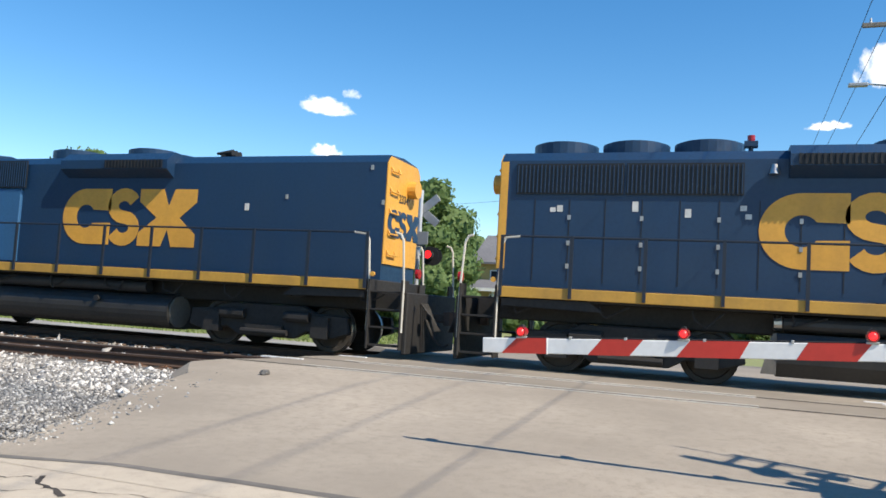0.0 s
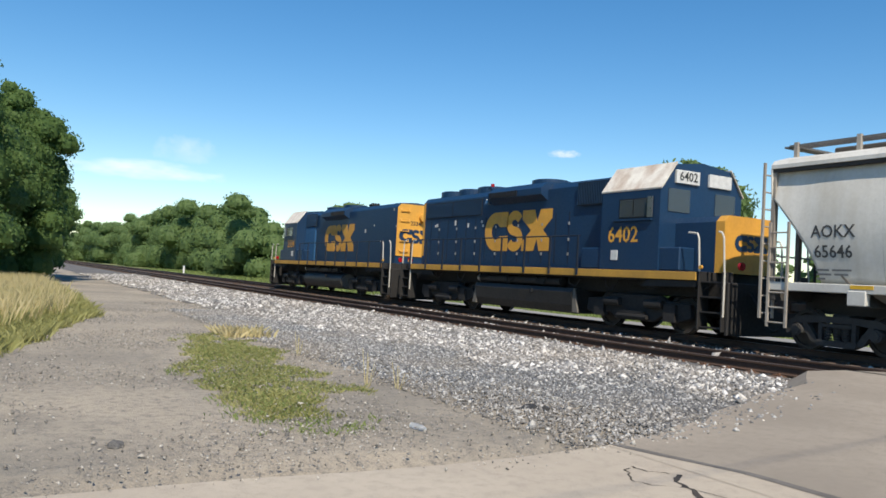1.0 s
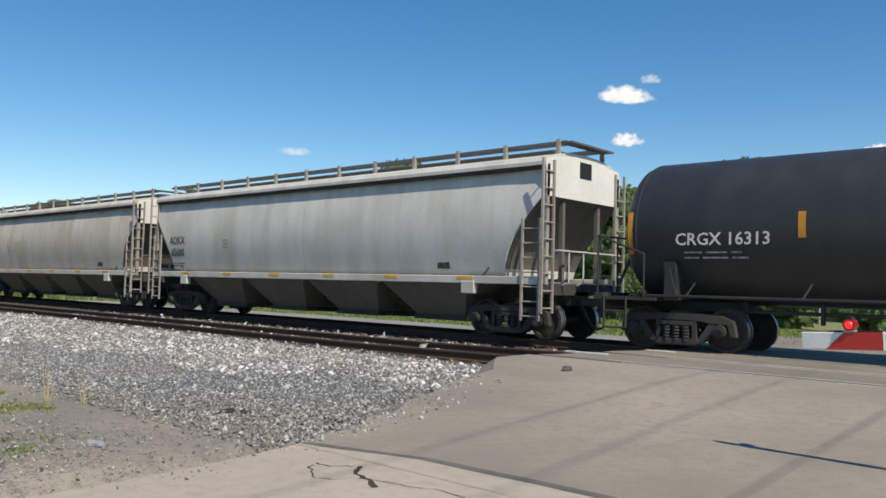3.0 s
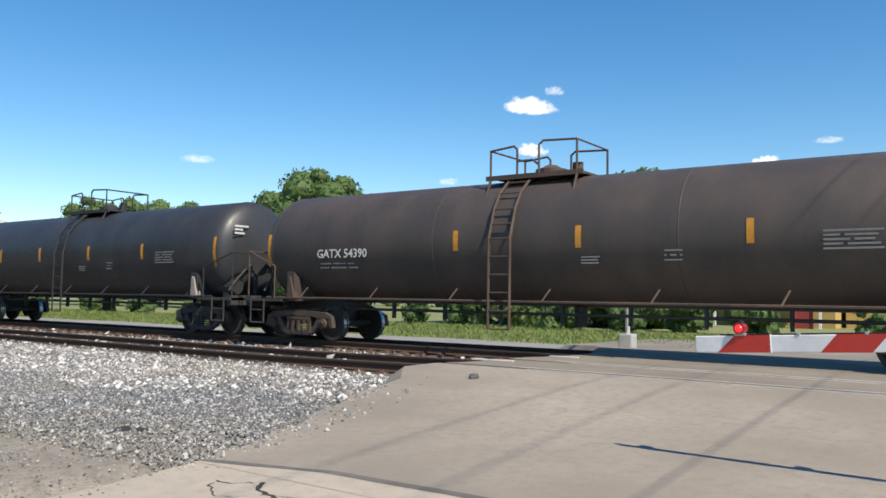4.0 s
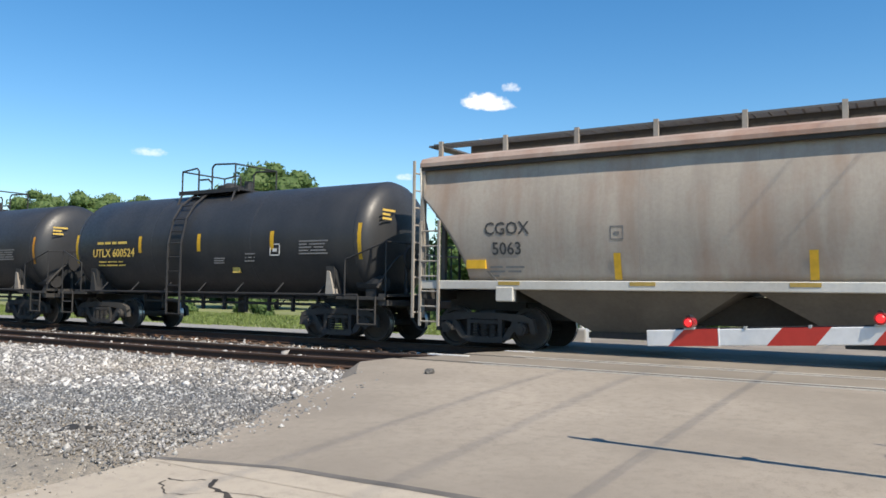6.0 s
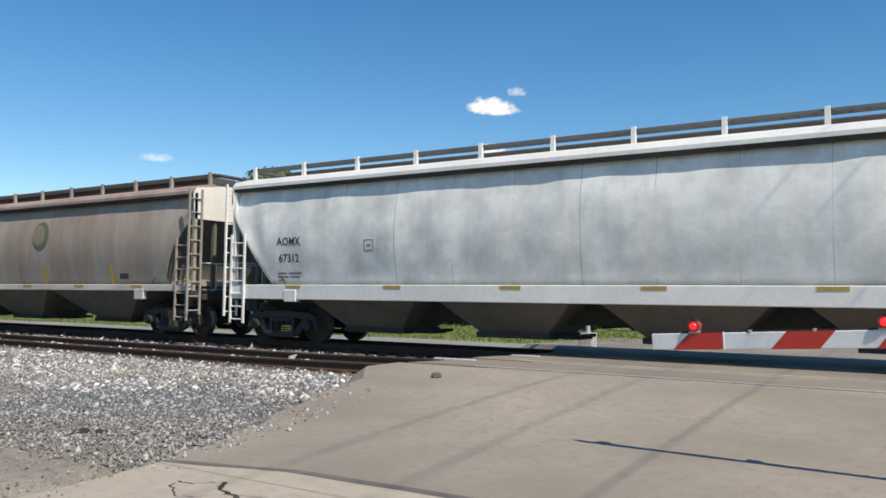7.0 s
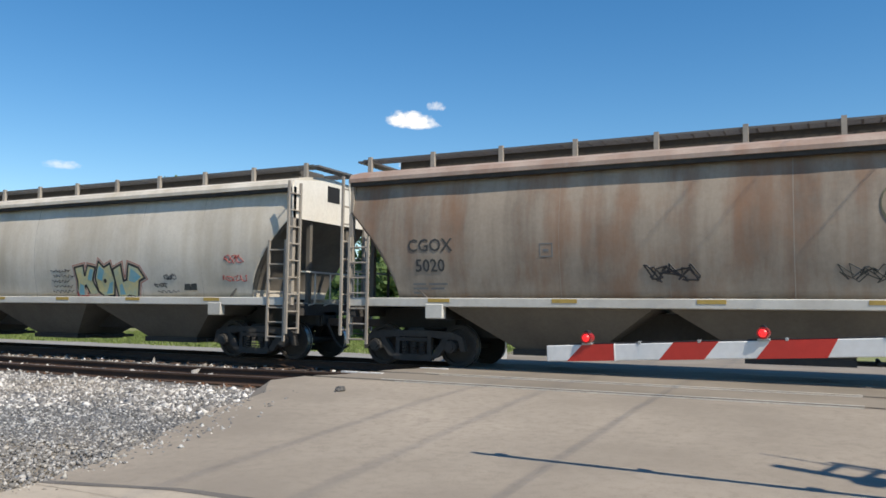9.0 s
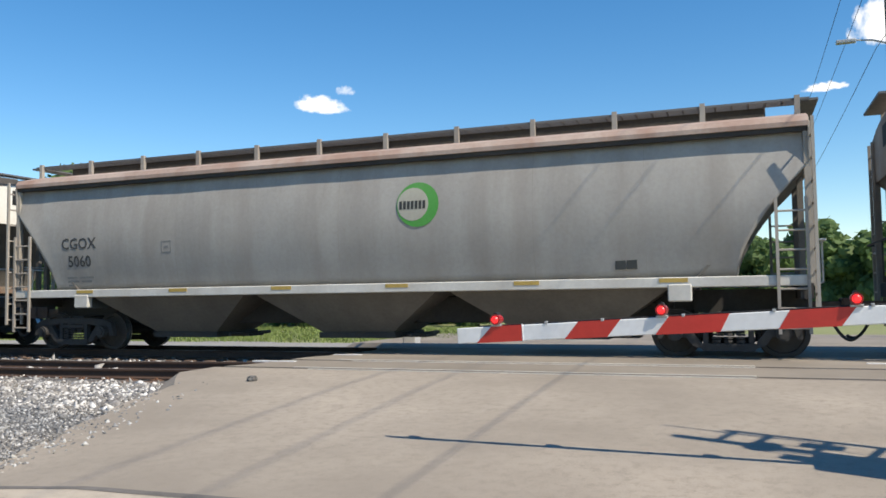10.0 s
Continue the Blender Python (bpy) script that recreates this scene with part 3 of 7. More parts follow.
def side_frame_bm():
    """Cast side frame: arched top chord, sloping tension arms, spring seat and columns, with open windows between."""
    bm = bmesh.new()
    prism(bm, [(-1.16, 0.5), (-1.14, 0.63), (-0.92, 0.72), (-0.4, 0.75), (0.4, 0.75), (0.92, 0.72), (1.14, 0.63), (1.16, 0.5), (1.08, 0.56), (0.7, 0.58), (0.4, 0.62), (-0.4, 0.62), (-0.7, 0.58), (-1.08, 0.56)], -0.07, 0.07)
    prism(bm, [(-0.42, 0.13), (0.42, 0.13), (0.48, 0.2), (0.44, 0.26), (-0.44, 0.26), (-0.48, 0.2)], -0.09, 0.07)
    for q in (-1, 1):
        prism(bm, [(q * 0.44, 0.16), (q * 0.46, 0.28), (q * 0.68, 0.57), (q * 0.8, 0.57), (q * 0.76, 0.44), (q * 0.6, 0.22)], -0.06, 0.06)
        prism(bm, [(q * 0.33, 0.24), (q * 0.33, 0.65), (q * 0.42, 0.65), (q * 0.42, 0.24)], -0.065, 0.065)
        prism(bm, [(q * 1.02, 0.6), (q * 1.16, 0.56), (q * 1.2, 0.34), (q * 1.1, 0.34)], -0.065, 0.065)
        prism(bm, [(q * 0.7, 0.58), (q * 0.8, 0.58), (q * 0.76, 0.36), (q * 0.7, 0.38)], -0.06, 0.06)
    bmesh.ops.recalc_face_normals(bm, faces=list(bm.faces))
    return bm


def springs_bm():
    bm = bmesh.new()
    for x in (-0.2, 0.0, 0.2):
        for k in range(5):
            rod(bm, (x, -0.1, 0.22 + k * 0.06), (x, -0.1, 0.255 + k * 0.06), 0.075, 8)
    box(bm, -0.33, 0.33, -0.14, 0.1, 0.52, 0.6)
    return bm


def add_truck(car, xc, r=0.43, base=0.89, iron=None, loco=False):
    """A two-axle truck under the car at xc."""
    iron = iron or BLACK
    truck = part("truck", cached(("bolster", iron.name), lambda: mesh_from("truck", bbox(-0.2, 0.2, -1.0, 1.0, 0.42, 0.8, 0.04), iron)), iron, car)
    truck.matrix_basis = pose(xc, 0, 0)
    for s in (-1, 1):
        if loco:
            f = part("side_frame", cached(("lf", iron.name), lambda: mesh_from("side_frame", loco_frame_bm(), iron)), iron, truck)
        else:
            f = part("side_frame", cached(("sf", iron.name), lambda: mesh_from("side_frame", side_frame_bm(), iron)), iron, truck)
            g = part("spring_nest", cached(("sp", iron.name), lambda: mesh_from("spring_nest", springs_bm(), iron)), iron, truck)
            g.matrix_basis = pose(0, s * 1.0, 0, 0, 0, 0 if s < 0 else 180)
        f.matrix_basis = pose(0, s * (1.06 if not loco else 1.12), 0)
    for x in (-base, base):
        for s in (-1, 1):
            w = part("wheel", cached(("wheel", r), lambda: mesh_from("wheel", wheel_bm(r), [TYRE, BRIGHT_STEEL], False)), TYRE, truck)
            w.matrix_basis = pose(x, s * 0.74, r, 0, 0, 0 if s < 0 else 180)
            c = part("axle_box", cached(("ab", iron.name), lambda: mesh_from("axle_box", axle_box_bm(), iron)), iron, truck)
            c.matrix_basis = pose(x, s * 1.1, r, 0, 0, 0 if s < 0 else 180)
        part("axle", rod(bmesh.new(), (x, -0.75, r), (x, 0.75, r), 0.08, 8), TYRE, truck)
    return truck


def axle_box_bm():
    bm = bmesh.new()
    rod(bm, (0, 0.05, 0), (0, -0.11, 0), 0.13, 12)
    rod(bm, (0, -0.11, 0), (0, -0.14, 0), 0.09, 8)
    return bm


def loco_frame_bm():
    bm = bmesh.new()
    prism(bm, [(-2.0, 0.42), (-1.95, 0.78), (-1.2, 0.82), (-0.9, 0.95), (0.9, 0.95), (1.2, 0.82), (1.95, 0.78), (2.0, 0.42), (1.6, 0.3), (1.0, 0.42), (0.7, 0.25), (-0.7, 0.25), (-1.0, 0.42), (-1.6, 0.3)], -0.09, 0.09)
    bevelled(bm, 0.025, 1)
    for x in (-1.35, 1.35):
        box(bm, x - 0.2, x + 0.2, -0.19, 0.0, 0.3, 0.74)
    box(bm, -0.45, 0.45, -0.2, 0, 0.28, 0.5)
    for x in (-0.8, 0.8):
        rod(bm, (x - 0.3, -0.16, 0.72), (x + 0.3, -0.16, 0.72), 0.11, 10)
    rod(bm, (-0.55, -0.2, 0.36), (0.6, -0.2, 0.36), 0.06, 8)
    return bm


def coupler_bm():
    bm = bmesh.new()
    box(bm, 0.0, 0.62, -0.09, 0.09, 0.78, 0.96)
    prism(bm, [(0.55, -0.16), (0.8, -0.15), (0.86, -0.02), (0.78, 0.05), (0.86, 0.14), (0.7, 0.2), (0.52, 0.14)], 0.72, 1.02, "xy")
    return bevelled(bm, 0.015, 1)


def hose_bm():
    bm = bmesh.new()
    pts = []
    for i in range(11):
        u = i / 10
        pts.append((0.25 + 0.5 * u, -0.42 + 0.1 * u, 0.82 - 0.58 * math.sin(u * math.pi * 0.62) + 0.06 * u))
    return pipe(bm, pts, 0.028, 6)


def add_couplers(car, half, iron=None):
    iron = iron or TRUCK_RUST
    for s in (-1, 1):
        c = part("coupler", cached("coupler", lambda: mesh_from("coupler", coupler_bm(), TRUCK_RUST)), iron, car)
        c.matrix_basis = pose(s * (half - 0.72), 0, 0, 0, 0, 0 if s > 0 else 180)
        h = part("air_hose", cached("hose", lambda: mesh_from("air_hose", hose_bm(), BLACK)), BLACK, car)
        h.matrix_basis = pose(s * (half - 0.72), 0, 0, 0, 0, 0 if s > 0 else 180)


def ladder_bm(x, y, z0, z1, w, rungs, r=0.018, axis_x=True):
    bm = bmesh.new()
    d = (w / 2, 0) if axis_x else (0, w / 2)
    for s in (-1, 1):
        box(bm, x + s * d[0] - 0.025, x + s * d[0] + 0.025, y + s * d[1] - 0.025, y + s * d[1] + 0.025, z0, z1)
    for i in range(rungs):
        z = z0 + (z1 - z0) * (i + 0.3) / rungs
        rod(bm, (x - d[0], y - d[1], z), (x + d[0], y + d[1], z), r, 6)
    return bm


def rods(name, lines, r, mat, parent, n=6):
    """Each bent bar is a part of its own."""
    for pts in lines:
        part(name, pipe(bmesh.new(), [Vector(p) for p in pts], r, n), mat, parent)


CARS = []


def start_car(name, label, category, x, half, group):
    car = thing(name, label, category, pose(x, Y_TRAIN, 0), group)
    CARS.append((car, x))
    return car


def bars(car, x, y, z, rows, mat, h=0.05, gap=0.085, turn=None, name="stencil"):
    """Small unreadable stencils as plain bars. rows: lists of bar lengths."""
    bm = bmesh.new()
    for i, row in enumerate(rows):
        xx = x
        for w in row:
            box(bm, xx, xx + w, y - 0.004, y, z - i * gap - h, z - i * gap)
            xx += w + 0.07
    if turn is not None:
        bm.transform(turn)
    return part(name, bm, mat, car)


# ---- covered hopper ----
def hop_half_width(z, style):
    """Half the width of the body at height z."""
    u = (z - 1.4) / 2.45
    return 1.41 + 0.2 * math.sin(min(max(u, 0), 1) * math.pi)


SKIN = {}


def hug(ob, style, inward):
    """Lays a flat marking on the curved side."""
    for v in ob.data.vertices:
        v.co.y -= hop_half_width(v.co.z, style) + inward(v.co.x, v.co.z)
    return ob


LETTER_STENCIL = plain("worn_black_stencil", (0.06, 0.06, 0.06), 0.75)


def hopper_car(xl, xr, paint, label, marks, style="curved", bins=3, patches=REFLECT_OLD, end_paint=None, sill_paint=None, roof_paint=None, text_scale=1.0, text_at=1.95, sill_low=1.24, ladder_paint=None, text_z=2.47, seam_paint=None, trough=4.44):
    """Covered hopper with curved sides between the near-side ends xl and xr."""
    half = (xr - xl) / 2 + 0.72
    car = start_car("covered_hopper_car", label, "freight car", (xl + xr) / 2, half, "covered hopper cars")
    hb = (xr - xl) / 2
    end_paint, sill_paint, roof_paint, ladder_paint = end_paint or paint, sill_paint or paint, roof_paint or paint, ladder_paint or LADDER_GREY
    seam_paint = seam_paint or SEAM_GRIME
    zs, ze, inset = 1.4, 3.86, 1.3 if style == "angular" else 1.17
    prof = [i / 15 for i in range(16)]
    panels, dent = (8, 0.012) if style == "curved" else (12, 0.055)

    def low(x):
        """Height at which the side ends over the slope sheet."""
        d = hb - abs(x)
        if d >= inset:
            return zs
        u = max(0.0, d / inset)
        return zs + 1.8 * (1 - u) if style == "angular" else zs + 1.85 * (1 - u) ** 0.62

    ends = [0, 0.1, 0.25, 0.45, 0.65, 0.82, 0.95, 1.04, 1.1, 1.14, inset]
    xs = [-hb + e for e in ends] + [-hb + inset + (2 * hb - 2 * inset) * i / 64 for i in range(1, 64)] + [hb - e for e in reversed(ends)]

    def inward(x, z):
        """Bulge of the panels between the seams, and dents."""
        f = (x + hb - inset * 0.55) / (2 * hb - inset * 1.1) * panels
        t = min(1.0, max(0.0, (z - low(x)) / (ze - low(x))))
        swell = 0.013 * (1 - (2 * (f - math.floor(f)) - 1) ** 2) - 0.013
        return math.sin(math.pi * t) * (swell + dent * (noise.noise((x * (0.9 if style == "curved" else 1.5) + xl, t * 1.8, 7.0)) - 0.5))
    SKIN[car.name] = inward
    rings = []
    for x in xs:
        zb = low(x)
        side = [(hop_half_width(zb + (ze - zb) * t, style) + inward(x, zb + (ze - zb) * t), zb + (ze - zb) * t) for t in prof]
        rings.append([(x, -w, z) for w, z in side] + [(x, w, z) for w, z in reversed(side)])
    bm = loft(bmesh.new(), rings)
    # downward faces take the darker paint: underside shade put into the colour
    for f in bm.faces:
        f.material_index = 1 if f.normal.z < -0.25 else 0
    body = part("body", bm, [paint, GRIME_SHADE_PAINT], car)
    for f in body.data.polygons:
        f.use_smooth = abs(f.normal.y) > 0.8
    # roof: arched, with a dark strip under its edge
    arc = [(-1.6, 3.88), (-1.6, 3.96), (-1.52, 4.06), (-1.1, 4.18), (-0.6, 4.25), (0, 4.28), (0.6, 4.25), (1.1, 4.18), (1.52, 4.06), (1.6, 3.96), (1.6, 3.88)]
    part("roof", loft(bmesh.new(), [[(x, a, b) for a, b in arc] for x in (-hb - 0.02, -hb * 0.5, 0, hb * 0.5, hb + 0.02)]), roof_paint, car)
    part("eave_channel", box(box(bmesh.new(), -hb, hb, -1.56, -1.46, 3.8, 3.9), -hb, hb, 1.46, 1.56, 3.8, 3.9), BLACK, car, "dark channel under the eave")
    # weld seams
    for i in range(1, panels):
        x = -hb + inset * 0.55 + (2 * hb - inset * 1.1) * i / panels
        bm = bmesh.new()
        pts = [(-hop_half_width(low(x) + (ze - low(x)) * t, style) - inward(x, low(x) + (ze - low(x)) * t) - 0.003, low(x) + (ze - low(x)) * t) for t in prof]
        for (ya, za), (yb, zb) in zip(pts, pts[1:]):
            bm.faces.new([bm.verts.new(p) for p in ((x - 0.008, ya + 0.004, za), (x, ya + 0.001, za), (x, yb + 0.001, zb), (x - 0.008, yb + 0.004, zb))])
            bm.faces.new([bm.verts.new(p) for p in ((x, ya + 0.001, za), (x + 0.008, ya + 0.004, za), (x + 0.008, yb + 0.004, zb), (x, yb + 0.001, zb))])
        part("weld_seam", bm, seam_paint, car)
    # end sheets: upper end and slope sheet
    for s in (-1, 1):
        bm = prism(bmesh.new(), [(-1.55, 3.2), (-1.6, 3.86), (-1.5, 4.05), (0, 4.25), (1.5, 4.05), (1.6, 3.86), (1.55, 3.2)], s * (hb + 0.005), s * (hb + 0.03), "yz")
        part("end_sheet", bm, end_paint, car, "bright painted upper end sheet")
        part("end_plate", box(bmesh.new(), s * (hb + 0.032) - 0.006, s * (hb + 0.032) + 0.006, -0.25, 0.25, 3.72, 4.1), DARK, car)
        bm = bmesh.new()
        v = [bm.verts.new(p) for p in ((s * (hb - 0.02), -1.5, 3.2), (s * (hb - 0.02), 1.5, 3.2), (s * (hb - 2.2), 1.45, 1.0), (s * (hb - 2.2), -1.45, 1.0))]
        w = [bm.verts.new((p.co.x - s * 0.08, p.co.y, p.co.z - 0.02)) for p in v]
        bm.faces.new(v), bm.faces.new(w[::-1])
        for i in range(4):
            bm.faces.new((v[i], v[(i + 1) % 4], w[(i + 1) % 4], w[i]))
        bmesh.ops.recalc_face_normals(bm, faces=list(bm.faces))
        # colour holds both grime and the shade below the overhanging end
        part("slope_sheet", bm, GRIME_SHADE_PAINT, car, "grimy slope sheet darkened as in shade")
        # open end framing
        for y in (-1.5, 1.5):
            part("end_post", box(bmesh.new(), s * (hb - 0.02) - 0.05, s * (hb - 0.02) + 0.05, y - 0.05, y + 0.05, 1.25, 3.9), ladder_paint, car)
        for y in (-0.75, 0.75):
            part("end_post", box(bmesh.new(), s * (hb - 0.1) - 0.05, s * (hb - 0.1) + 0.05, y - 0.05, y + 0.05, 1.2, 3.25), GRIME_SHADE_PAINT, car)
        bm = box(bmesh.new(), s * (hb - 0.1) - 0.1, s * (hb - 0.1) + 0.1, -1.6, 1.6, 1.02, 1.28)
        box(bm, s * (hb - 1.0) - 0.95, s * (hb - 1.0) + 0.95, -0.35, 0.35, 0.78, 1.2)
        part("end_sill", bm, BLACK, car)
        part("platform", box(bmesh.new(), s * (hb - 0.55) - 0.5, s * (hb - 0.55) + 0.5, -1.3, 1.3, 1.28, 1.31), GALV, car)
        # ladders at the corners on both sides
        for y in (-1.66, 1.66):
            part("ladder", ladder_bm(s * (hb - 0.3), y, 0.45, 2.7, 0.46, 7), ladder_paint, car)
            part("ladder", ladder_bm(s * (hb + 0.06), y * 0.93, 0.62, 4.0, 0.42, 9, axis_x=False), ladder_paint, car)
        bm = bmesh.new()
        pipe(bm, [(s * (hb + 0.1), -1.3, 2.0), (s * (hb + 0.22), -1.3, 2.0), (s * (hb + 0.22), 1.3, 2.0), (s * (hb + 0.1), 1.3, 2.0)], 0.02)
        for y in (-0.9, -0.3):
            pipe(bm, [(s * (hb + 0.03), y, 1.25), (s * (hb + 0.2), y, 1.3), (s * (hb + 0.2), y, 2.0)], 0.018)
        part("end_railing", bm, sill_paint, car)
    # side sills
    for y in (-1, 1):
        part("side_sill", bbox(-hb + 0.05, hb - 0.05, y * 1.5, y * 1.64, sill_low, 1.42, 0.015, 1), sill_paint, car)
        for s in (-1, 1):
            part("jacking_pad", bbox(s * (hb - 2.1) - 0.2, s * (hb - 2.1) + 0.2, y * 1.5, y * 1.66, 1.0, 1.3, 0.02, 1), sill_paint, car)
    for i in range(6):
        x = -hb + 2.2 + (2 * hb - 4.4) * i / 5
        part("reflector", box(bmesh.new(), x - 0.24, x + 0.24, -1.648, -1.64, 1.33, 1.405), patches, car)
    part("center_sill", bbox(-hb + 2.3, hb - 2.3, -0.32, 0.32, 0.6, 1.15, 0.02, 1), BLACK, car)
    part("draft_sill", bbox(-hb, hb, -0.28, 0.28, 0.8, 1.12, 0.02, 1), BLACK, car)
    # discharge bins
    span = 2 * hb - 4.3
    for i in range(bins):
        xc = -span / 2 + span * (i + 0.5) / bins
        wt, wb = span / bins / 2 * 0.98, 0.62
        rings = [[(xc - wt, -1.5, 1.38), (xc + wt, -1.5, 1.38), (xc + wt, 1.5, 1.38), (xc - wt, 1.5, 1.38)],
                 [(xc - wt * 0.93, -1.44, 1.2), (xc + wt * 0.93, -1.44, 1.2), (xc + wt * 0.93, 1.44, 1.2), (xc - wt * 0.93, 1.44, 1.2)],
                 [(xc - wb - 0.2, -0.75, 0.42), (xc + wb + 0.2, -0.75, 0.42), (xc + wb + 0.2, 0.75, 0.42), (xc - wb - 0.2, 0.75, 0.42)]]
        part("discharge_bin", loft(bmesh.new(), rings), GRIME_SHADE_PAINT, car)
        bm = box(bmesh.new(), xc - wb - 0.26, xc + wb + 0.26, -0.8, 0.8, 0.3, 0.42)
        box(bm, xc + wb + 0.2, xc + wb + 0.75, -0.3, 0.3, 0.3, 0.36)
        rod(bm, (xc + wb + 0.6, -0.8, 0.36), (xc + wb + 0.6, 0.8, 0.36), 0.04)
        part("outlet_gate", bm, BLACK, car)
    # running board on the roof
    bm = bmesh.new()
    for y0, y1 in ((-0.92, -0.52), (0.52, 0.92)):
        for k in range(5):
            y = y0 + (y1 - y0) * k / 4
            box(bm, -hb - 0.1, hb + 0.1, y - 0.012, y + 0.012, 4.46, 4.5)
    for i in range(int(2 * hb / 0.28)):
        x = -hb + i * 0.28
        box(bm, x - 0.01, x + 0.01, -0.92, -0.52, 4.465, 4.495), box(bm, x - 0.01, x + 0.01, 0.52, 0.92, 4.465, 4.495)
    for s in (-1, 1):
        box(bm, s * hb - 0.16 + s * 0.08, s * hb + 0.16 + s * 0.08, -0.92, 0.92, 4.44, 4.48)
    part("running_board", bm, WALK_STEEL, car)
    k = 11
    for i in range(k + 1):
        x = -hb + 0.1 + (2 * hb - 0.2) * i / k
        for y in (-0.94, 0.94):
            part("running_board_bracket", box(bmesh.new(), x - 0.045, x + 0.045, y - 0.04, y + 0.04, 4.17, 4.54), ladder_paint, car)
    part("hatch_trough", bbox(-hb + 0.6, hb - 0.6, -0.36 if trough < 4.5 else -0.5, 0.36 if trough < 4.5 else 0.5, 4.22, trough, 0.03, 1), DARK_ROOF, car)
    # running gear
    for s in (-1, 1):
        add_truck(car, s * (hb - 1.35))
    add_couplers(car, half)
    bm = rod(bmesh.new(), (-hb + 2.6, -0.9, 1.1), (-hb + 3.3, -0.9, 1.1), 0.16, 10)
    part("brake_cylinder", bm, BLACK, car)
    part("brake_staff", rod(bmesh.new(), (-hb + 0.35, -0.5, 1.31), (-hb + 0.35, -0.5, 2.4), 0.03), BLACK, car)
    # reporting marks
    y = -1.61
    for i, line in enumerate(marks):
        hug(lettering(line, 0.36 * text_scale, -hb + text_at, -0.006, text_z - i * 0.41, LETTER_STENCIL, car, 0.95), style, inward)
    hug(bars(car, -hb + text_at - 0.42, -0.002, 1.72, [(0.3, 0.42), (0.34, 0.3), (0.2,)], LETTER_FAINT, 0.04, 0.09), style, inward)
    bm = bmesh.new()
    for i in range(2):
        box(bm, hb - 3.2 + i * 0.2, hb - 3.02 + i * 0.2, -hop_half_width(1.7, style) - inward(hb - 3.1, 1.7) - 0.008, -1.45, 1.58, 1.78)
    part("consolidated_stencil", bm, LETTER_DARK, car, "black data stencil")
    bm = bmesh.new()
    for a, b, c, d in ((0, 0.26, 0, 0.02), (0, 0.26, 0.24, 0.26), (0, 0.02, 0, 0.26), (0.24, 0.26, 0, 0.26), (0.08, 0.18, 0.1, 0.15)):
        box(bm, -hb + 4.3 + a, -hb + 4.3 + b, -0.006, -0.001, 2.2 + c, 2.2 + d)
    hug(part("loading_stencil", bm, LETTER_FAINT, car), style, inward)
    return car


# grime of the bins; also painted shade on body undersides and slope sheets
GRIME_SHADE_PAINT = weathered("grimy_shaded_bin_paint", (0.16, 0.145, 0.125), (0.06, 0.053, 0.047), 0.55, 0.5, 0.75)
WALK_STEEL = weathered("grating_steel", (0.16, 0.16, 0.16), (0.08, 0.07, 0.06), 0.4, 0.2, 0.6, 0.3)
DARK_ROOF = weathered("dusty_roof_hatch", (0.08, 0.074, 0.068), (0.06, 0.05, 0.045), 0.5, 0.2, 0.8)
HOP_GREY = weathered("pale_grey_paint", (0.67, 0.655, 0.61), (0.3, 0.27, 0.22), 0.35, 0.6, 0.5, bump=0.05, stain=(0.42, 0.36, 0.26), stain_amount=0.4)
HOP_GREY_STAINED = weathered("stained_grey_paint", (0.68, 0.63, 0.55), (0.34, 0.28, 0.21), 0.4, 0.6, 0.55, bump=0.05, stain=(0.42, 0.34, 0.23), stain_amount=0.5)
HOP_WHITE = weathered("cool_white_grey_paint", (0.84, 0.85, 0.825), (0.27, 0.275, 0.265), 0.55, 0.4, 0.4, bump=0.7, fine=5.0, wide=1.3)
HOP_TAN = weathered("dusty_tan_grey_paint", (0.47, 0.41, 0.335), (0.12, 0.1, 0.085), 0.8, 0.75, 0.6, bump=0.05, wide=0.45, stain=(0.27, 0.225, 0.18), stain_amount=0.5)
HOP_DULL = weathered("dull_grey_paint", (0.36, 0.345, 0.32), (0.19, 0.17, 0.148), 0.5, 0.75, 0.55, bump=0.08, stain=(0.25, 0.22, 0.19), stain_amount=0.4)
HOP_RUST = weathered("rust_streaked_paint", (0.36, 0.3, 0.24), (0.085, 0.066, 0.055), 1.0, 0.62, 0.65, bump=0.06, wide=0.5, stain=(0.3, 0.15, 0.08), stain_amount=0.85)
HOP_RUSTY = weathered("rust_stained_grey_paint", (0.42, 0.37, 0.315), (0.18, 0.145, 0.12), 0.6, 0.8, 0.6, bump=0.06, stain=(0.36, 0.22, 0.15), stain_amount=0.6)
HOP_ROOF_RUST = weathered("rusty_roof_edge", (0.42, 0.33, 0.28), (0.2, 0.13, 0.1), 0.6, 0.4, 0.7, stain=(0.3, 0.16, 0.11), stain_amount=0.7)
LADDER_GREY = weathered("grimy_ladder_paint", (0.36, 0.33, 0.29), (0.14, 0.1, 0.08), 0.5, 0.4, 0.65)
SEAM_GRIME = weathered("seam_grime", (0.3, 0.28, 0.25), (0.2, 0.18, 0.155), 0.5, 0.8, 0.7)
HOP_SILL = weathered("pale_sill_paint", (0.6, 0.59, 0.55), (0.28, 0.22, 0.16), 0.4, 0.2, 0.6)
END_WHITE = weathered("white_end_paint", (0.8, 0.78, 0.72), (0.45, 0.36, 0.25), 0.25, 0.6, 0.55)


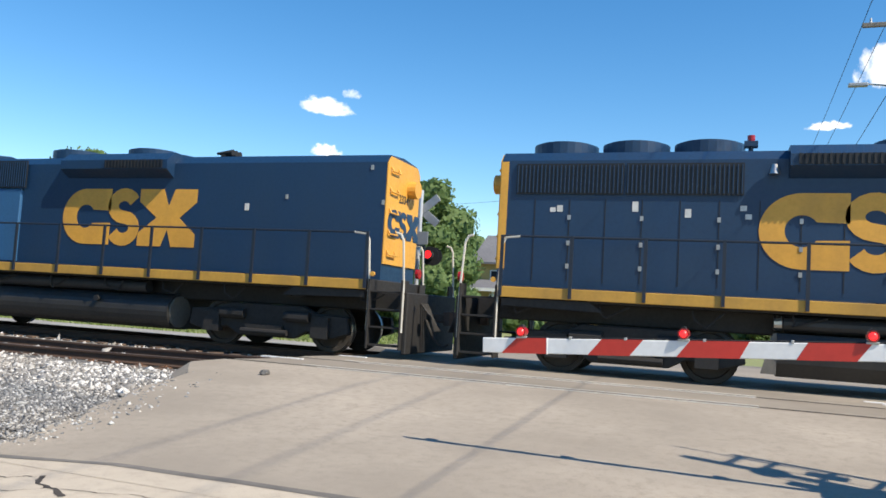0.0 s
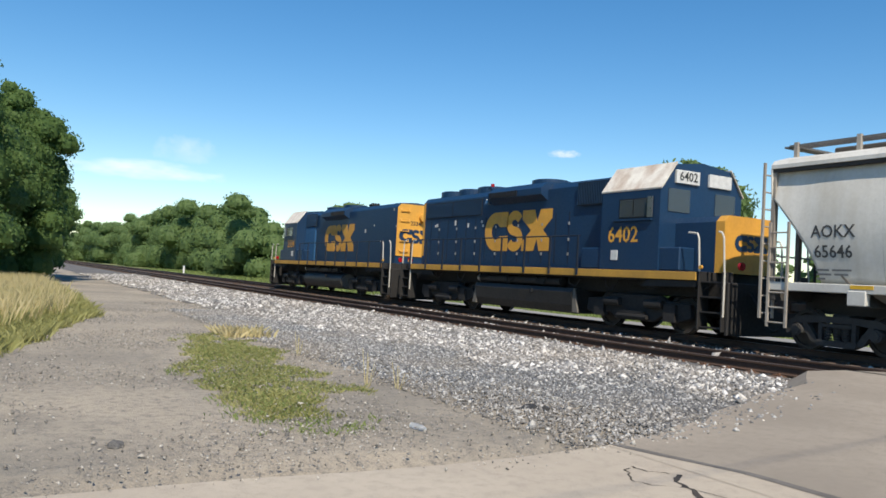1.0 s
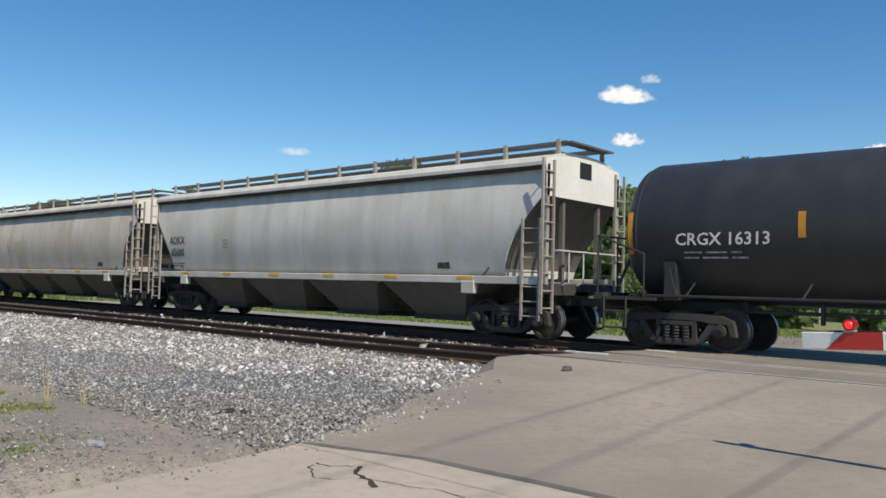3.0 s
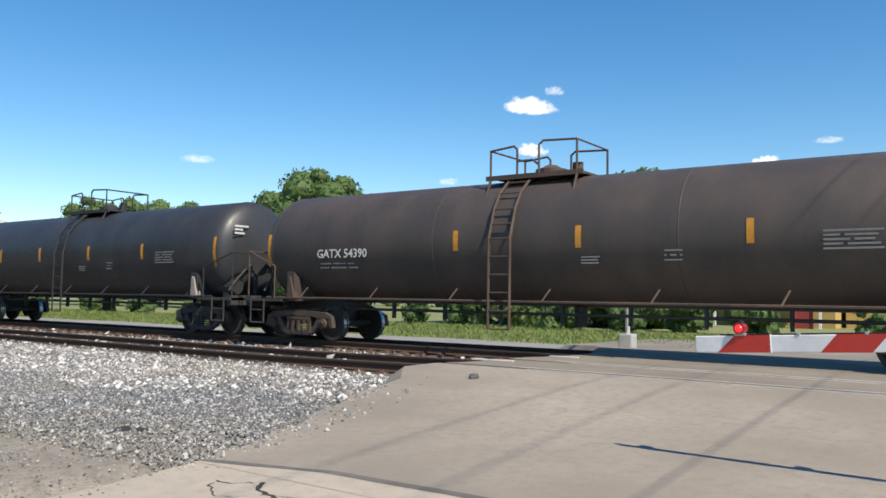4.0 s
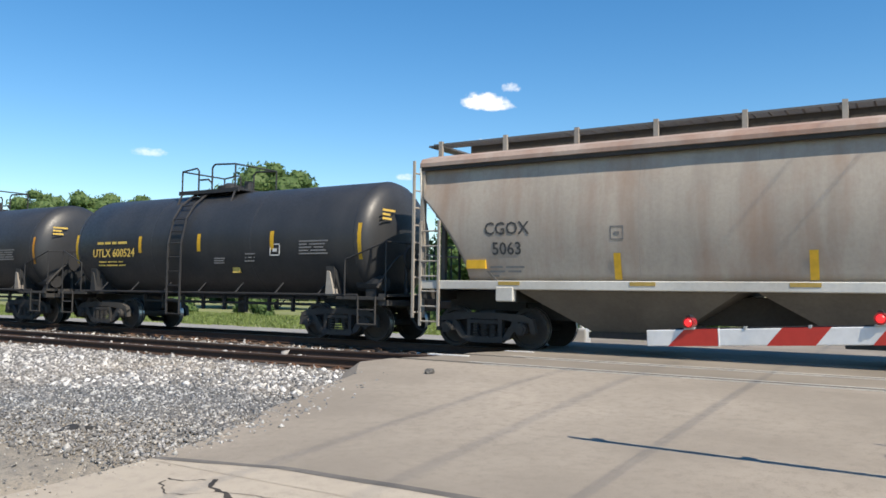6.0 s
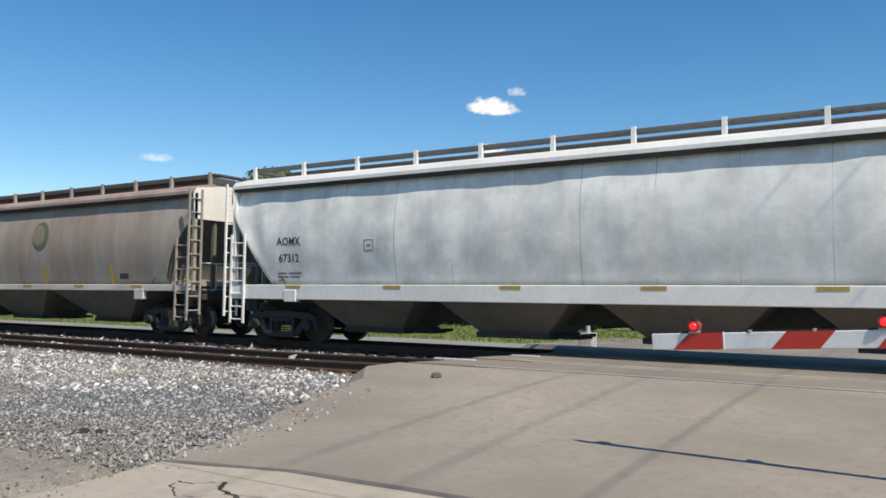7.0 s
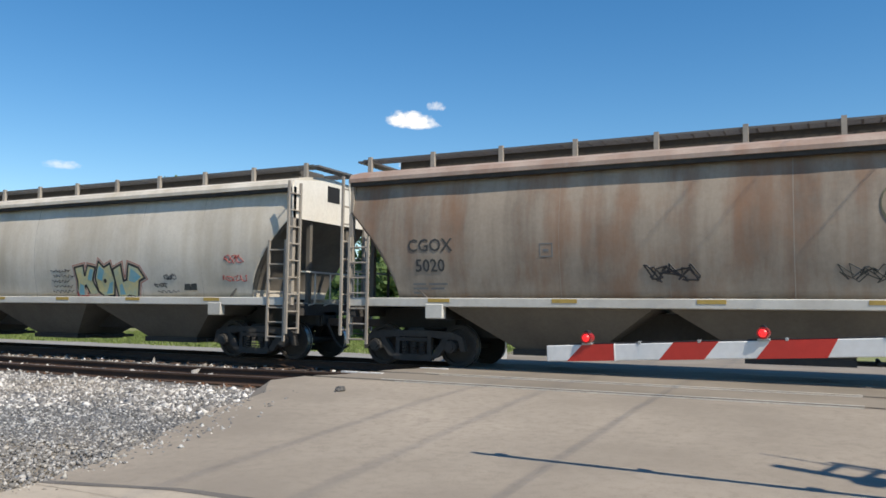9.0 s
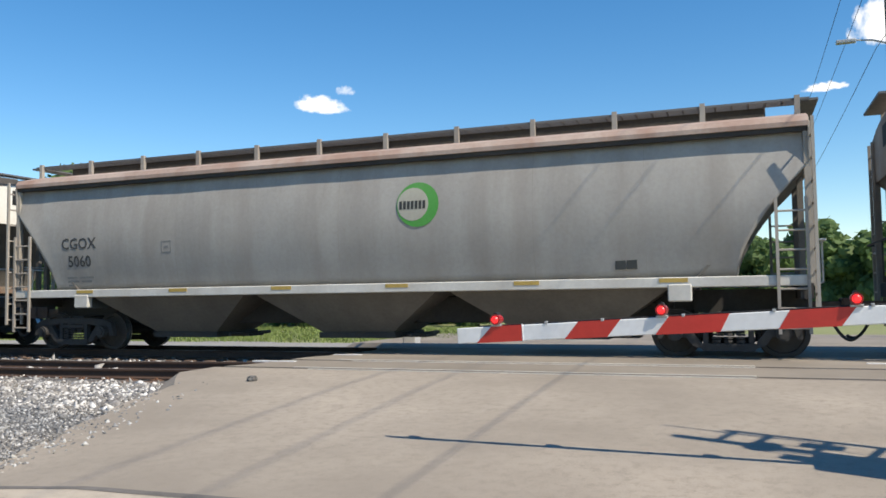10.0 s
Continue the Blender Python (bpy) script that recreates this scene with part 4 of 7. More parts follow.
# ---- tank car ----
def tank_car(xl, xr, paint, label, marks, mark_mat, strip_mat, radius=1.47, ladder_x=-0.3, mark_at=0.24, extra=None, mark_size=0.3, iron=None, strips=(-2.4, 0.8, 3.0), deck=(-0.72, 1.4)):
    """Tank car whose tank runs from xl to xr."""
    half = (xr - xl) / 2 + 0.75
    car = start_car("tank_car", label, "freight car", (xl + xr) / 2, half, "tank cars")
    ht = (xr - xl) / 2
    zc, n = 2.4, 44
    bm = bmesh.new()
    prof = [(-ht, 0.02), (-ht + 0.03, radius * 0.35), (-ht + 0.1, radius * 0.65), (-ht + 0.22, radius * 0.86), (-ht + 0.36, radius * 0.96), (-ht + 0.52, radius)]
    prof += [(x, radius) for x in (-ht * 0.6, -ht * 0.3, 0, ht * 0.3, ht * 0.6)] + [(-x, r) for x, r in reversed(prof)]
    loft(bm, [[(x, r * math.sin(2 * math.pi * k / n), zc + r * math.cos(2 * math.pi * k / n)) for k in range(n)] for x, r in prof])
    part("tank", bm, paint, car, smooth=True)
    for x in (-ht + 0.53, -ht * 0.33, ht * 0.33, ht - 0.53):
        bm = bmesh.new()
        loft(bm, [[(x + d, (radius + e) * math.sin(2 * math.pi * k / n), zc + (radius + e) * math.cos(2 * math.pi * k / n)) for k in range(n)] for d, e in ((-0.03, -0.002), (0, 0.006), (0.03, -0.002))], cap=False)
        part("weld_seam", bm, paint, car)

    def on(a, lift=0.006):
        """y, z on the near side of the tank, a degrees above its middle."""
        return -(radius + lift) * math.cos(radians(a)), zc + (radius + lift) * math.sin(radians(a))
    # frame ends, saddles and running gear
    for s in (-1, 1):
        bm = box(bmesh.new(), s * (ht - 0.9) - 1.45, s * (ht - 0.9) + 1.45, -0.33, 0.33, 0.78, 1.1)
        box(bm, s * (ht + 0.3) - 0.1, s * (ht + 0.3) + 0.1, -1.45, 1.45, 0.85, 1.12)
        box(bm, s * (ht - 0.3) - 0.7, s * (ht - 0.3) + 0.7, -1.5, -0.3, 0.98, 1.05)
        box(bm, s * (ht - 0.3) - 0.7, s * (ht - 0.3) + 0.7, 0.3, 1.5, 0.98, 1.05)
        part("stub_sill", bm, BLACK, car)
        bm = bmesh.new()
        prism(bm, [(-1.38, 1.0), (1.38, 1.0), (1.44, 1.75), (1.0, 1.42), (0.4, 1.15), (-0.4, 1.15), (-1.0, 1.42), (-1.44, 1.75)], s * (ht - 1.25) - 0.12, s * (ht - 1.25) + 0.12, "yz")
        part("saddle", bm, paint, car)
        add_truck(car, s * (ht - 1.25), iron=iron)
        # end railing and corner steps
        e = s * (ht + 0.36)
        rods("end_railing", [[(e, -1.4, 1.1), (e, -1.4, 2.3), (e, 1.4, 2.3), (e, 1.4, 1.1)], [(e - s * 1.1, -1.5, 1.05), (e - s * 1.1, -1.5, 1.9), (e, -1.4, 2.3)],
                             [(e, -0.6, 1.1), (e, -0.6, 2.3)], [(e, 0.6, 1.1), (e, 0.6, 2.3)]], 0.02, iron or IRON, car)
        for y in (-1.5, 1.5):
            a, b = s * (ht + 0.15), s * (ht - 0.35)
            bm = pipe(bmesh.new(), [(a, y, 1.05), (a, y, 0.42), (b, y, 0.42), (b, y, 1.05)], 0.022)
            rod(bm, (a, y, 0.75), (b, y, 0.75), 0.018)
            part("corner_step", bm, BLACK, car)
        wing = s * (ht - 1.25)
        bm = prism(bmesh.new(), [(wing - 0.1, 1.06), (wing + 0.16, 1.06), (wing + 0.1, 1.3), (wing + 0.02, 1.62), (wing - 0.06, 1.64)], -1.47, -1.3)
        part("saddle_wing", bm, LADDER_GREY if s > 0 else iron or IRON, car)
        cable = [(s * (ht - 0.02 + 0.05 * math.sin(math.pi * k / 8)), -1.2 + 2.2 * k / 8, 1.25 + 0.85 * math.sin(math.pi * k / 8)) for k in range(9)]
        part("end_hose", pipe(bmesh.new(), cable, 0.03), BLACK, car)
    add_couplers(car, half)
    for y in (-1.45, 1.45):
        bm = rod(bmesh.new(), (-ht + 0.4, y, 1.08), (ht - 0.4, y, 1.08), 0.028, 6)
        for i in range(7):
            x = -ht + 1.6 + (2 * ht - 3.2) * i / 6
            pipe(bm, [(x, y, 1.08), (x + 0.1, y * 0.86, 1.35)], 0.02)
        part("side_handrail", bm, iron or IRON, car)
    bm = rod(bmesh.new(), (-ht + 1.5, -0.5, 0.82), (ht - 1.5, -0.5, 0.82), 0.035, 6)
    for i in range(9):
        x = -ht + 2.4 + (2 * ht - 4.8) * i / 8
        box(bm, x - 0.03, x + 0.03, -0.55, -0.45, 0.62, 1.0)
    rod(bm, (0.2, 0, 0.55), (0.2, 0, 0.98), 0.14, 10)
    part("bottom_piping", bm, BLACK, car)
    bm = rod(bmesh.new(), (ht - 0.75, -0.85, 1.35), (ht - 0.05, -0.85, 1.35), 0.2, 12)
    box(bm, ht - 0.5, ht - 0.2, -1.0, -0.7, 1.05, 1.3)
    part("brake_reservoir", bm, iron or IRON, car)
    bm = rod(bmesh.new(), (ht + 0.4, -0.5, 1.95), (ht + 0.46, -0.5, 1.95), 0.28, 16)
    rod(bm, (ht + 0.3, -0.5, 1.1), (ht + 0.3, -0.5, 1.95), 0.05)
    part("brake_wheel", bm, iron or IRON, car)
    # ladder up the side, following the shell
    lx = ladder_x
    curve = [(-1.58, 0.5), (-1.58, 2.4)] + [on(a, 0.1) for a in (25, 42, 58, 74)]
    rods("ladder_stile", [[(lx + d, y, z) for y, z in curve] for d in (-0.26, 0.26)], 0.032, iron or IRON, car)
    path = []
    for (ya, za), (yb, zb) in zip(curve, curve[1:]):
        k = max(1, round(math.hypot(yb - ya, zb - za) / 0.36))
        path += [(ya + (yb - ya) * i / k, za + (zb - za) * i / k) for i in range(k)]
    rods("ladder_rung", [[(lx - 0.26, y, z), (lx + 0.26, y, z)] for y, z in path[0:]], 0.018, iron or IRON, car)
    # top platform and railing
    zt = zc + radius
    da, db = lx + deck[0], lx + deck[1]
    bm = box(bmesh.new(), da - 0.03, db + 0.05, -0.75, 0.75, zt + 0.0, zt + 0.05)
    box(bm, da - 0.12, db + 0.14, -0.8, -0.74, zt - 0.05, zt + 0.055)
    for x in (da, db):
        rod(bm, (x, -0.76, zt), (x, -0.95, zc + radius * 0.72), 0.03)
    part("top_platform", bm, iron or IRON, car)
    for y in (-0.78, 0.78):
        rods("platform_railing", [[(da, y, zt), (da, y, zt + 0.62), (lx - 0.12, y, zt + 0.68), (lx - 0.04, y, zt + 0.6), (lx - 0.04, y, zt)],
                                  [(lx + 0.5, y, zt), (lx + 0.5, y, zt + 0.66), (lx + 0.6, y, zt + 0.74), (db, y, zt + 0.7), (db, y, zt)],
                                  [(lx - 0.04, y, zt + 0.34), (lx + 0.35, y, zt + 0.34), (lx + 0.5, y, zt + 0.22)]], 0.025, iron or IRON, car)
    rods("platform_railing", [[(x, -0.78, zt + q), (x, 0.78, zt + q)] for x, q in ((da, 0.62), (db, 0.7))], 0.022, iron or IRON, car)
    bm = rod(bmesh.new(), (lx + 0.4, 0, zt - 0.05), (lx + 0.4, 0, zt + 0.22), 0.36, 16)
    rod(bm, (lx + 0.4, 0, zt + 0.22), (lx + 0.4, 0, zt + 0.32), 0.3, 16, 0.12)
    rod(bm, (lx + 1.0, 0.1, zt), (lx + 1.0, 0.1, zt + 0.35), 0.12, 10)
    part("manway", bm, iron or IRON, car)
    # reflective strips
    for i, x in enumerate((-ht + 0.4, *strips, ht - 0.4)):
        edge = i in (0, len(strips) + 1)
        a0, a1 = (-20, 14) if edge else (-9, 9)
        bm = bmesh.new()
        pts = [on(a0 + (a1 - a0) * j / 6, 0.008) for j in range(7)]
        if edge:
            pts = [(y * 0.975, zc + (z - zc) * 0.975) for y, z in pts]
        for (ya, za), (yb, zb) in zip(pts, pts[1:]):
            bm.faces.new([bm.verts.new(p) for p in ((x - 0.065, ya, za), (x + 0.065, ya, za), (x + 0.065, yb, zb), (x - 0.065, yb, zb))])
        part("reflective_strip", bm, strip_mat, car)
    # marks: lettering laid on the shell
    mx = -ht + 2 * ht * mark_at
    y, z = on(-9, 0.03)
    lettering(marks, mark_size, mx, y, z, mark_mat, car, 1.0)
    y2, z2 = on(-18, 0.008)
    if mark_mat is LETTER_YELLOW:
        y3, z3 = on(4, 0.012)
        bars(car, mx - 0.75, y3, z3, [(0.28, 0.26, 0.2, 0.4)], mark_mat, 0.07, 0.1)
    bars(car, mx - 0.75, y2, z2, [(0.35, 0.42, 0.2), (0.3, 0.5, 0.3)], LETTER_YELLOW if mark_mat is LETTER_YELLOW else LETTER_FAINT, 0.035, 0.1)
    bars(car, ht * 0.62, on(-1, 0.012)[0], on(-1, 0.012)[1], [(0.9,), (0.25, 0.5), (0.4, 0.3), (0.3, 0.48), (0.9,)], LETTER_FAINT, 0.035, 0.075, name="data_stencil")
    bars(car, ht * 0.3, on(-12, 0.012)[0], on(-12, 0.012)[1], [(0.34,), (0.04, 0.12, 0.04), (0.34,)], LETTER_FAINT, 0.03, 0.09, name="test_stencil")
    bars(car, ht * 0.1, on(-16, 0.012)[0], on(-16, 0.012)[1], [(0.4,), (0.36,), (0.38,)], LETTER_FAINT, 0.03, 0.06)
    if mark_mat is LETTER_YELLOW:
        yq, zq = on(-9, 0.012)
        for a, b, q, w in ((0, 0.34, 0, 0.03), (0, 0.34, 0.27, 0.3), (0, 0.03, 0, 0.3), (0.31, 0.34, 0, 0.3), (0.1, 0.24, 0.1, 0.18)):
            part("square_stencil", box(bmesh.new(), ht * 0.45 + a, ht * 0.45 + b, yq - 0.004, yq, zq + q - 0.15, zq + w - 0.15), LETTER_WHITE, car)
        part("warning_panel", box(bmesh.new(), ht * 0.2, ht * 0.2 + 0.26, on(-30, 0.02)[0] - 0.02, on(-30, 0.02)[0] + 0.06, zc - 0.8, zc - 0.65), LETTER_YELLOW, car)
    # end stencils
    turn = Matrix.Translation((ht - 0.02, -0.55, 0)) @ Matrix.Rotation(radians(90), 4, "Z")
    bars(car, -0.5, 0.0, 3.1, [(0.5,), (0.3,), (0.36,)], mark_mat, 0.05, 0.1, turn, "end_stencil")
    return car


# ---- locomotive ----
def logo(car, x, z, h, face, mat, turn=None):
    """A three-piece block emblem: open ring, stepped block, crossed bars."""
    w = h * 0.92

    def poly(pts):
        bm = bmesh.new()
        prism(bm, [(x + a, z + b) for a, b in pts], face - 0.006, face + 0.002)
        if turn is not None:
            bm.transform(turn)
        part("emblem_piece", bm, mat, car)
    r1, r2, cx = h / 2, h * 0.2, -w * 0.95
    arm, slot = cx + h * 0.56, h * 0.11
    outer = [(cx + r1 * 1.05 * math.cos(radians(q)), r1 * math.sin(radians(q))) for q in range(90, 271, 10)]
    inner = [(cx + r2 * 1.05 * math.cos(radians(q)), r2 * 1.05 * math.sin(radians(q))) for q in range(325, 34, -10)]
    poly([(arm, r1)] + outer + [(arm, -r1), (arm, -slot)] + inner + [(arm, slot)])
    s = 0.5 * h
    line = [(-0.02 * h + 0.24 * h * math.cos(radians(a)), 0.2 * h + 0.2 * h * math.sin(radians(a))) for a in range(25, 271, 20)]
    line += [(-0.02 * h + 0.24 * h * math.cos(radians(a)), -0.2 * h + 0.2 * h * math.sin(radians(a))) for a in range(65, -161, -20)]
    one, two = [], []
    for k, (px, pz) in enumerate(line):
        (ax, az), (bx, bz) = line[max(0, k - 1)], line[min(len(line) - 1, k + 1)]
        d = math.hypot(bx - ax, bz - az)
        nx, nz = -(bz - az) / d * 0.115 * h, (bx - ax) / d * 0.115 * h
        one.append((px + nx, pz + nz)), two.append((px - nx, pz - nz))
    poly(one + two[::-1])
    xx = w * 1.02
    poly([(xx - 0.62 * h, s), (xx - 0.12 * h, s), (xx, 0.2 * h), (xx + 0.12 * h, s), (xx + 0.58 * h, s), (xx + 0.58 * h, s * 0.55), (xx + 0.24 * h, 0.0), (xx + 0.58 * h, -s * 0.55), (xx + 0.58 * h, -s),
          (xx + 0.1 * h, -s), (xx, -0.2 * h), (xx - 0.12 * h, -s), (xx - 0.62 * h, -s), (xx - 0.62 * h, -s * 0.55), (xx - 0.24 * h, 0.0), (xx - 0.62 * h, s * 0.55)])


def locomotive(xl, xr, cab_end, number, label, fans, grille, g0=0.0):
    """Road-switcher diesel; cab_end is -1 where the cab leads to the left, +1 to the right."""
    car = start_car("diesel_locomotive", label, "locomotive", (xl + xr) / 2, (xr - xl) / 2, "locomotives")
    h = (xr - xl) / 2
    c = cab_end
    e = h - 0.45                       # end of the deck
    hw = 0.92                          # half width of the hood

    def X(u):
        """u runs from the long hood end (0) to the cab end."""
        return -c * e + c * u
    total = 2 * e
    deck = bbox(-e + 0.9, e - 0.9, -1.5, 1.5, 1.34, 1.6, 0.02, 1)
    part("deck", deck, LOCO_BLACK, car)
    for s in (-1, 1):
        part("sill_stripe", bbox(-e + 0.95, e - 0.95, s * 1.5, s * 1.56, 1.38, 1.58, 0.008, 1), SILL_YELLOW, car, "grimy yellow side sill")
        for sgn in (-1, 1):
            bm = prism(bmesh.new(), [(sgn * (e - 0.97), 1.38), (sgn * (e - 2.6), 1.38), (sgn * (e - 2.9), 1.18), (sgn * (e - 0.97), 1.22)], s * 1.46, s * 1.5)
            part("deck_skirt", bm, LOCO_BLACK, car)
    part("frame", bbox(-e + 0.3, e - 0.3, -0.9, 0.9, 0.95, 1.36, 0.03, 1), LOCO_BLACK, car)
    # long hood
    cab0 = total - 4.55                # where the cab begins
    sec = [(-hw, 1.6), (-hw, 4.12), (-hw + 0.16, 4.3), (0, 4.36), (hw - 0.16, 4.3), (hw, 4.12), (hw, 1.6)]
    part("long_hood", loft(bmesh.new(), [[(X(u), a, b) for a, b in sec] for u in (0.62 + g0, 3, 6, 9, cab0 - 1.5, cab0)]), BLUE, car)
    # hood end panel
    bm = prism(bmesh.new(), [(-hw + 0.01, 1.95), (-hw + 0.01, 4.1), (-hw + 0.17, 4.27), (hw - 0.17, 4.27), (hw - 0.01, 4.1), (hw - 0.01, 1.95)], X(0.61 + g0), X(0.585 + g0), "yz")
    part("hood_end", bm, YELLOW, car, "bright yellow hood end")
    for s in (-1, 1) if grille == "radiator" else ():
        part("hood_corner", box(bmesh.new(), min(X(0.61 + g0), X(0.76 + g0)), max(X(0.61 + g0), X(0.76 + g0)), s * (hw + 0.004) - 0.004, s * (hw + 0.004) + 0.004, 1.95, 4.1), YELLOW, car, "yellow wrap at the hood corner")
    for i in range(5):
        z = 2.25 + i * 0.45
        bm = bmesh.new()
        pipe(bm, [(X(0.585 + g0), -0.75, z), (X(0.53 + g0), -0.75, z - 0.1), (X(0.53 + g0), -0.35, z - 0.1), (X(0.585 + g0), -0.35, z)], 0.02)
        part("grab_iron", bm, YELLOW, car)
    hy = -0.5 if grille == "radiator" else 0.35
    bm = rod(bmesh.new(), (X(0.6 + g0), hy, 3.7), (X(0.38 + g0), hy, 3.7), 0.2, 14)
    part("headlight", bm, YELLOW, car)
    turn = Matrix.Translation((X(0.58 + g0), 0, 0)) @ Matrix.Rotation(radians(90 if -c > 0 else -90), 4, "Z")
    logo(car, 0.05 if -c > 0 else -0.05, 2.85, 0.6, 0.0, BLUE, turn)
    lettering(number, 0.26, 0.0, -0.004, 3.42, LETTER_DARK, car, 1.0, turn, "number")
    # hood doors, hinges and vents on the near side
    for s in (-1, 1):
        k = 15
        for i in range(1, k if grille == "radiator" else 1):
            u = 0.7 + (cab0 - 2.2) * i / k
            part("door_seam", box(bmesh.new(), X(u) - 0.008, X(u) + 0.008, s * (hw + 0.004) - 0.005, s * (hw + 0.004) + 0.005, 1.75, 3.35), GRILLE, car)
            if i % 2 == 0 and grille == "radiator":
                for z in (2.0, 2.45, 2.95):
                    part("door_latch", box(bmesh.new(), X(u) - 0.03, X(u) + 0.03, s * (hw + 0.012) - 0.012, s * (hw + 0.012) + 0.012, z, z + 0.09), GALV, car)
    r = random.Random(7)
    for i in range(6 if grille == "radiator" else 1):
        u, z = 1.2 + r.random() * (cab0 - 3), 3.0 + r.random() * 0.2
        part("warning_label", box(bmesh.new(), X(u) - 0.055, X(u) + 0.055, -hw - 0.008, -hw, z, z + 0.08 + r.random() * 0.12), LETTER_WHITE, car, "small white label")

    def grille_at(u0, u1, z0, z1, proud=0.02):
        for s in (-1, 1):
            a, b = min(X(u0), X(u1)), max(X(u0), X(u1))
            bm = box(bmesh.new(), a, b, s * (hw + proud) - 0.015, s * (hw + proud) + 0.015, z0, z1)
            part("grille_frame", bm, GRILLE, car)
            n = int((b - a) / 0.075)
            bm = bmesh.new()
            for i in range(n):
                x = a + 0.03 + (b - a - 0.06) * i / max(1, n - 1)
                box(bm, x - 0.009, x + 0.009, s * (hw + proud) - 0.03, s * (hw + proud) + 0.03, z0 + 0.03, z1 - 0.03)
            part("grille_slats", bm, BLUE, car)
    if grille == "radiator":
        grille_at(1.0, 3.1, 3.45, 4.05), grille_at(3.15, 5.25, 3.45, 4.05)
    grille_at(cab0 - 1.75, cab0 - 0.15, 3.5, 4.2, 0.07)
    # dynamic brake blister
    b0 = 6.0 if grille == "radiator" else 6.4
    sec2 = [(-1.2, 3.95), (-1.2, 4.16), (-0.95, 4.36), (0, 4.42), (0.95, 4.36), (1.2, 4.16), (1.2, 3.95), (0.9, 3.75), (-0.9, 3.75)]
    part("brake_blister", loft(bmesh.new(), [[(X(u), a, b) for a, b in sec2] for u in (b0, b0 + 1.6, b0 + 3.2)]), BLUE, car)
    for s in (-1, 1):
        bm = bmesh.new()
        a, b = min(X(b0 + 0.15), X(b0 + 1.8)), max(X(b0 + 0.15), X(b0 + 1.8))
        box(bm, a, b, s * 1.205 - 0.012, s * 1.205 + 0.012, 3.97, 4.16)
        for i in range(18):
            x = a + (b - a) * i / 17
            box(bm, x - 0.014, x + 0.014, s * 1.205 - 0.03, s * 1.205 + 0.03, 3.97, 4.16)
        part("brake_grille", bm, GRILLE, car)
    for u in fans:
        bm = rod(bmesh.new(), (X(u), 0, 4.3), (X(u), 0, 4.55), 0.66, 28)
        rod(bm, (X(u), 0, 4.55), (X(u), 0, 4.58), 0.58, 28)
        part("roof_fan", bm, BLUE, car)
    if grille == "radiator":
        bm = bmesh.new()
        rod(bm, (X(5.35), -0.6, 4.25), (X(5.35), -0.6, 4.5), 0.05)
        box(bm, X(5.35) - 0.12, X(5.35) + 0.12, -0.72, -0.5, 4.4, 4.5)
        part("beacon_bracket", bm, BLUE, car)
        part("beacon", rod(bmesh.new(), (X(5.35), -0.6, 4.5), (X(5.35), -0.6, 4.62), 0.07, 10), RED_LENS, car, "red roof beacon")
    bm = bmesh.new()
    for y in (-0.15, 0, 0.15):
        rod(bm, (X(8.0 if grille == "radiator" else 5.6) - 0.2, y, 4.5), (X(8.0 if grille == "radiator" else 5.6) + 0.25, y, 4.52), 0.03, 8, 0.08)
    box(bm, X(8.0 if grille == "radiator" else 5.6) - 0.06, X(8.0 if grille == "radiator" else 5.6) + 0.06, -0.2, 0.2, 4.32, 4.48)
    part("horn", bm, DARK, car)
    if grille == "radiator":
        part("bell", rod(bmesh.new(), (X(5.75), -hw - 0.12, 3.82), (X(5.75), -hw - 0.12, 4.0), 0.1, 14, 0.05), BRIGHT_STEEL, car, "steel bell")
    else:
        for u, z in ((0.95, 3.2), (1.25, 3.95), (3.3, 3.3)):
            part("door_latch", box(bmesh.new(), X(u) - 0.03, X(u) + 0.03, -hw - 0.02, -hw, z, z + 0.1), GALV, car)
        part("roof_vent", bbox(X(2.6) - 0.15, X(2.6) + 0.15, -0.2, 0.2, 4.33, 4.43, 0.02, 1), LOCO_BLACK, car)
    # emblem on both sides
    ux = 7.42 if grille == "radiator" else 7.75
    logo(car, X(ux), 2.82, 1.36, -hw - 0.006, YELLOW)
    # cab
    ca, cb = cab0, cab0 + 2.25
    cw = 1.5
    secc = [(-cw, 1.6), (-cw, 3.72), (-1.0, 4.4), (0, 4.52), (1.0, 4.4), (cw, 3.72), (cw, 1.6)]
    part("cab", loft(bmesh.new(), [[(X(u), a, b) for a, b in secc] for u in (ca, cb)]), BLUE, car)
    for s in (-1, 1):
        bm = bmesh.new()
        v = [bm.verts.new(p) for p in ((X(ca - 0.03), s * (cw + 0.012), 3.71), (X(cb + 0.06), s * (cw + 0.012), 3.71), (X(cb + 0.06), s * 1.0, 4.415), (X(ca - 0.03), s * 1.0, 4.415))]
        w = [bm.verts.new(p) for p in ((X(ca - 0.03), s * (cw + 0.02), 3.75), (X(cb + 0.06), s * (cw + 0.02), 3.75), (X(cb + 0.06), s * 1.0, 4.455), (X(ca - 0.03), s * 1.0, 4.455))]
        bm.faces.new(v), bm.faces.new(w)
        for i in range(4):
            bm.faces.new((v[i], v[(i + 1) % 4], w[(i + 1) % 4], w[i]))
        bmesh.ops.recalc_face_normals(bm, faces=list(bm.faces))
        part("cab_roof_slope", bm, CAB_WHITE, car, "peeling white cab roof slope")
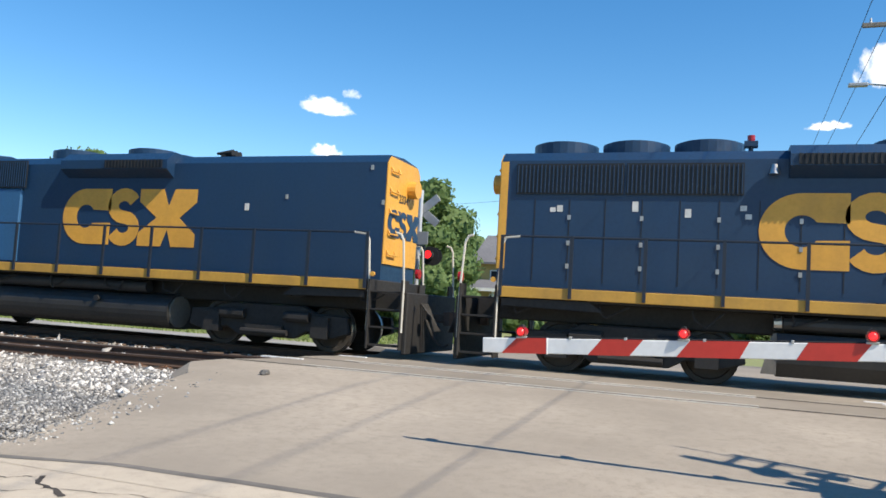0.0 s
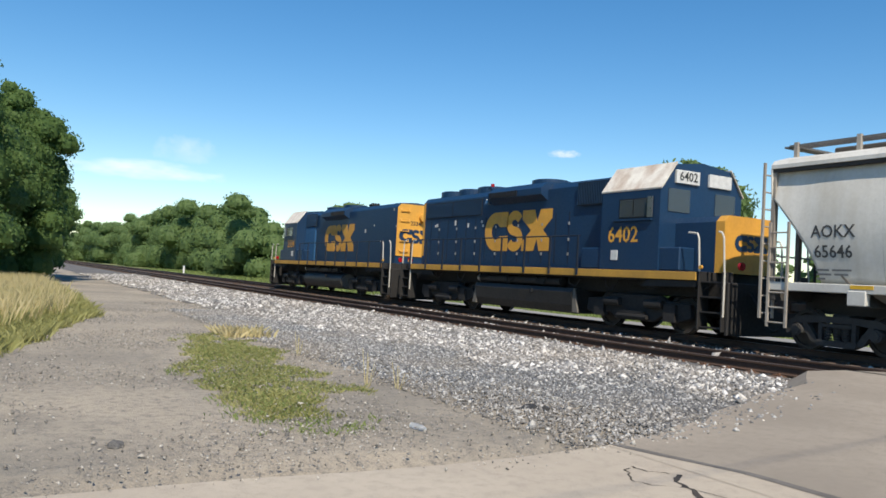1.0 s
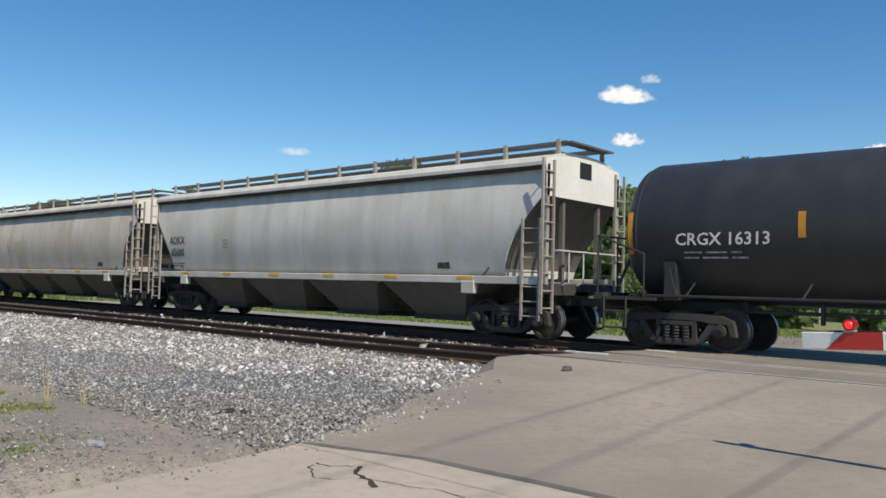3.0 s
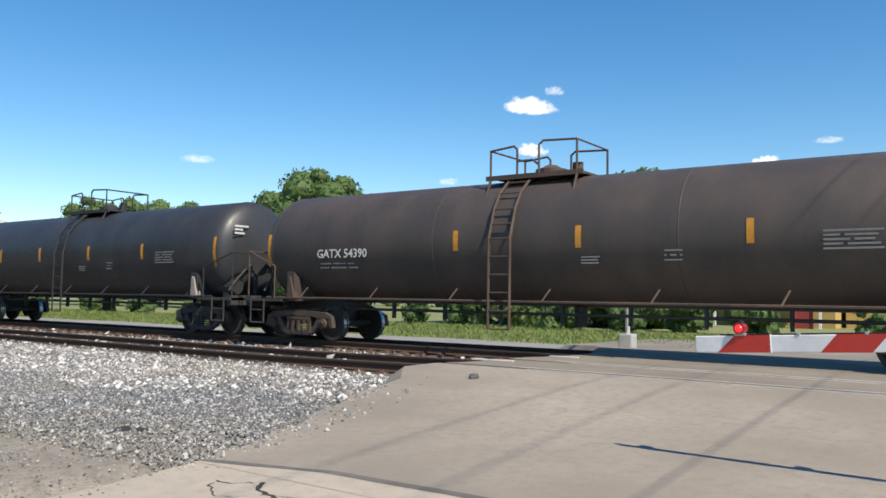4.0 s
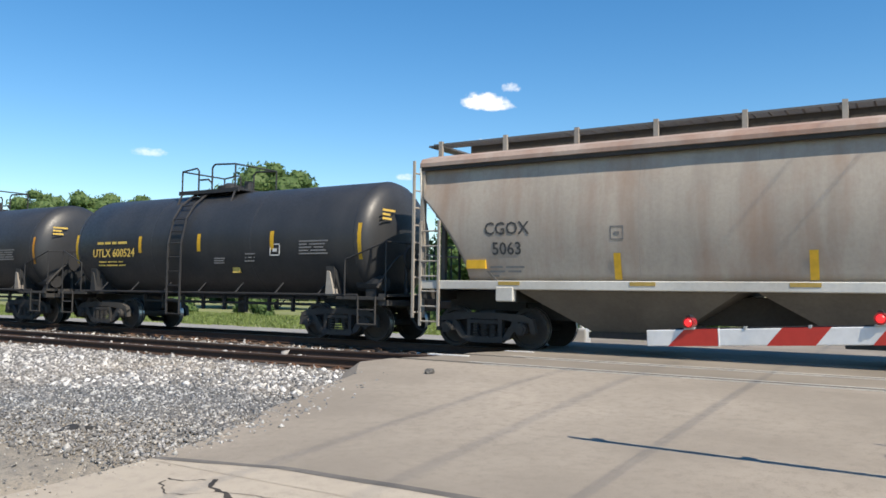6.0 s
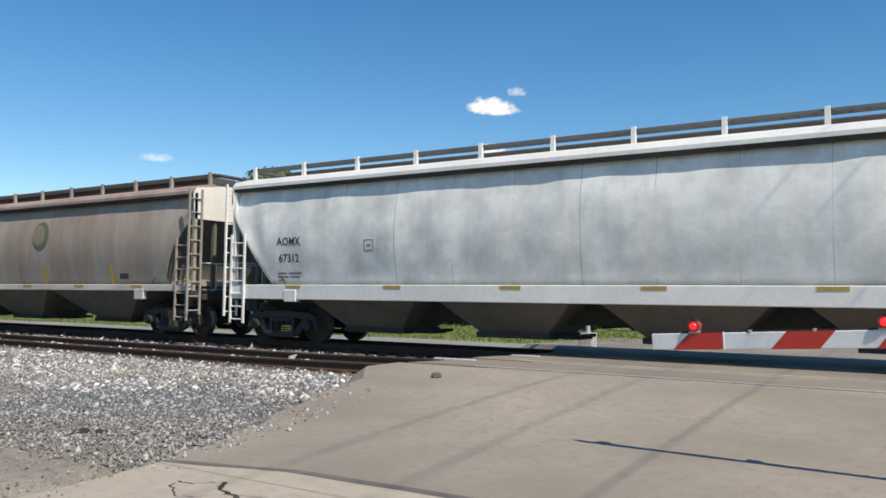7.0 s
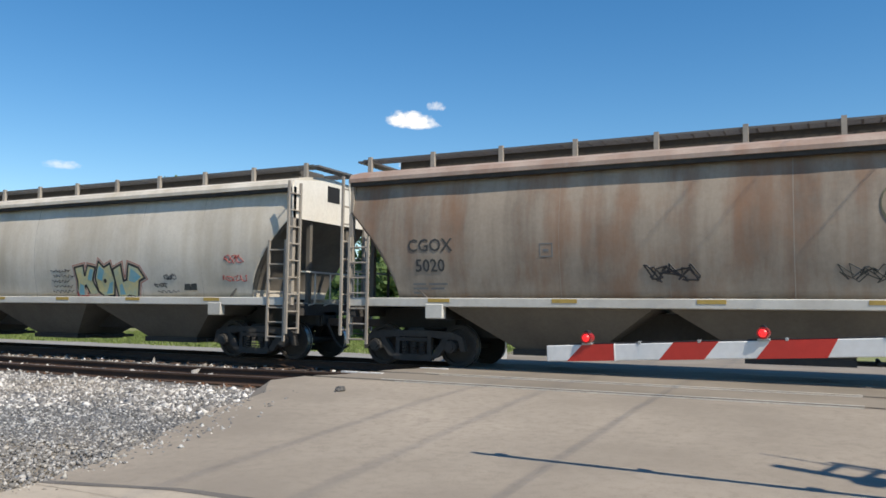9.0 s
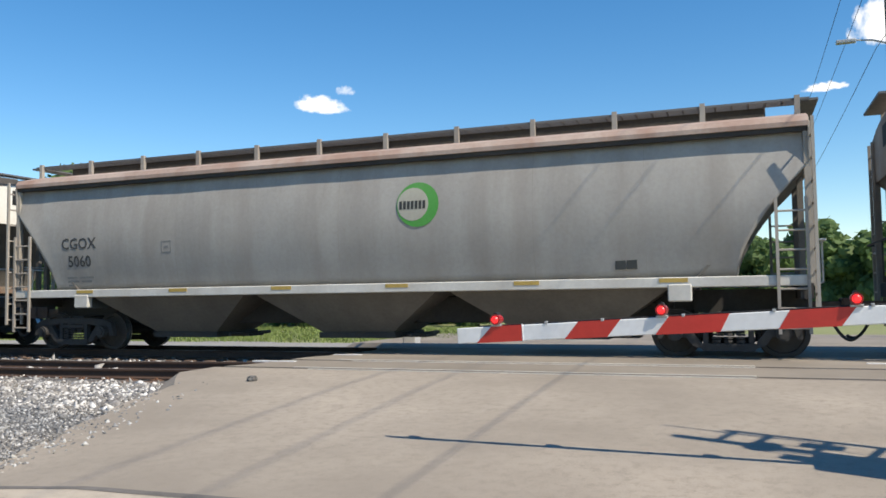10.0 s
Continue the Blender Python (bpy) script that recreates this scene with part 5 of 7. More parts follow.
        for u0, u1 in ((ca + 0.75, ca + 1.25), (ca + 1.3, ca + 1.8)):
            a, b = min(X(u0), X(u1)), max(X(u0), X(u1))
            win = part("cab_window", box(bmesh.new(), a - 0.03, b + 0.03, s * cw - 0.012, s * cw + 0.012, 2.97, 3.5), DARK, car)
            part("pane", box(bmesh.new(), a, b, s * cw - 0.02, s * cw + 0.02, 3.0, 3.47), GLASS, win)
        a, b = min(X(ca + 0.5), X(ca + 2.0)), max(X(ca + 0.5), X(ca + 2.0))
        part("window_ledge", box(bmesh.new(), a, b, s * (cw + 0.04) - 0.04, s * (cw + 0.04) + 0.04, 2.9, 2.95), BLUE, car)
        part("mirror_shade", box(bmesh.new(), X(ca + 1.95) - 0.09, X(ca + 1.95) + 0.09, s * (cw + 0.06) - 0.015, s * (cw + 0.06) + 0.015, 2.98, 3.52), BRIGHT_STEEL, car)
    lettering(number, 0.6, X(ca + 0.9), -cw - 0.008, 2.52, YELLOW, car, 1.0, name="number")
    part("cab_vent", box(bmesh.new(), X(ca + 0.6) - 0.13, X(ca + 0.6) + 0.13, -cw - 0.02, -cw, 1.85, 2.12), LETTER_WHITE, car, "small white louvred vent")
    # cab front: windows, number boards
    for y in (-0.85, 0.85):
        part("front_window", box(bmesh.new(), X(cb) - 0.02, X(cb) + 0.02, y - 0.38, y + 0.38, 3.15, 3.75), GLASS, car)
    for y in (-0.6, 0.6):
        part("number_board", bbox(X(cb + 0.03) - 0.04, X(cb + 0.03) + 0.04, y - 0.42, y + 0.42, 3.9, 4.25, 0.01, 1), LETTER_WHITE, car, "white number board")
    turn2 = Matrix.Translation((X(cb + 0.075), 0, 0)) @ Matrix.Rotation(radians(90 if c > 0 else -90), 4, "Z")
    lettering(number, 0.33, -0.6 if c > 0 else 0.6, -0.003, 4.08, LETTER_DARK, car, 1.0, turn2, "number")
    # short hood (nose)
    secn = [(-hw, 1.6), (-hw, 2.85), (-hw + 0.15, 3.0), (hw - 0.15, 3.0), (hw, 2.85), (hw, 1.6)]
    part("nose", loft(bmesh.new(), [[(X(u), a, b) for a, b in secn] for u in (cb, total - 0.72)]), BLUE, car)
    bm = prism(bmesh.new(), [(-hw - 0.005, 1.6), (-hw - 0.005, 2.86), (-hw + 0.15, 3.01), (hw - 0.15, 3.01), (hw + 0.005, 2.86), (hw + 0.005, 1.6)], X(total - 0.95), X(total - 0.68), "yz")
    part("nose_front", bm, YELLOW, car, "bright yellow nose")
    turn3 = Matrix.Translation((X(total - 0.675), 0, 0)) @ Matrix.Rotation(radians(90 if c > 0 else -90), 4, "Z")
    logo(car, 0, 2.35, 0.4, 0.0, BLUE, turn3)
    # cab-side walkway equipment box
    part("battery_box", bbox(X(ca - 0.9), X(total - 1.6), -1.45, -hw, 1.6, 2.2, 0.03, 1), BLUE, car)
    part("air_duct", bbox(X(ca - 1.6), X(ca), -hw - 0.06, -hw + 0.1, 1.62, 3.5, 0.03, 1), BLUE_PALE, car) if grille != "radiator" else None
    # steps, pilots and handrails
    for s in (-1, 1):
        for y in (-1, 1):
            for i in range(4):
                part("step", bbox(s * (e - 0.5) - 0.33, s * (e - 0.5) + 0.33, y * 1.2, y * 1.5, 0.25 + i * 0.36, 0.29 + i * 0.36, 0.008, 1), LOCO_BLACK, car)
            for d in (-0.36, 0.36):
                part("step_side", bbox(s * (e - 0.5) + d - 0.02, s * (e - 0.5) + d + 0.02, y * 1.2, y * 1.55, 0.2, 1.6, 0.008, 1), LOCO_BLACK, car)
        part("pilot", bbox(s * (e - 0.08) - 0.05, s * (e - 0.08) + 0.05, -1.45, 1.45, 0.12, 1.36, 0.02, 1), LOCO_BLACK, car)
        for y in (-1.5, 1.5):
            for d in (-0.38, 0.38):
                bm = bmesh.new()
                x = s * (e - 0.5) + s * d
                pipe(bm, [(x, y, 0.55), (x, y, 1.5), (x - s * 0.06, y, 2.4), (x - s * 0.12, y, 2.52), (x - s * (0.22 if d > 0 else 0.4), y, 2.55)], 0.024)
                part("stair_handrail", bm, RAIL_PALE, car, "pale curved handrail")
        part("ditch_lamp", rod(bmesh.new(), (s * (e - 0.02), -1.1, 1.75), (s * (e + 0.05), -1.1, 1.75), 0.1, 12), RED_LENS, car)
        part("marker_lamp", rod(bmesh.new(), (s * (e - 0.8), -1.52, 1.7), (s * (e - 0.8), -1.58, 1.7), 0.05, 10), YELLOW, car)
        bm = bmesh.new()
        for k in range(4):
            y = -0.75 + k * 0.12
            pipe(bm, [(s * (e - 0.02), y, 1.15), (s * (e + 0.2), y, 0.9 - 0.05 * k), (s * (e + 0.32), y, 0.6)], 0.025)
        part("hose_cluster", bm, LOCO_BLACK, car)
    y = -1.5
    n = 9
    u0, u1 = 0.95, cab0 - 0.9
    for s in (-1, 1):
        part("handrail", rod(bmesh.new(), (X(u0), s * 1.5, 2.55), (X(u1), s * 1.5, 2.55), 0.022, 6), SHADED_NAVY, car)
        for i in range(n):
            x = X(u0 + (u1 - u0) * i / (n - 1))
            part("stanchion", box(bmesh.new(), x - 0.03, x + 0.03, s * 1.58 - 0.02, s * 1.58 + 0.02, 1.4, 2.56), SHADED_NAVY, car)
    # underframe
    tank = [(q * (0.98 + 0.42 * math.cos(radians(w))), 0.64 + 0.4 * math.sin(radians(w))) for q, ws in ((-1, range(90, -91, -15)), (1, range(-90, 91, 15))) for w in ws]
    if grille == "radiator":
        tank = [(-1.35, 1.0), (-1.42, 0.88), (-1.36, 0.5), (-1.2, 0.26), (1.2, 0.26), (1.36, 0.5), (1.42, 0.88), (1.35, 1.0)]
    part("fuel_tank", loft(bmesh.new(), [[(x, a, b) for a, b in tank] for x in (-2.7, -1.4, 0, 1.4, 2.7)]), FUEL, car)
    for s in (-1, 1):
        if grille == "radiator":
            part("tank_guard", prism(bmesh.new(), [(s * 2.7, 1.0), (s * 2.76, 1.0), (s * 2.95, 0.3), (s * 2.7, 0.3)], -1.36, -1.3), GRIME_SHADE_PAINT, car)
        else:
            part("tank_end_plate", rod(bmesh.new(), (s * 2.69, -0.98, 0.64), (s * 2.74, -0.98, 0.64), 0.36, 24), GRIME_SHADE_PAINT, car, "worn grey tank end")
    bm = rod(bmesh.new(), (-2.6, -1.2, 1.18), (2.0, -1.2, 1.18), 0.14, 14)
    part("air_tank", bm, FUEL, car)
    part("air_tank_cap", rod(bmesh.new(), (-2.75, -1.2, 1.18), (-2.62, -1.2, 1.18), 0.13, 14), BRIGHT_STEEL, car)
    part("fuel_filler", rod(bmesh.new(), (0.7, -1.46, 0.85), (0.7, -1.38, 0.85), 0.07, 10), DARK, car)
    r = random.Random(3)
    for i in range(10):
        x = -h + 1.6 + (2 * h - 3.2) * i / 9
        bm = bmesh.new()
        pipe(bm, [(x, -1.35, 1.36), (x + 0.05, -1.38, 1.15), (x + 0.4 * r.random(), -1.36, 1.0 + 0.15 * r.random()), (x + 0.55, -1.35, 1.3)], 0.02)
        part("hanging_cable", bm, LOCO_BLACK, car)
    for s in (-1, 1):
        add_truck(car, s * 5.18, r=0.508, base=1.37, iron=LOCO_BLACK, loco=True)
    add_couplers(car, h)
    return car


RAIL_PALE = weathered("pale_handrail_paint", (0.6, 0.58, 0.52), (0.25, 0.2, 0.15), 0.3, 0.2, 0.55)
FUEL = weathered("black_fuel_tank", (0.02, 0.02, 0.021), (0.055, 0.05, 0.044), 0.4, 0.5, 0.5)
LOCO_BLACK = weathered("oily_black_underframe", (0.014, 0.013, 0.013), (0.045, 0.04, 0.035), 0.4, 0.3, 0.7)

locomotive(-23.75, -5.65, -1, "2334", "dark blue diesel locomotive with yellow hood end and white cab roof", (7.75, 10.2), "plain", 0.3)
locomotive(-5.6, 12.4, 1, "6402", "dark blue diesel locomotive with three roof fans and yellow nose", (1.78, 3.2, 4.6, 8.1), "radiator", 0.06)
hopper_car(13.1, 29.6, HOP_GREY, "pale grey covered hopper car with light streaks", ("AOKX", "65646"), text_at=1.5, end_paint=END_WHITE, sill_paint=HOP_SILL, bins=3, patches=REFLECT_YELLOW)
hopper_car(30.95, 47.55, HOP_GREY_STAINED, "grey covered hopper car with brown stains", ("AOKX", "65556"), text_at=1.5, end_paint=END_WHITE, sill_paint=HOP_SILL, bins=4, patches=REFLECT_YELLOW)
hopper_car(49.0, 65.75, HOP_GREY, "clean pale grey covered hopper car with visible panel seams", ("AOKX", "65600"), text_at=1.5, end_paint=END_WHITE, sill_paint=HOP_SILL, bins=4, patches=REFLECT_YELLOW)
tank_car(67.35, 83.4, TANK_BLACK, "glossy black tank car with white lettering", "CRGX 16313", LETTER_WHITE, REFLECT_ORANGE, ladder_x=-0.2, mark_at=0.143, mark_size=0.33, strips=(-4.29, -1.6, 1.4, 4.3))
tank_car(84.8, 101.85, TANK_BROWN, "brownish black grimy tank car with rusty trucks", "GATX 54390", LETTER_WHITE, REFLECT_ORANGE, radius=1.42, ladder_x=-0.94, mark_at=0.175, iron=TRUCK_RUST, strips=(-2.16, 0.8, 4.11))
tank_car(103.2, 114.65, TANK_GREY, "charcoal grey tank car with white lettering", "NATX 190188", LETTER_FAINT, REFLECT_ORANGE, radius=1.53, ladder_x=0.35, mark_at=0.215, mark_size=0.36, deck=(-0.71, 1.15), strips=(-3.17, -1.21, 1.64, 3.6))
tank_car(116.1, 128.15, TANK_BLACK, "black tank car with yellow lettering", "UTLX  66552", LETTER_YELLOW, REFLECT_ORANGE, radius=1.49, ladder_x=-0.3, deck=(-0.8, 1.68), mark_at=0.223, mark_size=0.33, strips=(-2.1, -0.9, 0.55, 3.2))
tank_car(129.65, 141.2, TANK_BLACK, "black tank car with yellow lettering and reddish truck frames", "UTLX 600524", LETTER_YELLOW, REFLECT_YELLOW, ladder_x=-0.81, mark_at=0.19, mark_size=0.33, strips=(-2.4, 0.02, 2.67))
hopper_car(142.6, 160.7, HOP_RUSTY, "rust-stained tan grey covered hopper car", ("CGOX", "5063"), trough=4.53, roof_paint=HOP_ROOF_RUST, end_paint=END_WHITE, sill_paint=HOP_SILL, text_at=2.1)
hopper_car(162.25, 181.45, HOP_WHITE, "dented cool white covered hopper car with deep side sill", ("AOMX", "67312"), style="angular", bins=4, end_paint=END_WHITE, roof_paint=WHITE, sill_paint=WHITE, ladder_paint=WHITE, patches=REFLECT_OLD, text_scale=0.8, sill_low=1.06)
hopper_car(183.0, 200.0, HOP_TAN, "dusty tan grey covered hopper car with dark vertical grime", ("SAMX", "11527"), end_paint=END_WHITE, sill_paint=HOP_SILL)
hopper_car(201.5, 218.7, HOP_GREY_STAINED, "beige grey covered hopper car with painted graffiti", ("CGEX", "1848"), trough=4.53, text_at=1.62, text_z=2.66, end_paint=END_WHITE, sill_paint=HOP_SILL)
hopper_car(220.25, 237.7, HOP_RUST, "rust-streaked brown grey covered hopper car", ("CGOX", "5020"), trough=4.53, roof_paint=HOP_ROOF_RUST, end_paint=END_WHITE, sill_paint=HOP_SILL)
hopper_car(239.4, 256.8, HOP_DULL, "dull grey covered hopper car with a round green emblem", ("CGOX", "5060"), trough=4.53, roof_paint=HOP_ROOF_RUST, end_paint=HOP_DULL, sill_paint=HOP_SILL)
hopper_car(258.2, 275.0, HOP_RUST, "dark rust-brown covered hopper car at the end of the view", ("", ""), end_paint=HOP_RUST, sill_paint=BLACK)


# ---- painted pieces on single cars ----
def car_at(i):
    return CARS[i][0]


def side_poly(car, pts, mat, name, lift=0.012):
    """A painted shape that follows the curved near side of a hopper car."""
    bm = bmesh.new()
    bm.faces.new([bm.verts.new((a, 0, b)) for a, b in pts])
    lo, hi = min(b for a, b in pts), max(b for a, b in pts)
    for k in range(1, 8):
        bmesh.ops.bisect_plane(bm, geom=bm.verts[:] + bm.edges[:] + bm.faces[:], plane_co=(0, 0, lo + (hi - lo) * k / 8), plane_no=(0, 0, 1))
    left, right = min(a for a, b in pts), max(a for a, b in pts)
    for k in range(1, max(2, int((right - left) / 0.2))):
        bmesh.ops.bisect_plane(bm, geom=bm.verts[:] + bm.edges[:] + bm.faces[:], plane_co=(left + 0.2 * k, 0, 0), plane_no=(1, 0, 0))
    for v in bm.verts:
        v.co.y = -hop_half_width(v.co.z, "curved") - SKIN[car.name](v.co.x, v.co.z) - lift
    for f in bm.faces:
        if f.normal.y > 0:
            f.normal_flip()
    return part(name, bm, mat, car)


GREEN_DISC = weathered("green_emblem_paint", (0.06, 0.3, 0.05), (0.2, 0.2, 0.15), 0.3, 0.5, 0.6)
GREEN_OLD = weathered("faded_green_emblem_paint", (0.13, 0.15, 0.09), (0.24, 0.17, 0.11), 0.5, 0.6, 0.65)
RUST_DISC = weathered("rust_stained_emblem_paint", (0.3, 0.25, 0.19), (0.25, 0.16, 0.1), 0.5, 0.5, 0.65)
PALE_DISC = weathered("pale_emblem_paint", (0.4, 0.39, 0.33), (0.25, 0.24, 0.2), 0.4, 0.5, 0.6)
GRAF_BLUE = weathered("blue_spray_paint", (0.05, 0.33, 0.55), (0.03, 0.2, 0.4), 0.4, 0.1, 0.5)
GRAF_YELLOW = weathered("pale_yellow_spray_paint", (0.62, 0.55, 0.28), (0.2, 0.45, 0.5), 0.6, 0.0, 0.5, wide=3.5)
GRAF_BLACK = plain("black_spray_paint", (0.03, 0.03, 0.035), 0.6)
GRAF_HAZE = weathered("faded_orange_spray_paint", (0.5, 0.36, 0.28), (0.45, 0.42, 0.36), 0.6, 0.1, 0.6)
GRAF_FAINT = plain("faded_red_spray_paint", (0.42, 0.3, 0.26), 0.7)
GRAF_RED = plain("red_spray_paint", (0.42, 0.06, 0.05), 0.6)


def disc(cx, cz, r, a0=0, a1=360, k=28, inner=0.0):
    pts = [(cx + r * math.cos(radians(a0 + (a1 - a0) * i / k)), cz + r * math.sin(radians(a0 + (a1 - a0) * i / k))) for i in range(k + (0 if a1 - a0 == 360 else 1))]
    if inner:
        pts += [(cx + inner * math.cos(radians(a1 - (a1 - a0) * i / k)), cz + inner * math.sin(radians(a1 - (a1 - a0) * i / k))) for i in range(k + 1)]
    return pts


def round_emblem(car, cx, cz, r, mat, pale, mark):
    side_poly(car, disc(cx, cz, r), mat, "round_emblem")
    side_poly(car, disc(cx - r * 0.22, cz + r * 0.02, r * 0.74), pale, "emblem_inner_disc", lift=0.016)
    if mark:
        for i in range(7):
            x = cx - r * 0.86 + i * r * 0.185
            side_poly(car, [(x, cz - r * 0.2), (x + r * 0.13, cz - r * 0.2), (x + r * 0.13, cz + r * 0.17), (x, cz + r * 0.17)], LETTER_DARK, "emblem_bar", lift=0.02)


round_emblem(car_at(15), 1.74, 2.94, 0.44, GREEN_DISC, PALE_DISC, True)
round_emblem(car_at(14), 1.7, 2.93, 0.44, GREEN_OLD, RUST_DISC, False)
round_emblem(car_at(10), 1.9, 2.95, 0.44, GREEN_OLD, RUST_DISC, False)


def scribble(car, x, z, w, h, mat, seed, r=0.012, turns=9):
    """An unreadable looping scrawl."""
    rr = random.Random(seed)
    bm = bmesh.new()
    pts = []
    for i in range(turns * 5):
        u = i / (turns * 5 - 1)
        a = i * 1.15 + rr.uniform(-1.2, 1.2)
        zz = z + h * (0.5 + 0.42 * math.sin(a) * rr.uniform(0.5, 1))
        xx = x + w * u + 0.6 * h * math.cos(a * 1.3) * rr.uniform(0.2, 0.8)
        pts.append((xx, -hop_half_width(zz, "curved") - SKIN[car.name](xx, zz) - 0.002, zz))
    for a, b in zip(pts, pts[1:]):
        rod(bm, a, b, r, 4)
    return part("graffiti_scrawl", bm, mat, car)


def grown(pts, d):
    """The outline pushed outwards by d."""
    area = sum(a[0] * b[1] - b[0] * a[1] for a, b in zip(pts, pts[1:] + pts[:1]))
    s = 1 if area > 0 else -1
    out = []
    for i in range(len(pts)):
        p, q, r = Vector(pts[i - 1]), Vector(pts[i]), Vector(pts[(i + 1) % len(pts)])
        u, v = (q - p).normalized(), (r - q).normalized()
        m = Vector((u.y, -u.x)) + Vector((v.y, -v.x))
        m = m.normalized() * s * min(1.6, 1 / max(0.4, m.length / 2)) if m.length > 1e-4 else Vector((0, 0))
        out.append((q.x + m.x * d, q.y + m.y * d))
    return out


CG = car_at(13)
GRAF_SKY = weathered("pale_blue_spray_paint", (0.16, 0.42, 0.52), (0.4, 0.5, 0.45), 0.5, 0.0, 0.5, wide=4)
# blue leaning letters near the marks of the beige car
BLUE_PIECE = [[(0.0, 0.0), (0.42, 0.0), (0.45, 0.16), (0.24, 0.2), (0.34, 0.62), (0.1, 0.7), (-0.08, 0.3)],
              [(0.42, 0.22), (0.58, 0.2), (0.66, 0.8), (0.5, 0.82)],
              [(0.5, 0.0), (0.72, 0.0), (0.78, 0.3), (0.94, 0.36), (1.02, 0.66), (0.82, 0.6), (0.76, 0.9), (0.62, 0.5)],
              [(0.82, 0.0), (1.02, 0.02), (1.14, 0.42), (1.0, 0.5), (0.88, 0.28)]]
for pts in BLUE_PIECE:
    pts = [(-5.72 + a * 1.0, 1.44 + b * 0.95) for a, b in pts]
    side_poly(CG, grown(pts, 0.045), GRAF_BLACK, "graffiti_outline", lift=0.004)
    side_poly(CG, pts, GRAF_BLUE, "graffiti_shape", lift=0.009)
# angular pale piece with a dark edge and a thin red halo
PIECE = [[(0.0, 0.02), (0.3, 0.0), (0.32, 0.36), (0.42, 0.4), (0.62, 0.0), (0.98, -0.02), (0.7, 0.52), (0.86, 0.92), (0.56, 0.98), (0.42, 0.66), (0.34, 0.66), (0.3, 0.98), (-0.04, 0.92), (0.06, 0.5)],
         [(0.98, 0.18), (1.2, 0.02), (1.62, 0.06), (1.72, 0.5), (1.56, 1.02), (1.3, 0.9), (1.08, 1.08), (0.9, 0.6)],
         [(1.74, 0.86), (2.04, 0.98), (2.1, 0.45), (2.3, 0.5), (2.42, 1.0), (2.78, 0.88), (3.0, 0.6), (2.78, 0.52), (2.66, 0.0), (2.3, 0.06), (2.18, 0.0), (1.86, 0.0)]]
for pts in PIECE:
    pts = [(1.66 + a * 0.8, 1.43 + b * 0.78) for a, b in pts]
    side_poly(CG, grown(pts, 0.1), GRAF_RED, "graffiti_halo", lift=0.003)
    side_poly(CG, grown(pts, 0.085), GRAF_HAZE, "graffiti_halo", lift=0.005)
    side_poly(CG, grown(pts, 0.055), GRAF_BLACK, "graffiti_outline", lift=0.007)
    side_poly(CG, pts, GRAF_YELLOW, "graffiti_shape", lift=0.010)
for band in ([(0.03, 0.06), (0.27, 0.04), (0.3, 0.34), (0.12, 0.44)], [(0.5, 0.56), (0.66, 0.5), (0.82, 0.88), (0.66, 0.9)], [(0.96, 0.58), (1.16, 0.5), (1.32, 0.84), (1.1, 1.0)], [(1.3, 0.08), (1.58, 0.1), (1.66, 0.48), (1.5, 0.42)],
             [(1.9, 0.05), (2.16, 0.06), (2.06, 0.42), (1.94, 0.36)], [(2.36, 0.5), (2.6, 0.44), (2.9, 0.62), (2.5, 0.9)]):
    side_poly(CG, [(1.66 + a * 0.8, 1.43 + b * 0.78) for a, b in band], GRAF_SKY, "graffiti_shape", lift=0.013)
side_poly(CG, disc(2.71, 1.82, 0.055), GRAF_BLACK, "graffiti_shape", lift=0.014)
for i in range(5):
    scribble(CG, 0.68 + 0.05 * (i % 2), 1.5 + i * 0.135, 0.8 - 0.07 * (i % 3), 0.1, GRAF_BLACK, 60 + i, 0.008, 6)
for x, z, w, h, m, s in ((4.4, 1.62, 0.45, 0.16, GRAF_BLACK, 2), (4.75, 1.8, 0.4, 0.2, GRAF_BLACK, 8), (4.5, 1.5, 0.7, 0.1, GRAF_BLACK, 9), (6.6, 1.75, 0.8, 0.2, GRAF_RED, 3), (6.7, 2.15, 0.5, 0.3, GRAF_RED, 4), (-2.9, 1.9, 0.9, 0.24, GRAF_FAINT, 5),
                         (-4.45, 1.7, 0.35, 0.25, GRAF_BLACK, 6), (-6.25, 1.72, 0.35, 0.2, GRAF_FAINT, 7)):
    scribble(CG, x, z, w, h, m, s, 0.009, 5)
scribble(car_at(14), -2.45, 1.68, 0.9, 0.42, GRAF_BLACK, 11, 0.016)
for x, s in ((0.7, 12), (2.0, 13), (3.3, 14), (4.6, 15)):
    scribble(car_at(14), x, 1.6, 0.9, 0.45, LETTER_DARK, s, 0.008)
for x, z, w, h, q in ((-5.4, 1.9, 0.35, 0.7, 21), (-4.8, 1.85, 0.5, 0.6, 22), (-3.9, 1.55, 1.6, 0.25, 23), (-1.4, 1.55, 1.3, 0.25, 24), (0.6, 1.55, 1.5, 0.25, 25)):
    scribble(car_at(2), x, z, w, h, LETTER_FAINT if q > 22 else GRAF_BLACK, q, 0.014, 4)
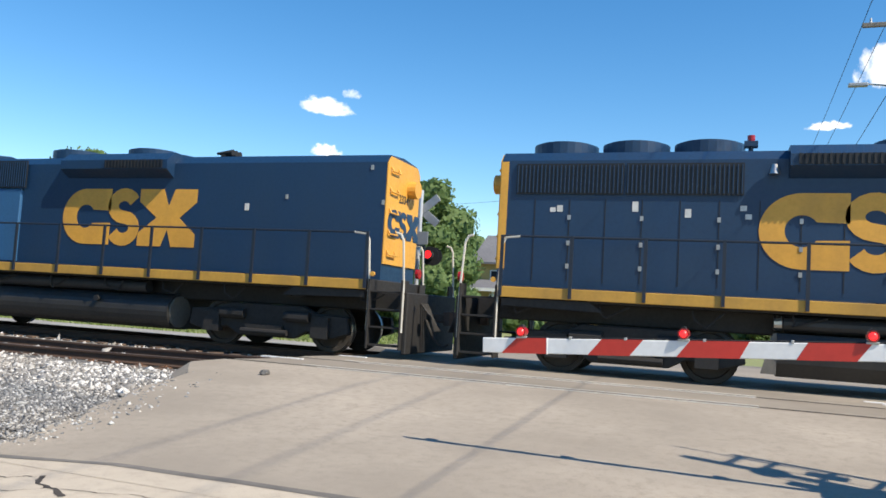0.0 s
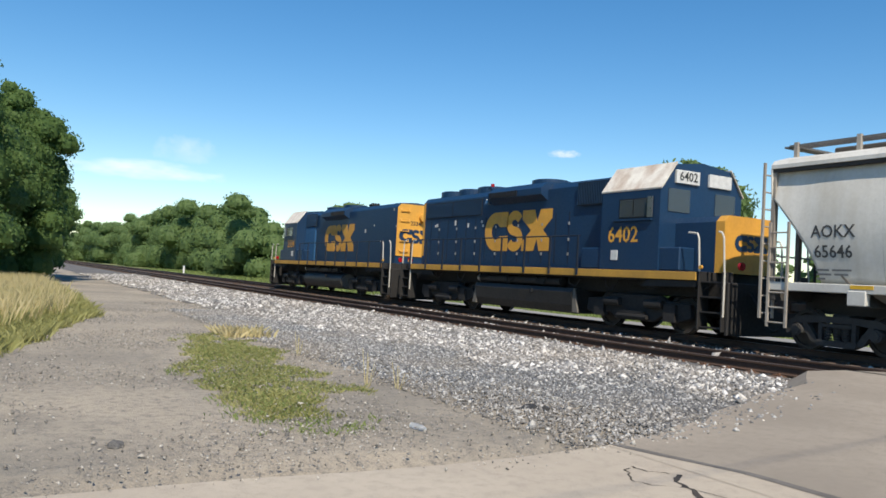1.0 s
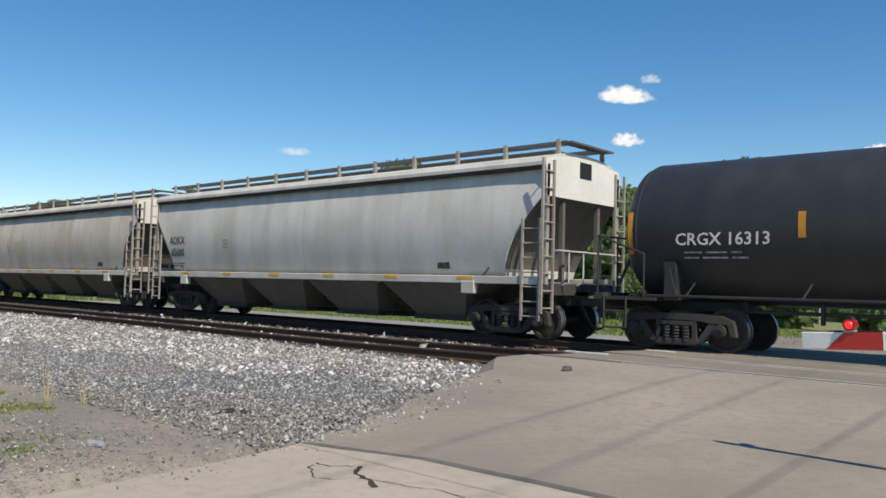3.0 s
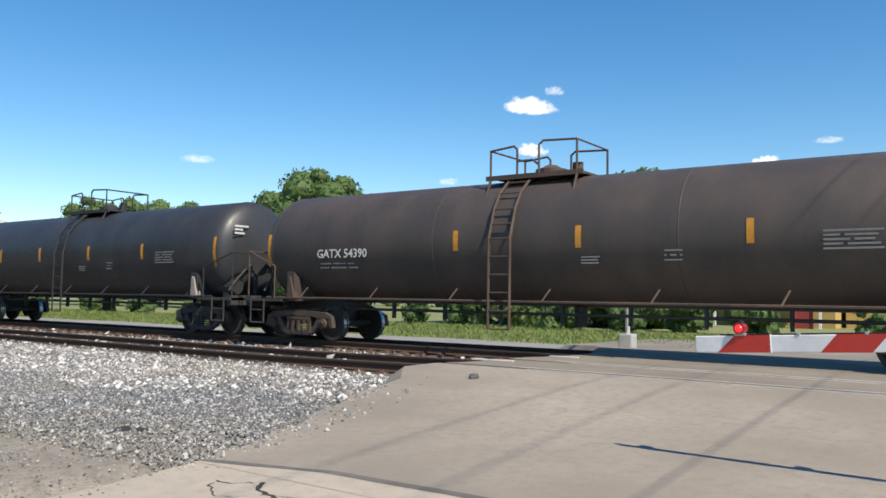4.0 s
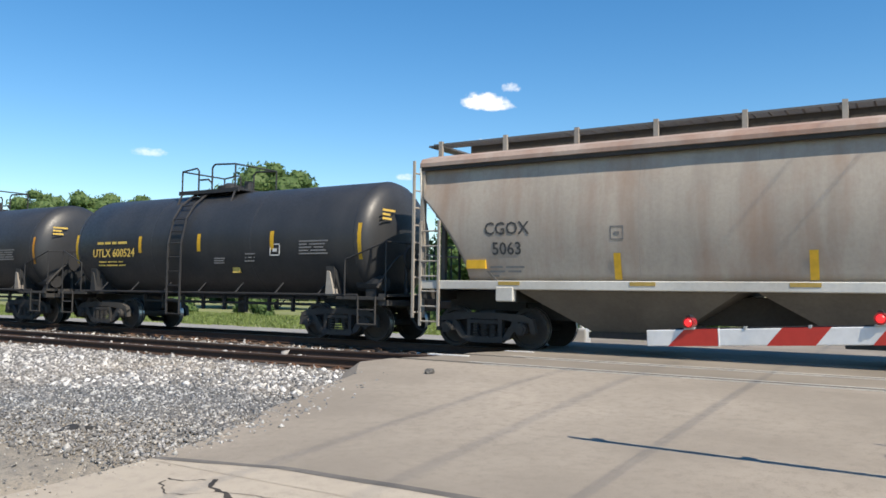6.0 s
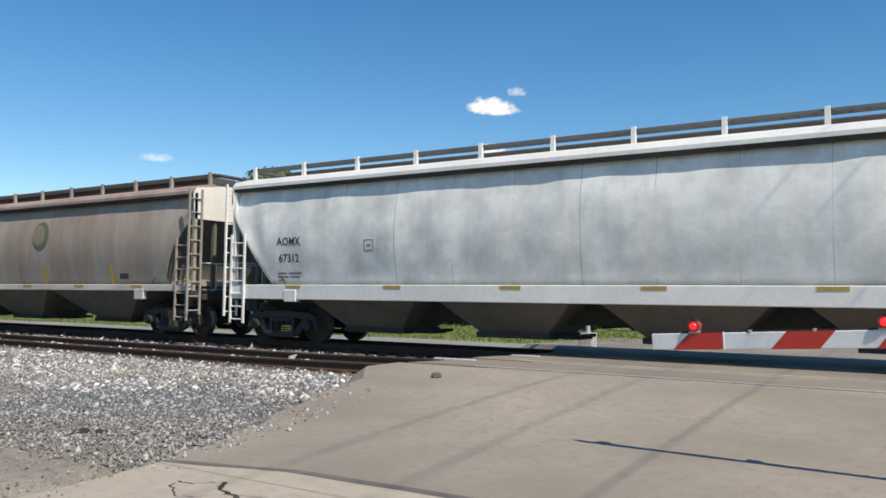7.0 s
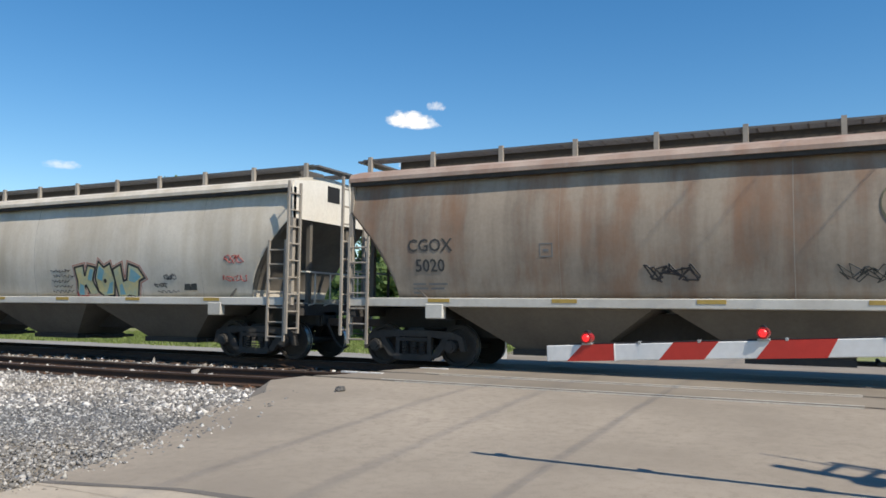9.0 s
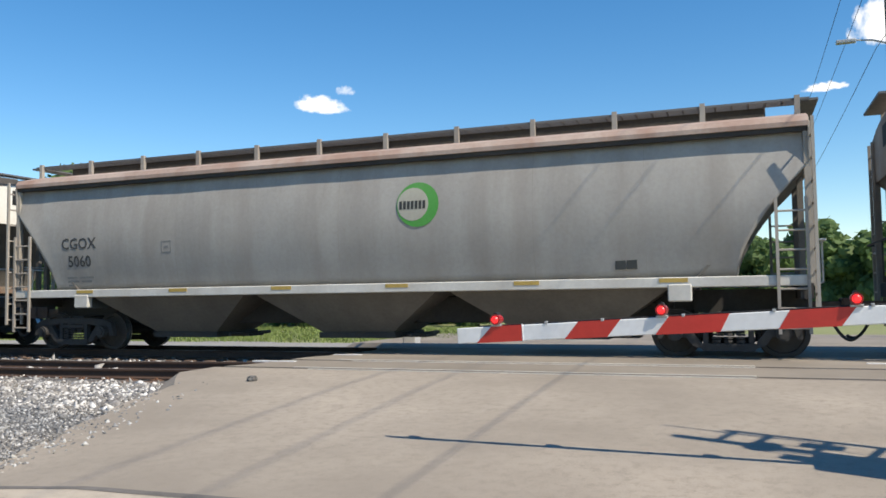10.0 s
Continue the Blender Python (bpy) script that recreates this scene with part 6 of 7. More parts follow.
# washed-out yellowish patches on the stained car
STAIN_PATCH = weathered("yellow_grey_stain", (0.6, 0.55, 0.44), (0.44, 0.38, 0.27), 0.7, 0.5, 0.6, wide=2.5)
rr = random.Random(9)
for k in range(16):
    x, z = -4.1 + 0.34 * (k % 7) + rr.uniform(-0.1, 0.1) + (5.0 if k > 12 else 0), rr.uniform(2.1, 2.8)
    w, h = rr.uniform(0.16, 0.36), rr.uniform(0.2, 0.55)
    side_poly(car_at(3), [(x, z), (x + w * 0.8, z - 0.04), (x + w, z + h * 0.5), (x + w * 0.85, z + h), (x + 0.04, z + h * 0.94), (x - 0.04, z + h * 0.4)], STAIN_PATCH, "stain_patch", lift=0.004 + 0.0004 * k)
# reflective uprights on some cars
for i, xs in ((10, (-4.63, -1.25, 2.1, 5.5)), (12, (-4.83, -2.54, -0.1, 2.3, 4.8)), (14, (7.5,))):
    for x in xs:
        side_poly(car_at(i), [(x - 0.07, 1.45), (x + 0.07, 1.45), (x + 0.07, 1.95), (x - 0.07, 1.95)], REFLECT_OLD if i != 10 else REFLECT_YELLOW, "reflective_strip")
part("reflective_strip", box(bmesh.new(), -7.9, -7.45, -1.55, -1.45, 1.67, 1.85), REFLECT_YELLOW, car_at(10))


# ---- crossing gate and signals ----
gate = thing("crossing_gate", "lowered red and white striped crossing gate arm with red lamps", "crossing gate", pose(3.1, 6.42, 0))
TIP, PIV = Vector((-2.1, 6.71, 0.803)), Vector((3.1, 6.42, 1.08))
along = (PIV - TIP) * 0.81
arm_len = along.length
ax = along.normalized()
side = Vector((0, 0, 1)).cross(ax).normalized()
arm_m = Matrix.Translation(Vector((-3.1, -6.42, 0)) + TIP) @ Matrix((ax, side, ax.cross(side))).transposed().to_4x4()
part("arm_core", bbox(0.0, arm_len, -0.018, 0.018, -0.066, 0.066, 0.006, 1), GATE_WHITE, gate).matrix_basis = arm_m
part("arm_sleeve", bbox(0.588, 0.6, -0.022, 0.022, -0.072, 0.072, 0.004, 1), GATE_WHITE, gate).matrix_basis = arm_m
for a, b, c, d in ((0.18, 0.586, 0.322, 0.588), (0.951, 1.3, 1.072, 1.416), (1.678, 2.162, 1.789, 2.239), (2.571, 2.99, 2.659, 3.097), (3.44, 3.86, 3.53, 3.95)):
    bm = prism(bmesh.new(), [(a, -0.0675), (b, -0.0675), (d, 0.0675), (c, 0.0675)], -0.0215, 0.0215)
    part("red_stripe", bm, GATE_RED, gate).matrix_basis = arm_m
for k, (d, lit) in enumerate(((0.364, True), (1.74, True), (3.1, True))):
    bm = rod(bmesh.new(), (d, 0.05, 0.122), (d, -0.045, 0.122), 0.044, 16)
    lamp = part("lamp_body", bm, RED_LENS, gate)
    lamp.matrix_basis = arm_m
    part("lamp_lens", rod(bmesh.new(), (d, -0.045, 0.122), (d, -0.056, 0.122), 0.03, 16, 0.018), RED_LAMP, lamp, "glowing red lens")
    part("lamp_hood", rod(bmesh.new(), (d, -0.03, 0.162), (d, 0.05, 0.162), 0.022, 8), DARK, lamp)
    part("lamp_foot", bbox(d - 0.045, d + 0.045, -0.03, 0.03, 0.064, 0.082, 0.004, 1), GALV, gate).matrix_basis = arm_m
for d in (0.8, 1.27, 1.9, 2.55, 3.2):
    part("cable_clip", bbox(d - 0.012, d + 0.012, -0.024, 0.024, 0.06, 0.084, 0.003, 1), GALV, gate).matrix_basis = arm_m
part("lamp_cable", rod(bmesh.new(), (0.2, 0.0, 0.072), (arm_len, 0.0, 0.072), 0.007, 5), DARK, gate).matrix_basis = arm_m
part("gate_mechanism", bbox(-1.2, -0.62, -0.2, 0.3, 0.75, 1.32, 0.04), ALU, gate)
part("counterweight", bbox(-0.6, 0.2, 0.0, 0.2, 0.98, 1.3, 0.03), DARK, gate)
part("gate_pedestal", rod(bmesh.new(), (-0.9, 0.05, road_z(6.7) - 0.1), (-0.9, 0.05, 0.8), 0.09, 12), ALU, gate)


def signal_mast(x, y, z0, top, lit_side, label, turn=0, off=0.0):
    mast = thing("crossing_signal", label, "crossing signal", pose(x, y, z0, 0, 0, turn), "crossing signals")
    part("mast", rod(bmesh.new(), (0, 0, 0.0), (0, 0, top), 0.06, 14), ALU, mast)
    part("mast_base", bbox(-0.19, 0.19, -0.19, 0.19, -0.05, 0.55, 0.05), ALU, mast)
    for a in (38, -38):
        bm = bevelled(box(bmesh.new(), -0.6, 0.6, -0.012, 0.012, -0.11, 0.11), 0.004, 1)
        b = part("crossbuck_blade", bm, GALV if lit_side < 0 else WHITE, mast)
        b.matrix_basis = pose(0, 0.09 * -lit_side + off + (0.015 if a > 0 else 0), top - 0.55, 0, a, 0)
    part("crossarm", rod(bmesh.new(), (-0.5, 0, 2.75), (0.5, 0, 2.75), 0.035, 8), ALU, mast)
    if off:
        for z in (top - 0.75, top - 0.4, 3.2, 2.75):
            part("sign_bracket", rod(bmesh.new(), (0, 0, z), (0, off, z), 0.03, 8), ALU, mast)
        part("sign_post", rod(bmesh.new(), (0, off, 2.2), (0, off, top - 0.3), 0.035, 10), ALU, mast)
        part("bell", rod(bmesh.new(), (0, 0, top - 0.85), (0, 0, top - 0.72), 0.17, 16, 0.06), ALU, mast)
    part("track_sign", bbox(-0.3, 0.3, -0.1, -0.08, 3.05, 3.4, 0.004, 1), GALV, mast)
    for sx in (-0.4, 0.4):
        for sy in (-1, 1):
            d = rod(bmesh.new(), (sx, sy * 0.14, 2.75), (sx, sy * 0.155, 2.75), 0.25, 24)
            disc_ob = part("lamp_background", d, DARK, mast)
            part("lamp_hood", rod(bmesh.new(), (sx, sy * 0.16, 2.75), (sx, sy * 0.3, 2.77), 0.13, 16), DARK, disc_ob)
            part("lamp_lens", rod(bmesh.new(), (sx, sy * 0.3, 2.77), (sx, sy * 0.315, 2.77), 0.105, 16), RED_LAMP if (sx < 0) == (sy < 0) or sx > 0 else RED_LENS, disc_ob, "glowing red lens")
    return mast


signal_mast(-8.15, 20.0, -0.28, 4.55, -1, "silver crossing signal mast with crossbuck and red lamps beyond the tracks")
signal_mast(3.36, 6.26, -0.18, 4.5, 1, "silver crossing signal mast with crossbuck beside the gate", -19, 0.42)


# ---- utility poles and wires ----
def utility_pole(x, y, top, lamp, label):
    pole = thing("utility_pole", label, "utility pole", pose(x, y, -0.5), "utility poles")
    part("pole", rod(bmesh.new(), (0, 0, 0), (0, 0, top + 0.5), 0.16, 12, 0.11), WOOD_POLE, pole)
    part("crossarm", bbox(-1.15, 1.15, -0.06, 0.06, top - 0.1, top + 0.04, 0.01, 1), WOOD_POLE, pole)
    for d in (-0.91, -0.18, 0.5, 1.05):
        part("insulator", rod(bmesh.new(), (d, 0, top + 0.04), (d, 0, top + 0.2), 0.045, 8, 0.03), GALV, pole)
    if lamp:
        bm = bmesh.new()
        pipe(bm, [(0, 0, top - 2.2), (-0.5, -0.1, top - 2.05), (-1.0, -0.2, top - 2.02)], 0.03)
        part("lamp_arm", bm, GALV, pole)
        part("street_lamp_head", bbox(-1.55, -0.98, -0.3, -0.1, top - 2.1, top - 1.98, 0.03), GALV, pole)
        part("transformer", rod(bmesh.new(), (0.15, -0.3, top - 1.9), (0.15, -0.3, top - 1.0), 0.24, 14), GALV, pole)
    return pole


utility_pole(4.75, 28.0, 11.5, True, "grey wooden utility pole with crossarm, transformer and street lamp")
utility_pole(-12.9, 60.0, 10.4, False, "distant grey wooden utility pole with crossarm")


def wire(a, b, sag):
    bm = bmesh.new()
    a, b = Vector(a), Vector(b)
    pts = [a.lerp(b, i / 16) - Vector((0, 0, sag * 4 * (i / 16) * (1 - i / 16))) for i in range(17)]
    for p, q in zip(pts, pts[1:]):
        rod(bm, p, q, 0.012, 4)
    slab("overhead_wire", bm, DARK, "thin dark overhead power wire between poles", "power wire", group="overhead wires")


for x, z, near in ((3.84, 11.72, 6.1), (4.57, 11.72, 7.6), (4.35, 8.7, 5.9)):
    wire((near, -14, z), (x, 28, z), 0.1)
    wire((x, 28, z), (x, 74, z - 0.2), 0.25)
wire((-12.9, 60, 10.1), (-60, 66, 10.0), 0.9)


# ---- houses beyond the crossing ----
SIDING = weathered("yellow_house_siding", (0.52, 0.36, 0.13), (0.4, 0.28, 0.12), 0.3, 0.3, 0.75)
ROOF_GREY = mottled("grey_shingle_roof", (0.13, 0.13, 0.14), (0.17, 0.17, 0.18), (0.1, 0.1, 0.11), 0.5, 6, 30, 0.9, 0.3)
ROOF_GREEN = weathered("green_metal_roof", (0.04, 0.14, 0.1), (0.05, 0.1, 0.08), 0.3, 0.4, 0.5)
RED_TRIM = weathered("red_trim_paint", (0.35, 0.05, 0.04), (0.2, 0.05, 0.04), 0.3, 0.2, 0.6)


def house(name, x0, x1, y0, y1, eave, ridge, wall, roof, label, porch=False, along_x=True, chimney=True):
    ho = thing(name, label, "house", pose((x0 + x1) / 2, (y0 + y1) / 2, -0.5))
    w, d = (x1 - x0) / 2, (y1 - y0) / 2
    part("wall", box(bmesh.new(), -w, w, -d, d, 0, eave + 0.5), wall, ho)
    if along_x:
        sec = [(-d - 0.4, eave + 0.35), (0, ridge + 0.5), (d + 0.4, eave + 0.35), (d + 0.4, eave + 0.5), (0, ridge + 0.68), (-d - 0.4, eave + 0.5)]
        part("roof", prism(bmesh.new(), sec, -w - 0.4, w + 0.4, "yz"), roof, ho)
        part("gable", prism(bmesh.new(), [(-d, eave + 0.45), (0, ridge + 0.5), (d, eave + 0.45)], -w + 0.01, w - 0.01, "yz"), wall, ho)
    else:
        sec = [(-w - 0.4, eave + 0.35), (0, ridge + 0.5), (w + 0.4, eave + 0.35), (w + 0.4, eave + 0.5), (0, ridge + 0.68), (-w - 0.4, eave + 0.5)]
        part("roof", prism(bmesh.new(), sec, -d - 0.4, d + 0.4), roof, ho)
        part("gable", prism(bmesh.new(), [(-w, eave + 0.45), (0, ridge + 0.5), (w, eave + 0.45)], -d + 0.01, d - 0.01), wall, ho)
        for s in (-1, 1):
            part("rake_board", prism(bmesh.new(), [(s * (w + 0.42), eave + 0.3), (s * (w + 0.42), eave + 0.52), (0, ridge + 0.7), (0, ridge + 0.46)], -d - 0.45, -d - 0.4), WHITE, ho)
    n = max(1, int(w * 2 / 2.6))
    for i in range(n):
        x = -w + (2 * w) * (i + 0.5) / n
        for z in ((eave - 1.4,) if eave > 3.6 else ()) + (1.4,):
            fr = part("window", box(bmesh.new(), x - 0.45, x + 0.45, -d - 0.03, -d + 0.02, z, z + 1.35), WHITE, ho)
            part("pane", box(bmesh.new(), x - 0.36, x + 0.36, -d - 0.045, -d - 0.031, z + 0.08, z + 1.27), DARK, fr)
    if chimney:
        part("chimney", bbox(w * 0.45, w * 0.45 + 0.45, -0.2, 0.25, ridge - 0.2, ridge + 1.4, 0.03, 1), TIE_PLATE, ho)
    if porch:
        part("porch_roof", prism(bmesh.new(), [(-d - 2.6, 2.9), (-d, 3.6), (-d, 3.75), (-d - 2.6, 3.05)], -w * 0.95, w * 0.95, "yz"), roof, ho)
        part("porch_fascia", box(bmesh.new(), -w * 0.95, w * 0.95, -d - 2.64, -d - 2.6, 2.85, 3.07), WHITE, ho)
        for i in range(6):
            x = -w * 0.9 + w * 1.8 * i / 5
            part("porch_post", box(bmesh.new(), x - 0.07, x + 0.07, -d - 2.5, -d - 2.36, 0, 2.9), WHITE, ho)
        part("red_panel", box(bmesh.new(), w * 0.5, w * 0.8, -d - 2.3, -d - 2.2, 0, 2.7), RED_TRIM, ho)
    return ho


house("house", -17.6, -8.9, 55, 62, 4.5, 6.6, SIDING, ROOF_GREY, "two-storey yellow house with grey roof and porch", porch=True)
house("house", -8.6, -5.9, 57, 66, 4.6, 6.4, SIDING, ROOF_GREY, "yellow gabled house wing with white trim", along_x=False, chimney=False)
house("house", -8.6, -4.6, 78, 86, 3.6, 5.6, WHITE, ROOF_GREEN, "small white house with green metal roof", chimney=False)


# ---- plants ----
def leaf_cloud(blobs, n, size, seed, flat=0.0):
    """Vertices and quads of many small leaves on the shells of the given blobs (x, y, z, rx, ry, rz)."""
    rng = np.random.default_rng(seed)
    b = np.array(blobs, float)
    wgt = (b[:, 3] * b[:, 4] + b[:, 3] * b[:, 5])
    idx = rng.choice(len(b), n, p=wgt / wgt.sum())
    d = rng.normal(0, 1, (n, 3))
    d /= np.linalg.norm(d, axis=1)[:, None]
    rad = rng.uniform(0.62, 1.06, n)[:, None]
    c = b[idx, :3] + d * b[idx, 3:6] * rad
    a = d + rng.normal(0, 0.6, (n, 3))
    a /= np.linalg.norm(a, axis=1)[:, None]
    u = np.cross(a, rng.normal(0, 1, (n, 3)))
    u /= np.linalg.norm(u, axis=1)[:, None]
    v = np.cross(a, u)
    s = size * rng.uniform(0.5, 1.3, n)[:, None]
    quad = np.stack([c - u * s, c + v * s * 0.62, c + u * s, c - v * s * 0.62], 1).reshape(-1, 3)
    # shaded inner mass of each clump, uneven
    g = np.linspace(-1, 1, 5)
    cell = []
    for i in range(4):
        for j in range(4):
            p = np.array([(g[i], g[j]), (g[i + 1], g[j]), (g[i + 1], g[j + 1]), (g[i], g[j + 1])])
            one = np.ones(4)
            cell += [np.stack(q, -1) for q in ((p[:, 0], p[:, 1], one), (p[:, 1], p[:, 0], -one), (one, p[:, 0], p[:, 1]), (-one, p[:, 1], p[:, 0]), (p[:, 1], one, p[:, 0]), (p[:, 0], -one, p[:, 1]))]
    cell = np.concatenate(cell)
    cell /= np.linalg.norm(cell, axis=1)[:, None]
    lump = 0.78 + 0.1 * np.sin(cell[:, 0] * 5 + 1) * np.sin(cell[:, 1] * 6) + 0.08 * np.sin(cell[:, 2] * 9)
    cores = (b[:, None, :3] + cell[None] * lump[None, :, None] * b[:, None, 3:6]).reshape(-1, 3)
    verts = np.concatenate([quad, cores])
    return verts, np.arange(len(verts)).reshape(-1, 4)


def tree(x, y, h, r, mat, seed, leaves=7000, size=0.26, low=0.15, label="", trunk_r=0.22, z0=-0.4, category="tree", clumps=0):
    rr = random.Random(seed)
    t = thing("tree", label, category, pose(x, y, z0, 0, 0, rr.uniform(0, 360)), "trees")
    bm = bmesh.new()
    top = Vector((rr.uniform(-0.4, 0.4), rr.uniform(-0.4, 0.4), h * 0.8))
    pts = [Vector((0, 0, -0.2)).lerp(top, i / 6) + Vector((rr.uniform(-0.12, 0.12), rr.uniform(-0.12, 0.12), 0)) * (i > 0) for i in range(7)]
    for i, (a, b) in enumerate(zip(pts, pts[1:])):
        rod(bm, a, b, trunk_r * (1 - i / 8), 8, trunk_r * (1 - (i + 1) / 8))
    blobs = []
    n = clumps or 16 + int(h)
    for i in range(n):
        u = low + (1 - low) * ((i + 0.5) / n)
        # crown is widest at about two fifths of its height
        k = (u - low) / (1 - low)
        reach = r * math.sqrt(max(0.12, 1 - ((k - 0.42) / 0.62) ** 2))
        a = i * 2.4 + rr.uniform(-0.5, 0.5)
        q = reach * rr.uniform(0.35, 0.72)
        br = max(0.5, reach * rr.uniform(0.36, 0.55))
        if clumps:
            q, br = reach * rr.uniform(0.45, 0.88), max(0.4, reach * rr.uniform(0.2, 0.34))
        c = Vector((math.cos(a) * q, math.sin(a) * q, h * u * 0.93))
        blobs.append((c.x, c.y, c.z, br, br, br * rr.uniform(0.6, 0.85)))
        base = pts[min(5, int(u * 5))]
        if i % 2 == 0:
            rod(bm, base, base.lerp(c, 0.85), trunk_r * 0.34, 5, trunk_r * 0.1)
    if clumps:
        for k in range(6):
            u = low + (1 - low) * (0.1 + 0.14 * k)
            q = r * math.sqrt(max(0.12, 1 - (((u - low) / (1 - low) - 0.42) / 0.62) ** 2)) * 0.84
            blobs.append((0, 0, h * u * 0.93, q, q, h * 0.15))
    part("trunk", bm, BARK, t)
    v, f = leaf_cloud(blobs, leaves, size, seed)
    part("crown", raw_mesh("crown", v, f, mat), mat, t)
    return t


# big trees at the drive
for x, y, h, r, s, n in ((-43, -4.4, 12.3, 5.4, 1, 24000), (-38, -9.8, 12.6, 5.8, 2, 20000), (-52, -0.9, 11.6, 5.0, 3, 18000), (-60, 0.0, 10.0, 4.5, 4, 13000), (-72, -0.5, 8.4, 3.8, 5, 8000), (-33, -16, 13, 6, 6, 10000)):
    tree(x, y, h, r, LEAF_DARK, s, int(n * 4.2), 0.095, 0.04, "tall dark green broadleaf tree beside the gravel drive", clumps=95)
# trees beyond the tracks
for x, y, h, r, s, n in ((-48, 50, 12.6, 6.2, 11, 12000), (-53.5, 51, 11.6, 5.2, 12, 9000), (-80, 54, 12.8, 5.2, 13, 7000), (-88, 53, 13.2, 4.8, 14, 7000), (-72, 55, 11.8, 4.6, 15, 6000), (-146, 60, 15.6, 7.5, 16, 6000)):
    tree(x, y, h, r, LEAF_MID, s, n * 2, 0.2, 0.12, "rounded green tree beyond the railway")
for x, y, h, r, s, n in ((-17.4, 42.5, 9.0, 3.8, 21, 9000), (-23, 40, 7.9, 3.2, 22, 7000), (-20.6, 47, 7.8, 2.8, 23, 5000), (-20, 46, 8.2, 3, 24, 4000), (-25, 44, 6.2, 2.6, 25, 3000)):
    tree(x, y, h, r, LEAF_MID, s, int(n * 1.8), 0.17, 0.05, "bushy green tree behind the crossing signal")
for x, y, h, r, s in ((5.2, 62, 6.6, 3.4, 31), (9, 60, 6.2, 3.2, 32), (1.5, 70, 6, 3, 33), (13, 64, 7.5, 3.6, 34), (-3, 92, 8, 4, 35), (-24, 72, 9, 4.2, 36)):
    tree(x, y, h, r, LEAF_FAR, s, 3500, 0.3, 0.05, "green tree at the edge of the far gardens")


def woods(name, seed, spots, n, size, label, leaf=None):
    rr = random.Random(seed)
    blobs = []
    for x, y, h in spots:
        for k in range(14):
            # low skirt, then rounded crowns of uneven height
            u = 0.1 + 0.8 * k / 13
            w = h * rr.uniform(0.22, 0.34) * (1.0 if k < 9 else 0.62)
            blobs.append((x + rr.uniform(-0.4, 0.4) * h, y + rr.uniform(-0.25, 0.25) * h, -0.4 + h * u * rr.uniform(0.85, 1.08), w, w, w * 0.72))
    v, f = leaf_cloud(blobs, n, size, seed)
    soup(name, v, f, leaf or LEAF_FAR, label, "woods")


rr = random.Random(40)
woods("hedgerow", 41, [(-58 - 7 * i * (1 + 0.02 * i), 27 + rr.uniform(-1, 6) + 0.05 * i, min(12.8, 5.6 + 0.7 * i) + rr.uniform(-0.9, 0.3)) for i in range(24)], 190000, 0.2, "dense green hedgerow of mixed trees along the far side")
woods("far_woods", 42, [(-150 + 8 * i, 100 + rr.uniform(-6, 10), 8 + rr.uniform(-1.5, 2)) for i in range(30)], 16000, 0.6, "distant line of green woods")
woods("shrubs", 43, [(-60 + 3.2 * i + rr.uniform(-1, 1), 37 + rr.uniform(-1.5, 3), 1.6 + rr.uniform(-0.5, 0.9)) for i in range(18)], 12000, 0.16, "low green shrubs behind the grass verge")
woods("shrubs", 45, [(-33.5 - 2.2 * i + rr.uniform(-0.8, 0.8), -8.6 + 0.75 * i + rr.uniform(-0.5, 0.5), 3.4 + rr.uniform(-0.9, 1.2)) for i in range(13)], 60000, 0.09, "leafy undergrowth at the foot of the tall trees", LEAF_DARK)
woods("far_woods", 44, [(-290 - 22 * i, 20 + rr.uniform(-6, 14), 14 + rr.uniform(-2, 2)) for i in range(9)] + [(-120 - 20 * i, -6 - 2.5 * i, 9 + rr.uniform(-1, 2)) for i in range(8)], 14000, 0.8, "distant woods at the end of the line")


def blades(name, seed, pts, h0, h1, width, lean, mat, label, category="grass"):
    rng = np.random.default_rng(seed)
    n = len(pts)
    a = rng.uniform(0, 2 * np.pi, n)
    h = rng.uniform(h0, h1, n)
    w = width * rng.uniform(0.6, 1.4, n)
    dx, dy = np.cos(a) * w, np.sin(a) * w
    lx, ly = rng.normal(0, lean, n) * h, rng.normal(0, lean, n) * h
    p0 = pts - np.stack([dx, dy, 0.03 + 0 * h], -1)
    p1 = pts + np.stack([dx, dy, -0.03 + 0 * h], -1)
    p2 = pts + np.stack([lx * 0.45 + dx * 0.7, ly * 0.45 + dy * 0.7, h * 0.6], -1)
    p3 = pts + np.stack([lx, ly, h], -1)
    v = np.stack([p0, p1, p2, p3], 1).reshape(-1, 3)
    return soup(name, v, np.arange(4 * n).reshape(n, 4), mat, label, category)


def weed_in(x, y):
    """Patchy low weeds, thinning towards the rim."""
    u, v = (x + 11.7) / 5.6, (y - 3.15 + 0.13 * (x + 12.4)) / 1.0
    return noise.random() < 1.1 * (1 - u * u - v * v) + 1.3 * wob(x, y, 1.1) + 0.8 * wob(x, y, 3.5) - 0.1


def meadow_in(x, y):
    return y < lerp_table(x, [(-70, 1.2), (-31, 2.0), (-22, 1.5), (-15, -0.3), (-11, -1.6), (-9, -4)]) + 0.35 * wob(x, y, 0.9)


